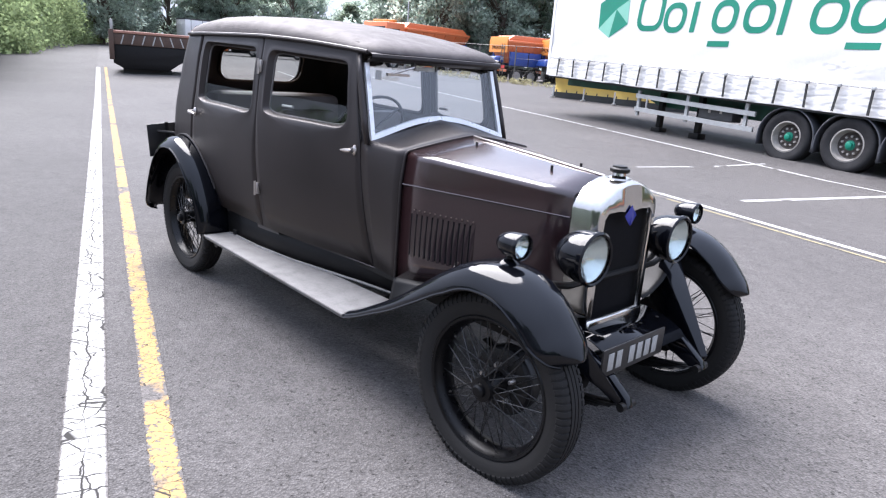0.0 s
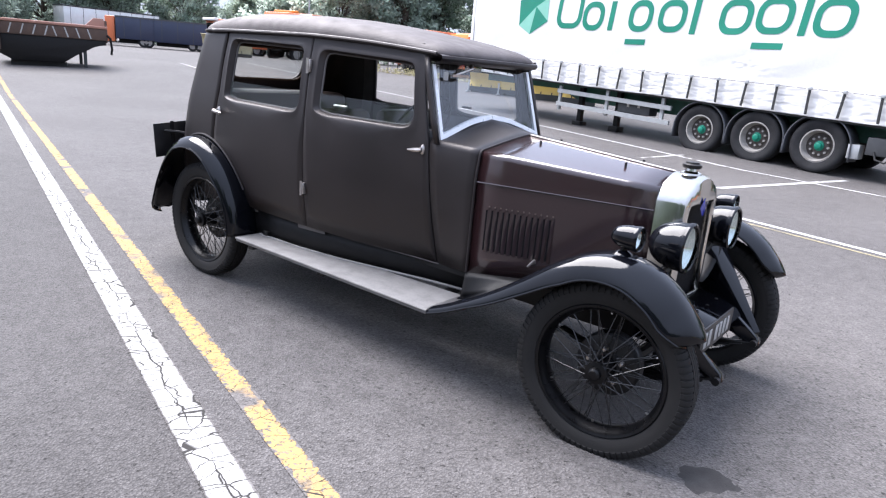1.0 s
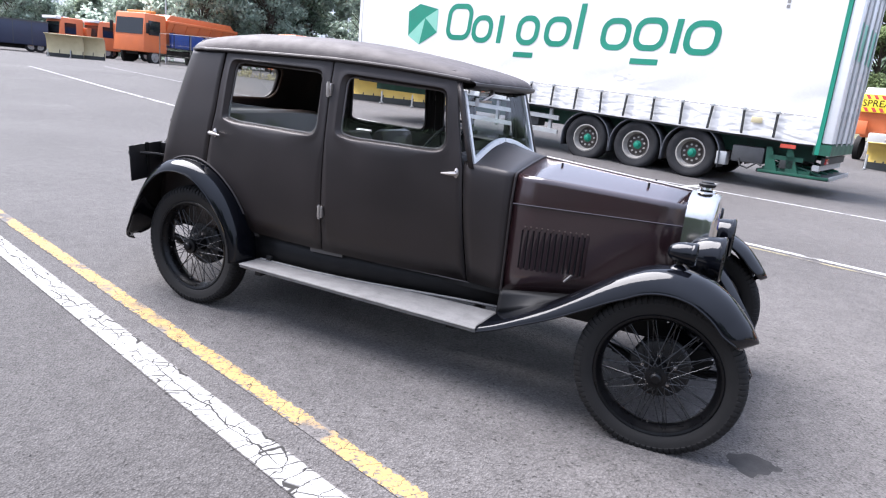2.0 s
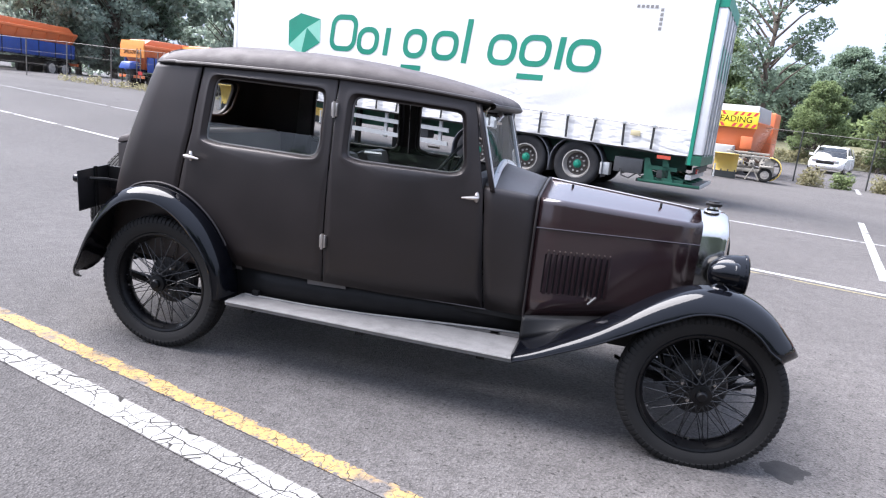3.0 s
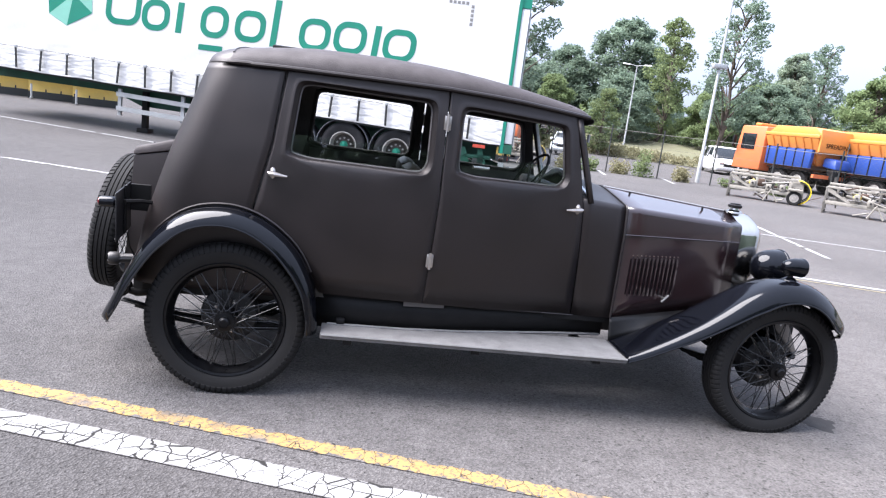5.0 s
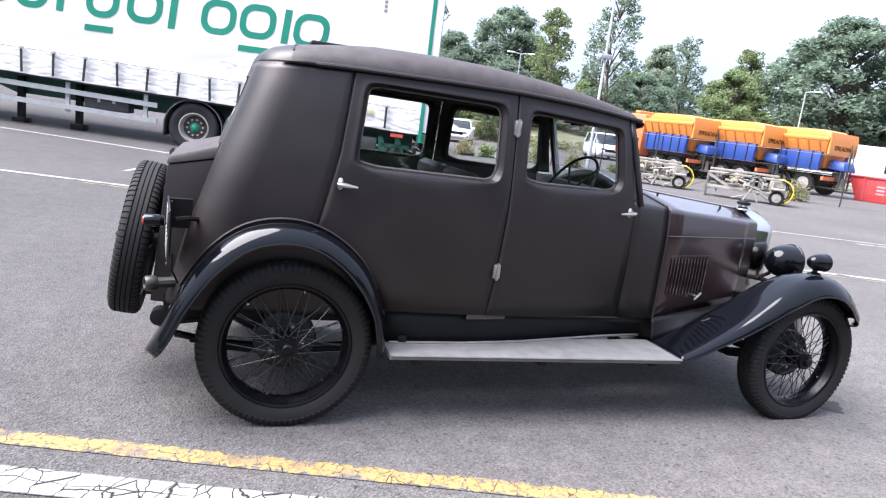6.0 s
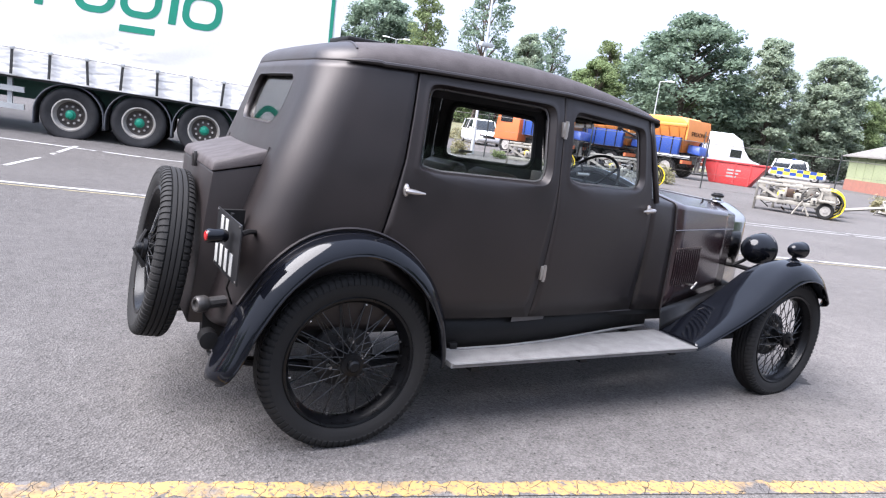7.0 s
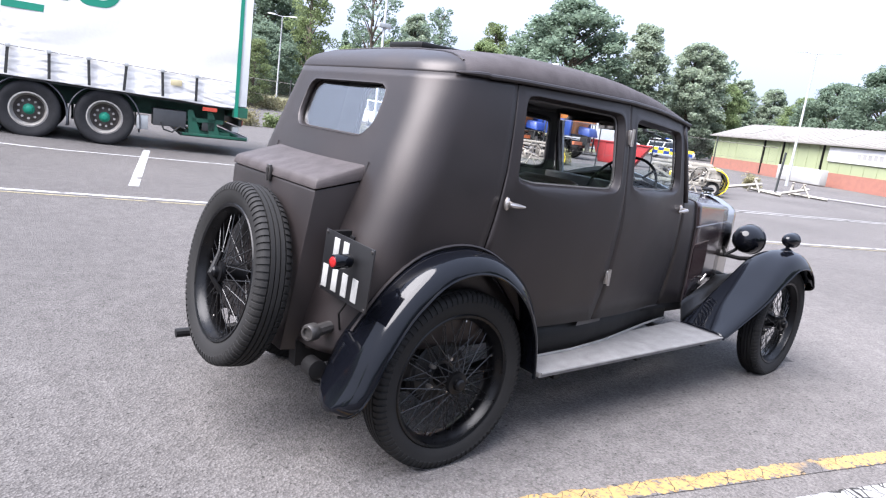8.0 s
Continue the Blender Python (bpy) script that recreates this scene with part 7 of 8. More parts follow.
def gritter(x, y, heading, label, hop=AMBER, word=True, L=5.6, dz=0.0, board=None, size=1.0):
    """A road-gritting lorry: cab, hopper, brine tanks, spinner chute. Front along local +x, rear at x = 0."""
    t = thing("gritting_lorry", label, "lorry", pose(x, y, g(x, y) + dz, 0, 0, heading) @ Matrix.Scale(size, 4), group="parked gritting lorries")
    cab = part("cab", hexa(bmesh.new(), [(L - 1.9, -1.15, 0.75), (L, -1.15, 0.75), (L, 1.15, 0.75), (L - 1.9, 1.15, 0.75)], [(L - 1.9, -1.1, 2.95), (L - 0.25, -1.08, 2.95), (L - 0.25, 1.08, 2.95), (L - 1.9, 1.1, 2.95)], 0.08), ORANGE, t, "orange cab")
    part("windscreen", hexa(bmesh.new(), [(L - 0.115, -1.0, 1.75), (L - 0.085, -1.0, 1.75), (L - 0.085, 1.0, 1.75), (L - 0.115, 1.0, 1.75)], [(L - 0.235, -0.98, 2.65), (L - 0.205, -0.98, 2.65), (L - 0.205, 0.98, 2.65), (L - 0.235, 0.98, 2.65)]), DARK_GLASS, cab)
    for s in (-1, 1):
        part("side_window", boxm(L - 1.35, L - 0.45, s * 1.13 - 0.02, s * 1.13 + 0.02, 1.75, 2.55, bevel=0.01), DARK_GLASS, cab)
        part("mirror", boxm(L - 0.2, L - 0.1, s * 1.35 - 0.1, s * 1.35 + 0.1, 1.8, 2.4, bevel=0.03), CHASSIS, cab)
        road_wheel(t, L - 1.0, s * 0.98, 0.5, 0 if s > 0 else 180)
        for xx in (0.9, 2.05):
            road_wheel(t, xx, s * 0.95, 0.5, 0 if s > 0 else 180)
        bm_ = bmesh.new(); extrude_poly(bm_, [(0.25, 1.15), (0.2, 2.02), (L - 2.2, 2.02), (L - 2.25, 1.15)], s * 1.0, s * 1.22, 0.05)
        tank = part("brine_tank", bm_, BLUE, t, "blue plastic brine tank")
        for k in range(5):
            xx = 0.6 + (L - 3) * k / 4
            part("tank_strap", boxm(xx - 0.03, xx + 0.03, s * 1.11 - 0.125, s * 1.11 + 0.125, 1.13, 2.04), CHASSIS, tank)
        part("mudguard", boxm(0.3, 2.65, s * 0.97 - 0.2, s * 0.97 + 0.2, 1.02, 1.07), CHASSIS, t)
    part("light_bar", boxm(L - 1.3, L - 0.9, -0.9, 0.9, 2.98, 3.12, bevel=0.04), AMBER, cab)
    part("frame", boxm(0.0, L - 0.3, -0.45, 0.45, 0.6, 1.0), CHASSIS, t)
    bm_ = bmesh.new()
    hexa(bm_, [(0.35, -0.6, 1.3), (L - 2.1, -0.6, 1.3), (L - 2.1, 0.6, 1.3), (0.35, 0.6, 1.3)], [(0.0, -1.22, 2.55), (L - 2.0, -1.22, 2.55), (L - 2.0, 1.22, 2.55), (0.0, 1.22, 2.55)], 0.03)
    hp = part("hopper", bm_, hop, t, "amber salt hopper")
    part("hopper_rim", boxm(-0.02, L - 1.98, -1.24, 1.24, 2.55, 2.72, bevel=0.03), hop, hp)
    bm_ = bmesh.new(); extrude_poly(bm_, [(0.0, 2.72), (L - 2.0, 2.72), (L - 2.4, 3.05), (0.5, 3.05)], -1.0, 1.0, 0.03); part("cover", bm_, hop, hp, "hopper cover")
    for k in range(6):
        xx = 0.4 + (L - 2.9) * k / 5
        for s in (-1, 1):
            part("hopper_rib", hexa(bmesh.new(), [(xx, s * 0.66, 1.4), (xx + 0.06, s * 0.66, 1.4), (xx + 0.06, s * 0.72, 1.4), (xx, s * 0.72, 1.4)], [(xx, s * 1.22, 2.55), (xx + 0.06, s * 1.22, 2.55), (xx + 0.06, s * 1.27, 2.55), (xx, s * 1.27, 2.55)]), hop, hp)
    hood = part("spinner_hood", hexa(bmesh.new(), [(-0.62, -0.55, 1.22), (0.12, -0.55, 1.30), (0.12, 0.55, 1.30), (-0.62, 0.55, 1.22)], [(-0.50, -0.45, 1.66), (0.16, -0.45, 1.74), (0.16, 0.45, 1.74), (-0.50, 0.45, 1.66)], 0.08), BLUE, t, "blue moulded spreader hood")
    for yy in (-0.42, 0.38):
        part("hood_leg", boxm(-0.46, -0.40, yy, yy + 0.05, 0.35, 1.24), DARK_STEEL, hood)
    bm_ = bmesh.new(); revolve(bm_, [(0, -0.03), (0.32, -0.03), (0.34, 0.03), (0.1, 0.05), (0.08, 0.5), (0, 0.5)], 18, pose(-0.35, 0, 0.42, 90)); part("spinner_disc", bm_, WORN_STEEL, t)
    part("feed_chute", boxm(-0.30, 0.06, -0.24, 0.24, 0.75, 1.30, bevel=0.03), DARK_STEEL, t)
    bm_ = bmesh.new()
    for yy in (-0.95, -0.60):
        tube(bm_, [(-0.14, yy, 0.55), (-0.14, yy, 2.5)], 0.025, 6)
    for k in range(5):
        tube(bm_, [(-0.14, -0.95, 0.75 + 0.38 * k), (-0.14, -0.60, 0.75 + 0.38 * k)], 0.018, 6)
    part("ladder", bm_, WORN_STEEL, t, "steel access ladder")
    part("rear_beam", boxm(-0.12, 0.0, -1.2, 1.2, 0.75, 0.92), ORANGE, t)
    if word:
        if not board:
            lettering(t, "SPREADING", 0.40, pose(1.35, -1.255, 2.64, 90, 0, 0), CHASSIS, hp)
        part("rear_board", extrude_poly(bmesh.new(), [(-0.09, 1.95), (-0.09, 2.62), (-0.03, 2.95), (0.0, 2.95), (0.0, 1.95)], -1.15, 1.15), board or hop, hp)
        part("rear_lamp_cluster", boxm(-0.16, -0.10, -1.1, -0.75, 0.95, 1.15), SKIP_RED, t)
        lettering(t, "SPREADING", 0.30, pose(-0.10, 0, 2.25, 90, 0, -90), CHASSIS, hp)
    return t
HD = 103.0
gritter(22.4, 25.0, HD, "orange gritting lorry with amber hopper and blue tanks behind the fence", L=5.1)
gritter(24.75, 22.9, HD, "orange gritting lorry with amber hopper and blue tanks behind the fence")
gritter(26.8, 21.0, HD, "orange gritting lorry with amber hopper and blue tanks behind the fence")
gritter(-39.5, 38.9, -83, "long orange and blue gritting lorry parked before the wood", ORANGE, False, 8.5, -0.25, None, 1.18)
for x, y in ((-22.2, 25.9), (-20.0, 27.6), (-18.5, 28.6)):
    gritter(x, y, 73, "orange and blue gritting lorry with yellow rear board", ORANGE, True, 7.0, -0.15, AMBER, 0.84)

def tractor(x, y, heading, label):
    t = thing("lorry_cab", label, "lorry", pose(x, y, g(x, y), 0, 0, heading), group="parked orange lorries")
    cab = part("cab", hexa(bmesh.new(), [(-1.9, -1.2, 0.6), (0, -1.2, 0.6), (0, 1.2, 0.6), (-1.9, 1.2, 0.6)], [(-1.9, -1.15, 2.8), (-0.2, -1.12, 2.8), (-0.2, 1.12, 2.8), (-1.9, 1.15, 2.8)], 0.1), ORANGE, t, "orange cab")
    part("windscreen", hexa(bmesh.new(), [(-0.08, -1.0, 1.6), (-0.05, -1.0, 1.6), (-0.05, 1.0, 1.6), (-0.08, 1.0, 1.6)], [(-0.19, -1.0, 2.45), (-0.16, -1.0, 2.45), (-0.16, 1.0, 2.45), (-0.19, 1.0, 2.45)]), DARK_GLASS, cab)
    part("sun_visor", boxm(-0.3, 0.15, -1.1, 1.1, 2.62, 2.85, bevel=0.05), WHITE, cab)
    for s in (-1, 1):
        part("side_window", boxm(-1.3, -0.45, s * 1.17 - 0.02, s * 1.17 + 0.02, 1.6, 2.4), DARK_GLASS, cab)
        road_wheel(t, -0.8, s * 1.0, 0.5, 0 if s > 0 else 180); road_wheel(t, -4.2, s * 1.0, 0.5, 0 if s > 0 else 180)
    part("bumper", boxm(-0.1, 0.1, -1.2, 1.2, 0.4, 0.75, bevel=0.04), CHASSIS, t)
    part("frame", boxm(-6.5, -1.5, -0.5, 0.5, 0.6, 1.0), CHASSIS, t)
    part("body", boxm(-6.3, -2.1, -1.2, 1.2, 1.0, 2.2, bevel=0.05), ORANGE, t)
    return t
for x, y in ((-48.8, 30.4), (-47.4, 32.6)):
    tractor(x, y, -98, "orange lorry facing the yard with a white visor")

def plough(x, y, heading, w=1.5, h=1.0, mat=YELLOW, label="curved yellow snow plough blade resting on the ground", stand=True):
    t = thing("snow_plough", label, "plough", pose(x, y, g(x, y), 0, 0, heading), group="snow ploughs")
    bm_ = bmesh.new()
    rows = []
    for i in range(11):
        a = radians(-35 + 125 * i / 10)
        rows.append([(-0.55 * math.cos(a) + 0.45, yy, max(0.02, 0.36 * h + 0.62 * h * math.sin(a))) for yy in np.linspace(-w / 2, w / 2, 5)])
    grid(bm_, rows)
    bl = solid(part("blade", bm_, mat, t, "curved blade"), 0.03)
    for k in range(4):
        yy = -w / 2 + 0.05 + (w - 0.1) * k / 3
        part("rib", extrude_poly(bmesh.new(), [(-0.12, 0.05), (-0.14, 0.9 * h), (-0.02, 0.9 * h), (-0.1, 0.4 * h), (0.05, 0.05)], yy - 0.02, yy + 0.02), DARK_STEEL, bl)
    part("cutting_edge", boxm(0.02, 0.09, -w / 2, w / 2, 0.0, 0.22), DARK_STEEL, t, "dark rubber cutting edge")
    if stand:
        bm_ = bmesh.new(); tube(bm_, [(0.3, -w * 0.4, 0.03), (0.75, -w * 0.4, 0.03)], 0.03, 6); tube(bm_, [(0.5, -w * 0.4, 0.03), (0.5, -w * 0.4, 0.45)], 0.03, 6); part("stand", bm_, GALV, t)
    return t
for k, (x, y) in enumerate(((-11.9, 19.2), (-10.55, 19.3), (-9.2, 19.3), (-7.9, 19.3))):
    plough(x, y, -72, 1.35, 0.95)
for x, y in ((-36.2, 23.0), (-35.6, 24.0)):
    plough(x, y, -48, 2.0, 1.35, CREAM, "tall cream snow plough blade resting on the ground")

def gear(x, y, heading, label, L=2.6, seed=1, end=BRIGHT_YELLOW):
    """A plough carriage on the ground: upright end frame, rails, yellow drums, gearbox, rams, hoses, small wheel, curved mouldboard."""
    rnd = random.Random(seed)
    t = thing("plough_carriage", label, "machinery", pose(x, y, g(x, y), 0, 0, heading) @ Matrix.Scale(0.94, 4), group="plough carriages")
    a, b = -L / 2, L / 2
    for yy in (-0.50, 0.42):
        part("side_rail", boxm(a, b - 0.35, yy, yy + 0.08, 0.30, 0.42, bevel=0.012), WORN_PALE, t)
        part("frame_upright", boxm(a, a + 0.07, yy, yy + 0.09, 0.0, 0.86, bevel=0.012), WORN_STEEL, t)
        part("frame_brace", hexa(bmesh.new(), [(a + 0.05, yy, 0.72), (a + 0.05, yy + 0.05, 0.72), (a + 0.05, yy + 0.05, 0.82), (a + 0.05, yy, 0.82)], [(a + 0.75, yy, 0.38), (a + 0.75, yy + 0.05, 0.38), (a + 0.75, yy + 0.05, 0.46), (a + 0.75, yy, 0.46)]), WORN_PALE, t)
    for zz in (0.04, 0.40, 0.78):
        part("frame_crossbar", boxm(a + 0.004, a + 0.064, -0.47, 0.47, zz, zz + 0.075, bevel=0.01), (WORN_STEEL, WORN_PALE)[zz > 0.5], t)
    for k in range(3):      # drums on the cross shafts
        xx, zz = a + L * (0.30 + 0.17 * k) + rnd.uniform(-0.05, 0.05), 0.54 + rnd.uniform(-0.05, 0.08)
        bm_ = bmesh.new(); revolve(bm_, [(0, -0.28), (0.105, -0.28), (0.12, -0.25), (0.12, -0.12), (0.095, -0.10), (0.095, 0.10), (0.12, 0.12), (0.12, 0.25), (0.105, 0.28), (0, 0.28)], 18, pose(xx, -0.08, zz))
        part("drum", bm_, (end, WORN_PALE, WORN_STEEL)[k], t, "round drum on the cross shaft")
        bm_ = bmesh.new(); tube(bm_, [(xx, -0.62, zz), (xx, 0.5, zz)], 0.035, 8); part("cross_shaft", bm_, DARK_METAL, t)
        part("bearing_block", boxm(xx - 0.09, xx + 0.09, -0.53, -0.43, zz - 0.12, zz + 0.1, bevel=0.02), WORN_PALE, t)
    gb = part("gearbox", hexa(bmesh.new(), [(b - 0.85, -0.40, 0.30), (b - 0.30, -0.40, 0.26), (b - 0.30, 0.40, 0.26), (b - 0.85, 0.40, 0.30)], [(b - 0.80, -0.34, 0.80), (b - 0.36, -0.34, 0.90), (b - 0.36, 0.34, 0.90), (b - 0.80, 0.34, 0.80)], 0.03), WORN_PALE, t, "pale gearbox housing")
    for k in range(4):
        part("cover_bolt", boxm(b - 0.74 + 0.1 * k, b - 0.70 + 0.1 * k, -0.405, -0.36, 0.55, 0.60), DARK_METAL, gb)
    for k in range(5):      # hydraulic rams
        p = (rnd.uniform(a + 0.2, 0.0), rnd.uniform(-0.45, 0.4), rnd.uniform(0.42, 0.85)); q = (p[0] + rnd.uniform(0.55, 0.95), p[1] + rnd.uniform(-0.15, 0.15), p[2] + rnd.uniform(-0.3, 0.2))
        m_ = tuple((u + v) / 2 for u, v in zip(p, q))
        bm_ = bmesh.new(); tube(bm_, [p, m_], 0.045, 8); ram = part("ram", bm_, (WORN_PALE, WORN_STEEL)[k % 2], t)
        bm_ = bmesh.new(); tube(bm_, [m_, q], 0.022, 8); part("piston_rod", bm_, DULL, ram)
    for k in range(6):
        p = (rnd.uniform(a, b - 0.5), rnd.uniform(-0.55, 0.45), rnd.uniform(0.2, 0.5)); bm_ = bmesh.new()
        tube(bm_, [p, (p[0] + rnd.uniform(0.2, 0.5), p[1] + rnd.uniform(-0.3, 0.3), p[2] + rnd.uniform(0.1, 0.45))], 0.03, 6); part("link_arm", bm_, (DARK_METAL, WORN_PALE, WORN_STEEL)[k % 3], t)
    part("bed", boxm(a + 0.15, b - 0.75, -0.36, 0.34, 0.36, 0.50, bevel=0.02), WORN_STEEL, t, "dirty steel bed")
    for yy, zz in ((-0.46, 0.82), (0.36, 0.92)):
        part("top_rail", boxm(a + 0.05, b - 0.55, yy, yy + 0.07, zz, zz + 0.08, bevel=0.012), WORN_PALE, t)
        for k in range(4):
            xx = a + 0.35 + k * (L - 1.1) / 3
            part("rail_post", boxm(xx - 0.03, xx + 0.03, yy + 0.005, yy + 0.065, 0.40, zz, bevel=0.008), (WORN_STEEL, WORN_PALE)[k % 2], t)
    for k in range(3):
        xx = a + 0.3 + k * (L - 1.2) / 2.4
        part("valve_block", boxm(xx, xx + 0.22, -0.30 + 0.12 * k, -0.05 + 0.12 * k, 0.50, 0.72 + 0.05 * k, bevel=0.02), (DARK_METAL, RUST, WORN_STEEL)[k], t)
    for k in range(16):     # struts, levers and brackets in a tangle
        p = Vector((rnd.uniform(a - 0.1, b - 0.45), rnd.uniform(-0.62, 0.5), rnd.uniform(0.15, 0.95)))
        q = p + Vector((rnd.uniform(-0.45, 0.45), rnd.uniform(-0.25, 0.25), rnd.uniform(-0.3, 0.25)))
        q.z = min(max(q.z, 0.06), 1.08)
        bm_ = bmesh.new(); tube(bm_, [p, q], rnd.uniform(0.012, 0.034), 6); part("strut", bm_, (WORN_STEEL, DARK_METAL, RUST, WORN_PALE)[k % 4], t)
    for k in range(6):
        p = (rnd.uniform(a, b - 0.7), rnd.uniform(-0.58, 0.3), rnd.uniform(0.3, 0.8)); d_ = rnd.uniform(0.06, 0.16)
        part("bracket_plate", boxm(p[0], p[0] + d_ * 1.6, p[1], p[1] + 0.04, p[2], p[2] + d_, bevel=0.008), (WORN_PALE, RUST, WORN_STEEL)[k % 3], t)
    for k in range(3):
        bm_ = bmesh.new(); x0, y0 = a + 0.3 + 0.5 * k, rnd.uniform(-0.5, 0.3)
        tube(bm_, [(x0, y0, 0.6), (x0 + 0.15, y0 - 0.05, 0.88), (x0 + 0.4, y0, 0.92), (x0 + 0.6, y0 + 0.1, 0.7)], 0.018, 6); part("hose", bm_, STRAP, t)
    bm_ = bmesh.new(); tube(bm_, [(-0.15, -0.60, 0.03), (0.05, -0.60, 0.46), (0.30, -0.60, 0.03)], 0.035, 6); part("prop_stand", bm_, WORN_PALE, t)
    road_wheel(t, b - 0.58, -0.56, 0.25, 180)
    part("wheel_guard", boxm(b - 0.80, b - 0.36, -0.70, -0.44, 0.50, 0.58, bevel=0.03), WORN_PALE, t)
    bm_ = bmesh.new(); rows = []
    for i in range(12):
        c = radians(-75 + 165 * i / 11)
        rows.append([(b - 0.52 + 0.46 * math.cos(c), yy, 0.46 + 0.44 * math.sin(c)) for yy in (-0.44, -0.15, 0.15, 0.44)])
    grid(bm_, rows)
    mb = solid(part("mouldboard", bm_, end, t, "curved yellow mouldboard end"), 0.03)
    for yy in (-0.43, 0.40):
        bm_ = bmesh.new(); tube(bm_, [(b - 0.52 + 0.41 * math.cos(radians(d)), yy + 0.015, 0.46 + 0.39 * math.sin(radians(d))) for d in (-70, -30, 10, 50, 85)], 0.025, 6); part("rib", bm_, DARK_STEEL, mb)
    return t
gear(14.6, 17.6, -34, "grey plough carriage with yellow mouldboard on the tarmac", 2.8, 1)
gear(16.2, 14.7, -40, "grey and yellow plough carriage lying on the tarmac", 2.9, 2)
gear(17.95, 9.2, -55, "grey and yellow plough carriage lying on the tarmac", 2.6, 3)
gear(19.7, 10.0, -55, "grey and yellow plough carriage lying on the tarmac", 2.2, 4)
gear(6.75, 21.7, -12, "grey plough trolley with yellow blade", 2.1, 5, YELLOW)
plough(5.75, 20.9, -100, 0.75, 0.85, YELLOW)

# spreader body with warning board, behind the trailer
SPR = thing("spreader_lorry", "orange salt-spreader lorry with a striped warning board", "lorry", pose(6.0, 23.7, g(5.75, 23.7), 0, 0, 72) @ Matrix.Scale(0.92, 4))
part("body", hexa(bmesh.new(), [(0.2, -0.8, 0.9), (4.5, -0.8, 0.9), (4.5, 0.8, 0.9), (0.2, 0.8, 0.9)], [(0.0, -1.15, 2.1), (4.5, -1.15, 2.1), (4.5, 1.15, 2.1), (0.0, 1.15, 2.1)], 0.04), ORANGE, SPR)
bm = bmesh.new(); extrude_poly(bm, [(0.1, 2.1), (4.5, 2.1), (4.0, 2.75), (0.5, 2.75)], -1.0, 1.0, 0.04); part("sheet_cover", bm, CONCRETE, SPR, "pale sheeted cover")
wb = part("warning_board", boxm(-0.10, -0.05, -1.1, 1.1, 1.83, 2.48, bevel=0.01), BRIGHT_YELLOW, SPR, "yellow warning board with red stripes")
for s in (-1, 1):
    for zz in (1.85, 2.31):
        for k in range(4):
            y0 = s * (0.12 + 0.25 * k)
            part("red_stripe", hexa(bmesh.new(), [(-0.104, y0, zz), (-0.101, y0, zz), (-0.101, y0 + s * 0.12, zz), (-0.104, y0 + s * 0.12, zz)], [(-0.104, y0 + s * 0.1, zz + 0.15), (-0.101, y0 + s * 0.1, zz + 0.15), (-0.101, y0 + s * 0.22, zz + 0.15), (-0.104, y0 + s * 0.22, zz + 0.15)]), SKIP_RED, wb)
lettering(SPR, "SPREADING", 0.34, pose(-0.105, 0, 2.15, 90, 0, -90), CHASSIS, wb)
for s in (-1, 1):
    part("tail_panel", boxm(-0.06, 0.0, s * 0.8 - 0.22, s * 0.8 + 0.22, 1.0, 1.5, bevel=0.02), ORANGE, SPR)
    road_wheel(SPR, 0.9, s * 0.9, 0.48, 0 if s > 0 else 180)
part("chute", boxm(-0.4, 0.2, -0.4, 0.4, 0.4, 1.1, bevel=0.05), CONCRETE, SPR)
part("frame", boxm(0, 6.5, -0.4, 0.4, 0.55, 0.9), CHASSIS, SPR)
part("cab", boxm(4.7, 6.5, -1.15, 1.15, 0.6, 2.7, bevel=0.1), ORANGE, SPR)
road_wheel(SPR, 5.6, -0.95, 0.48); road_wheel(SPR, 5.6, 0.95, 0.48)

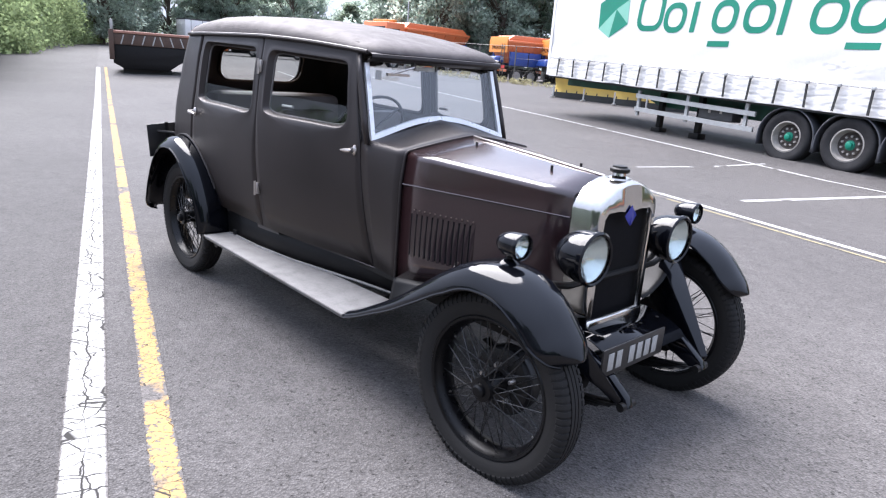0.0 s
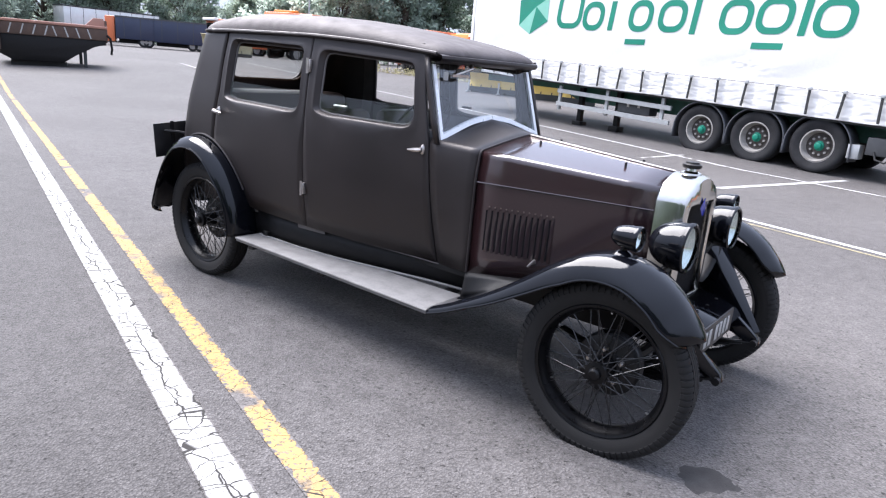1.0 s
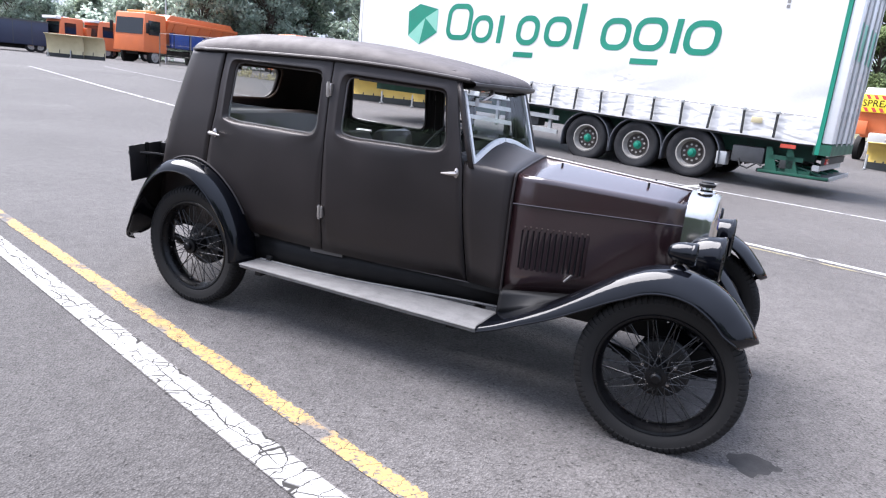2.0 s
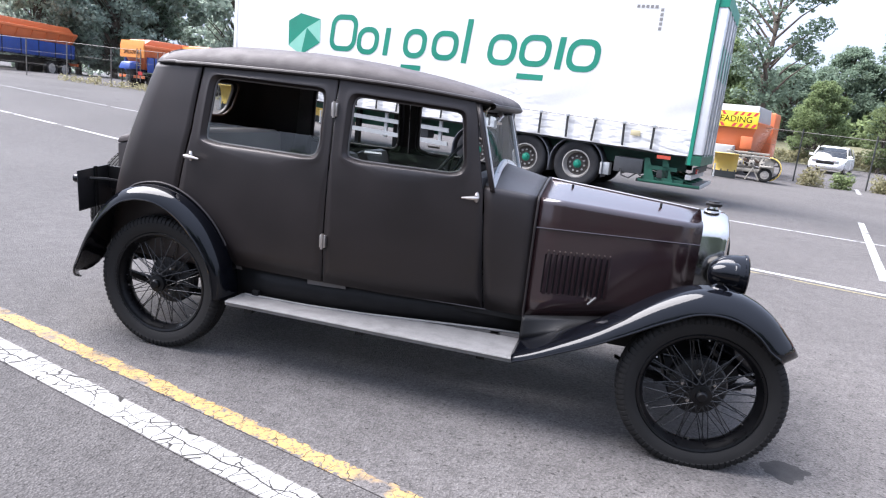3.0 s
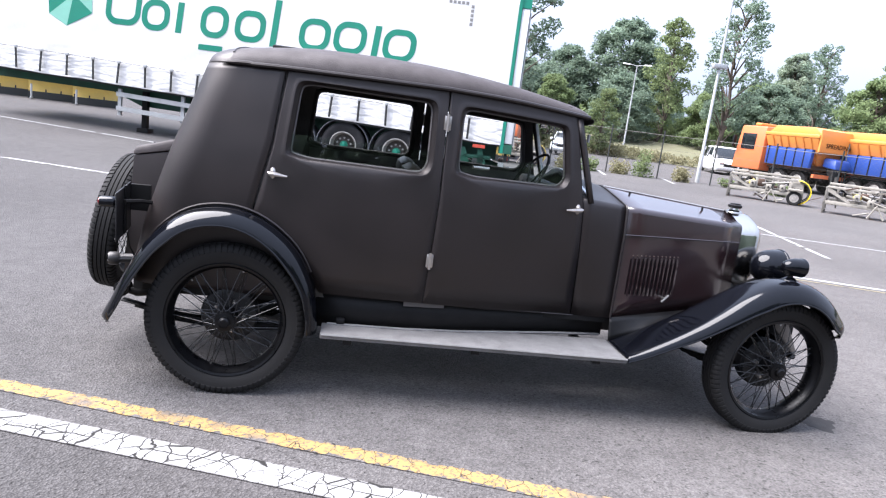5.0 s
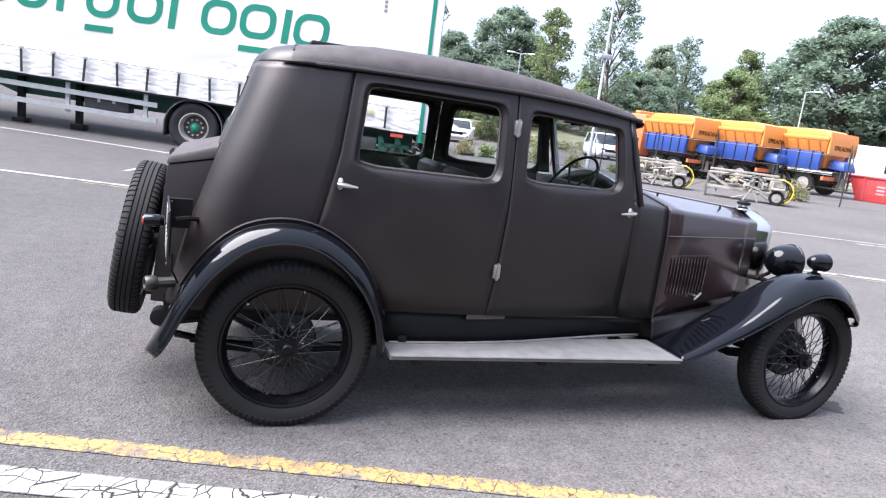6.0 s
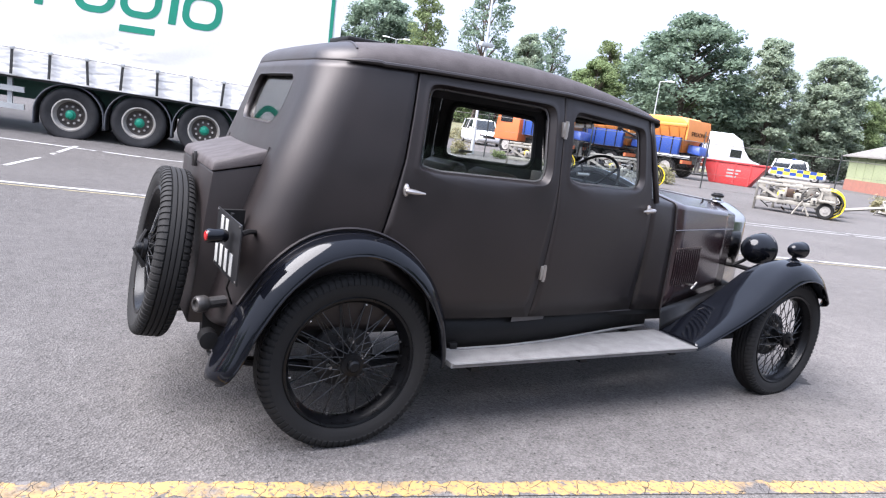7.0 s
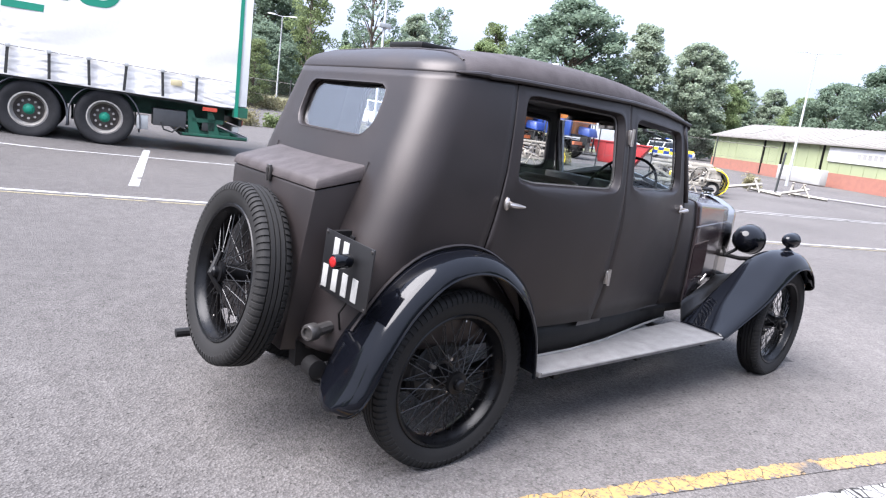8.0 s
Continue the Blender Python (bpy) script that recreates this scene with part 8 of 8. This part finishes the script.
def motor_car(name, x, y, heading, label, L=4.6, W=1.8, H=1.45, paint=WHITE, tall=False, category="car"):
    """A modern car body with glasshouse, wheels, lamps. Front along +x."""
    t = thing(name, label, category, pose(x, y, g(x, y), 0, 0, heading))
    zb = 0.98 if tall else 0.88
    bm_ = bmesh.new()      # body: cross sections along the length, rounded in plan and over the wings
    rows = []
    for u, z0, z1, w in ((-0.5, 0.42, zb - 0.14, 0.84), (-0.485, 0.30, zb - 0.02, 0.92), (-0.40, 0.22, zb + 0.03, 0.99), (-0.2, 0.2, zb + 0.02, 1.0), (0.1, 0.2, zb, 1.0), (0.22, 0.2, zb - 0.02, 0.99), (0.36, 0.21, zb - 0.10, 0.97), (0.45, 0.23, zb - 0.19, 0.90), (0.485, 0.27, zb - 0.27, 0.82), (0.5, 0.38, zb - 0.36, 0.74)):
        h_ = w * W / 2
        rows.append([(u * L, -h_ * 0.92, z0), (u * L, -h_, z0 + 0.12), (u * L, -h_, (z0 + z1) / 2 + 0.05), (u * L, -h_ * 0.965, z1 - 0.07), (u * L, -h_ * 0.85, z1 - 0.01), (u * L, -h_ * 0.4, z1 + 0.02), (u * L, 0, z1 + 0.025)])
        rows[-1] += [(p[0], -p[1], p[2]) for p in rows[-1][-2::-1]]
    vs_ = grid(bm_, rows, closed=True); bm_.faces.new(vs_[0]); bm_.faces.new(vs_[-1])
    body = part("body", bm_, paint, t, sharp=50)
    x0, x1 = -L / 2 + (0.12 if tall else 0.35), L * 0.17
    part("glasshouse", hexa(bmesh.new(), [(x0, -W / 2 + 0.10, zb), (x1 + 0.32, -W / 2 + 0.10, zb - 0.03), (x1 + 0.32, W / 2 - 0.10, zb - 0.03), (x0, W / 2 - 0.10, zb)], [(x0 + 0.42, -W / 2 + 0.26, H - 0.06), (x1 - 0.42, -W / 2 + 0.26, H - 0.06), (x1 - 0.42, W / 2 - 0.26, H - 0.06), (x0 + 0.42, W / 2 - 0.26, H - 0.06)], 0.07), DARK_GLASS, t, "dark glass")
    part("roof", hexa(bmesh.new(), [(x0 + 0.38, -W / 2 + 0.24, H - 0.08), (x1 - 0.38, -W / 2 + 0.24, H - 0.08), (x1 - 0.38, W / 2 - 0.24, H - 0.08), (x0 + 0.38, W / 2 - 0.24, H - 0.08)], [(x0 + 0.55, -W / 2 + 0.36, H), (x1 - 0.58, -W / 2 + 0.36, H), (x1 - 0.58, W / 2 - 0.36, H), (x0 + 0.55, W / 2 - 0.36, H)], 0.03), paint, t)
    for s in (-1, 1):
        for u in (x0 + 0.05, (x0 + x1) / 2, x1 + 0.1):
            part("pillar", hexa(bmesh.new(), [(u - 0.05, s * (W / 2 - 0.05), zb), (u + 0.05, s * (W / 2 - 0.05), zb), (u + 0.05, s * (W / 2 - 0.08), zb), (u - 0.05, s * (W / 2 - 0.08), zb)], [(u + (0.2 if u < 0 else -0.38) - 0.04, s * (W / 2 - 0.20), H - 0.05), (u + (0.2 if u < 0 else -0.38) + 0.04, s * (W / 2 - 0.20), H - 0.05), (u + (0.2 if u < 0 else -0.38) + 0.04, s * (W / 2 - 0.24), H - 0.05), (u + (0.2 if u < 0 else -0.38) - 0.04, s * (W / 2 - 0.24), H - 0.05)]), paint, t)
        for u in (-L * 0.30, L * 0.32):
            road_wheel(t, u, s * (W / 2 - 0.1), 0.36 if tall else 0.33, 0 if s > 0 else 180)
        part("headlamp", boxm(L / 2 - 0.14, L / 2 + 0.02, s * (W / 2 - 0.42) - 0.17, s * (W / 2 - 0.42) + 0.17, 0.6, 0.74, bevel=0.03), LENS, t)
        part("door_mirror", boxm(x1 - 0.05, x1 + 0.1, s * (W / 2 + 0.05) - 0.09, s * (W / 2 + 0.05) + 0.09, zb, zb + 0.14, bevel=0.03), paint, t)
    part("grille", boxm(L / 2 - 0.02, L / 2 + 0.02, -0.42, 0.42, 0.5, 0.68, bevel=0.02), CHASSIS, t)
    return t
motor_car("saloon_car", 13.6, 37.7, -113, "white saloon car parked beyond the fence")
motor_car("sport_utility_car", 23.95, 37.2, -107, "white tall estate car parked beyond the fence", 4.7, 1.9, 1.72, WHITE, True)
pc = motor_car("patrol_car", 53.6, 32.6, -62, "white patrol car with yellow and blue check panels", 4.4, 1.8, 1.75, WHITE, True)
for s in (-1, 1):
    for i in range(8):
        for j in range(2):
            part("check_panel", boxm(-2.05 + 0.51 * i, -1.55 + 0.51 * i, s * 0.905 - 0.006, s * 0.905 + 0.006, 0.40 + 0.28 * j, 0.67 + 0.28 * j), (BRIGHT_YELLOW, BLUE)[(i + j) % 2], pc)
part("light_bar", boxm(-0.6, -0.3, -0.6, 0.6, 1.75, 1.86, bevel=0.03), BLUE, pc)

# white box van behind the skip
VAN = thing("box_van", "white box van with rounded front parked behind the skip", "van", pose(34.0, 26.3, g(34.2, 26.3), 0, 0, -22) @ Matrix.Scale(1.05, 4))
part("body", extrude_poly(bmesh.new(), [(-2.6, 0.4), (-2.6, 2.6), (1.0, 2.65), (1.7, 2.3), (1.75, 1.75), (2.2, 1.25), (3.0, 1.1), (3.1, 0.45)], -1.05, 1.05, 0.1), WHITE, VAN)
part("windscreen", hexa(bmesh.new(), [(1.72, -0.95, 1.66), (1.76, -0.95, 1.70), (1.76, 0.95, 1.70), (1.72, 0.95, 1.66)], [(2.20, -0.92, 1.22), (2.24, -0.92, 1.26), (2.24, 0.92, 1.26), (2.20, 0.92, 1.22)]), DARK_GLASS, VAN)
for s in (-1, 1):
    part("cab_window", boxm(1.0, 1.7, s * 1.05 - 0.02, s * 1.05 + 0.02, 1.3, 1.75), DARK_GLASS, VAN)
    road_wheel(VAN, -1.6, s * 0.95, 0.36, 0 if s > 0 else 180); road_wheel(VAN, 2.2, s * 0.95, 0.36, 0 if s > 0 else 180)

# red skip
SKIP = thing("skip", "open red steel skip with pale lettering marks by the fence", "skip", pose(29.1, 20.2, g(29.1, 20.2), 0, 0, -62) @ Matrix.Scale(0.82, 4))
bm = bmesh.new(); extrude_poly(bm, [(-1.2, 0.0), (1.1, 0.0), (2.0, 1.35), (-1.75, 1.35)], -0.85, 0.85, 0.02); part("body", bm, SKIP_RED, SKIP)
part("rim", boxm(-1.8, 2.05, -0.92, 0.92, 1.33, 1.43, bevel=0.02), SKIP_RED, SKIP)
for k in range(3):
    part("pale_bar", boxm(-0.25, 0.55 - 0.1 * k, -0.862, -0.852, 0.85 - 0.2 * k, 0.95 - 0.2 * k), PLATE_INK, SKIP)
for u in (-0.9, 0.2, 1.1):
    part("rib", boxm(u - 0.04, u + 0.04, -0.9, -0.84, 0.05, 1.33), SKIP_RED, SKIP)

# long tipping body with rusty rim
BED = thing("tipper_body", "dark steel tipper body with a rusty striped rim", "tipper body", pose(-21.2, 5.36, g(-21.0, 6.5), 0, 0, 71) @ Matrix.Diagonal((0.80, 1, 1, 1)))
bm = bmesh.new(); extrude_poly(bm, [(0.04, 0.98), (0.04, 0.34), (0.5, 0.14), (2.25, 0.14), (2.7, 0.40), (3.45, 0.76), (3.9, 0.82), (3.9, 0.98)], 0.0, 2.2, 0.02); part("hull", bm, CHASSIS, BED)
rim = part("rim", boxm(0.0, 3.95, -0.05, 0.06, 0.96, 1.34, bevel=0.02), RUST, BED, "rusty brown side rim")
part("top_rail", boxm(0.0, 3.95, -0.08, 0.06, 1.34, 1.43, bevel=0.02), RUSTY_PINK, rim, "faded red top rail")
part("far_rim", boxm(0.0, 3.95, 2.14, 2.25, 0.96, 1.40, bevel=0.02), RUST, BED)
for k in range(8):
    u, d = 0.35 + 0.42 * k, (0.12 if k < 4 else -0.12)
    part("stripe", hexa(bmesh.new(), [(u, -0.058, 0.99), (u + 0.05, -0.058, 0.99), (u + 0.05, -0.051, 0.99), (u, -0.051, 0.99)], [(u + d, -0.058, 1.30), (u + d + 0.05, -0.058, 1.30), (u + d + 0.05, -0.051, 1.30), (u + d, -0.051, 1.30)]), CONCRETE, rim)
part("corner_post", boxm(-0.10, 0.10, -0.10, 0.06, 0.45, 1.45, bevel=0.02), RUST, BED)
part("post_cap", boxm(-0.03, 0.08, -0.08, 0.04, 1.45, 1.78, bevel=0.02), CONCRETE, BED, "pale post end")
bm = bmesh.new(); extrude_poly(bm, [(3.1, 1.40), (3.45, 1.68), (3.82, 1.68), (3.95, 1.40), (3.98, 1.0), (3.85, 1.0), (3.85, 1.38)], 0.02, 0.10, 0.01); part("end_plate", bm, RUSTY_PINK, BED, "faded red end plate")
part("tailboard", boxm(3.86, 3.95, 0.0, 2.2, 0.90, 1.62, bevel=0.02), RUST, BED)
bm = bmesh.new(); tube(bm, [(3.92, -0.03, 1.15), (4.05, -0.04, 1.05), (4.10, -0.03, 0.70), (4.06, -0.02, 0.52)], 0.05, 6); part("hose", bm, CHASSIS, BED)
for yy in (0.15, 1.95):
    part("prop_leg", boxm(3.02, 3.14, yy - 0.06, yy + 0.06, 0.0, 0.62), DARK_STEEL, BED)
for yy in (0.4, 1.7):
    part("skid", boxm(0.4, 2.4, yy - 0.08, yy + 0.08, -0.02, 0.16), DARK_STEEL, BED)

# far trailers
def box_trailer(x, y, heading, L, H, mat, label, bottom=0.8):
    t = thing("box_trailer", label, "trailer", pose(x, y, g(x, y), 0, 0, heading))
    part("body", boxm(0, L, -1.2, 1.2, bottom, bottom + H, bevel=0.04), mat, t)
    part("top_rail", boxm(-0.02, L + 0.02, -1.22, 1.22, bottom + H - 0.12, bottom + H), GREY_BOX, t)
    part("frame", boxm(0.2, L - 0.2, -0.5, 0.5, bottom - 0.3, bottom), CHASSIS, t)
    for k in (0.72, 0.86):
        for s in (-1, 1):
            road_wheel(t, L * k, s * 1.0, 0.42, 0 if s > 0 else 180)
    for k in range(int(L / 1.2)):
        part("panel_rib", boxm(0.6 + 1.2 * k, 0.64 + 1.2 * k, -1.215, -1.2, bottom + 0.05, bottom + H - 0.12), GREY_BOX, t)
    return t
nb = box_trailer(-52.4, 24.2, 62, 2.8, 1.75, NAVY, "dark navy box lorry body parked far off", 0.55)
part("cab", boxm(-0.75, -0.05, -1.0, 1.1, 0.3, 2.25, bevel=0.08), ORANGE, nb, "dull orange cab end")
box_trailer(-51.1, 26.7, 60, 4.1, 1.8, NAVY, "dark navy box trailer parked far off", 0.5)
box_trailer(-68.0, 26.2, 90, 9.6, 1.9, WHITE, "long white box trailer parked before the trees", 1.2)

# ---- shed ----
A, B = Vector((51.6, 28.6, 0)), Vector((34.5, -2.0, 0))
A += (B - A).normalized() * 2.2
SD = (B - A).normalized(); SL = (B - A).length
SHED = thing("industrial_shed", "long pale green industrial shed with grey roof and brick base", "building", Matrix.Translation((A.x, A.y, 0.35)) @ Matrix.Rotation(math.atan2(SD.y, SD.x), 4, "Z"))
part("wall", boxm(0, SL, 0.0, 0.3, 0.0, 2.55), SHED_GREEN, SHED, "pale green clad wall")
part("back_wall", boxm(0, SL, 6.2, 6.5, 0.0, 2.55), SHED_GREEN, SHED)
for u in (0.0, SL - 0.3):
    part("gable_wall", extrude_poly(bmesh.new(), [(u, 0.0), (u + 0.3, 0.0), (u + 0.3, 2.55), (u, 2.55)], 0.3, 6.2), SHED_GREEN, SHED)
part("plinth", boxm(-0.02, SL, -0.06, 0.0, -0.2, 0.75), BRICK, SHED, "red brick plinth")
bm = bmesh.new(); grid(bm, [[(u, -0.35, 2.50) for u in np.linspace(-0.4, SL + 0.4, 60)], [(u, 3.25, 3.75) for u in np.linspace(-0.4, SL + 0.4, 60)], [(u, 6.85, 2.50) for u in np.linspace(-0.4, SL + 0.4, 60)]])
rf = solid(part("roof", bm, ROOFING, SHED, "grey corrugated roof"), 0.08)
def on_roof(y):
    return 2.52 + (y + 0.35) / 3.6 * 1.25
for k in range(72):
    u = SL * k / 72
    part("roof_sheet", hexa(bmesh.new(), [(u, -0.38, on_roof(-0.38)), (u + 0.09, -0.38, on_roof(-0.38)), (u + 0.09, 3.25, on_roof(3.25)), (u, 3.25, on_roof(3.25))], [(u + 0.02, -0.38, on_roof(-0.38) + 0.022), (u + 0.07, -0.38, on_roof(-0.38) + 0.022), (u + 0.07, 3.25, on_roof(3.25) + 0.022), (u + 0.02, 3.25, on_roof(3.25) + 0.022)]), ROOFING, rf)
for k in range(7):
    u = 2.5 + SL * k / 7
    part("rooflight", hexa(bmesh.new(), [(u, 0.6, on_roof(0.6) + 0.012), (u + 1.0, 0.6, on_roof(0.6) + 0.012), (u + 1.0, 2.6, on_roof(2.6) + 0.012), (u, 2.6, on_roof(2.6) + 0.012)], [(u, 0.6, on_roof(0.6) + 0.03), (u + 1.0, 0.6, on_roof(0.6) + 0.03), (u + 1.0, 2.6, on_roof(2.6) + 0.03), (u, 2.6, on_roof(2.6) + 0.03)]), ROOFLIGHT, rf, "pale rooflight panel")
for k in range(int(SL / 1.0)):
    part("cladding_rib", boxm(1.0 * k, 1.0 * k + 0.05, -0.03, 0.0, 0.75, 2.48), SHED_GREEN, SHED)
for u in (6.5, 8.6, 12.5, 19.5):
    part("downpipe", boxm(u - 0.05, u + 0.05, -0.12, -0.03, 0.0, 2.46), CHASSIS, SHED)
part("roller_door", boxm(3.2, 6.3, -0.05, -0.01, 0.0, 2.3, bevel=0.01), SHED_GREEN, SHED)
part("fascia", boxm(-0.4, SL + 0.4, -0.40, -0.34, 2.42, 2.50), ROOFING, SHED)
sg = part("sign_board", boxm(13.0, 20.0, -0.10, -0.04, 1.45, 2.35, bevel=0.01), WHITE, SHED, "white sign board with grey bars")
for k in range(9):
    part("bar", boxm(15.4 + 0.42 * k, 15.7 + 0.42 * k, -0.115, -0.10, 1.72, 2.05), CONCRETE, sg)
part("concrete_block", boxm(10.5, 14.6, -1.6, -1.1, -0.1, 0.85, bevel=0.03), CONCRETE, SHED, "white barrier blocks")
# trestles lying by the post
for k, (x, y, a, L) in enumerate(((22.6, 11.0, 20, 2.6), (23.8, 10.4, -15, 2.2), (24.6, 9.8, 65, 1.8), (25.6, 9.2, -5, 2.4), (26.4, 9.0, 100, 1.6), (21.6, 11.4, -30, 1.8))):
    t = thing("trestle", "pale wooden barrier trestle lying on the tarmac", "trestle", pose(x, y, g(x, y), 0, 0, a), group="barrier trestles")
    bm = bmesh.new(); tube(bm, [(-L / 2, 0, 0.06), (L / 2, 0, 0.35 if k % 2 else 0.1)], 0.06, 4); part("rail", bm, WORN_PALE, t)
    bm = bmesh.new(); tube(bm, [(L / 3, -0.3, 0.02), (L / 3, 0.05, 0.55)], 0.04, 4); tube(bm, [(L / 3, 0.3, 0.02), (L / 3, -0.05, 0.55)], 0.04, 4); part("leg_frame", bm, WORN_PALE, t)
strip("kerb_line", (26.0, 11.2), (33.0, 1.0), 0.3, CONCRETE, "pale concrete kerb by the shed", 0.05)
t = thing("leaning_post", "dark steel post with a rope by the trestles", "post", pose(26.6, 10.3, g(26.6, 10.3), 0, 6))
bm = bmesh.new(); tube(bm, [(0, 0, -0.1), (0, 0, 1.7)], 0.05, 6); part("post", bm, DARK_STEEL, t)
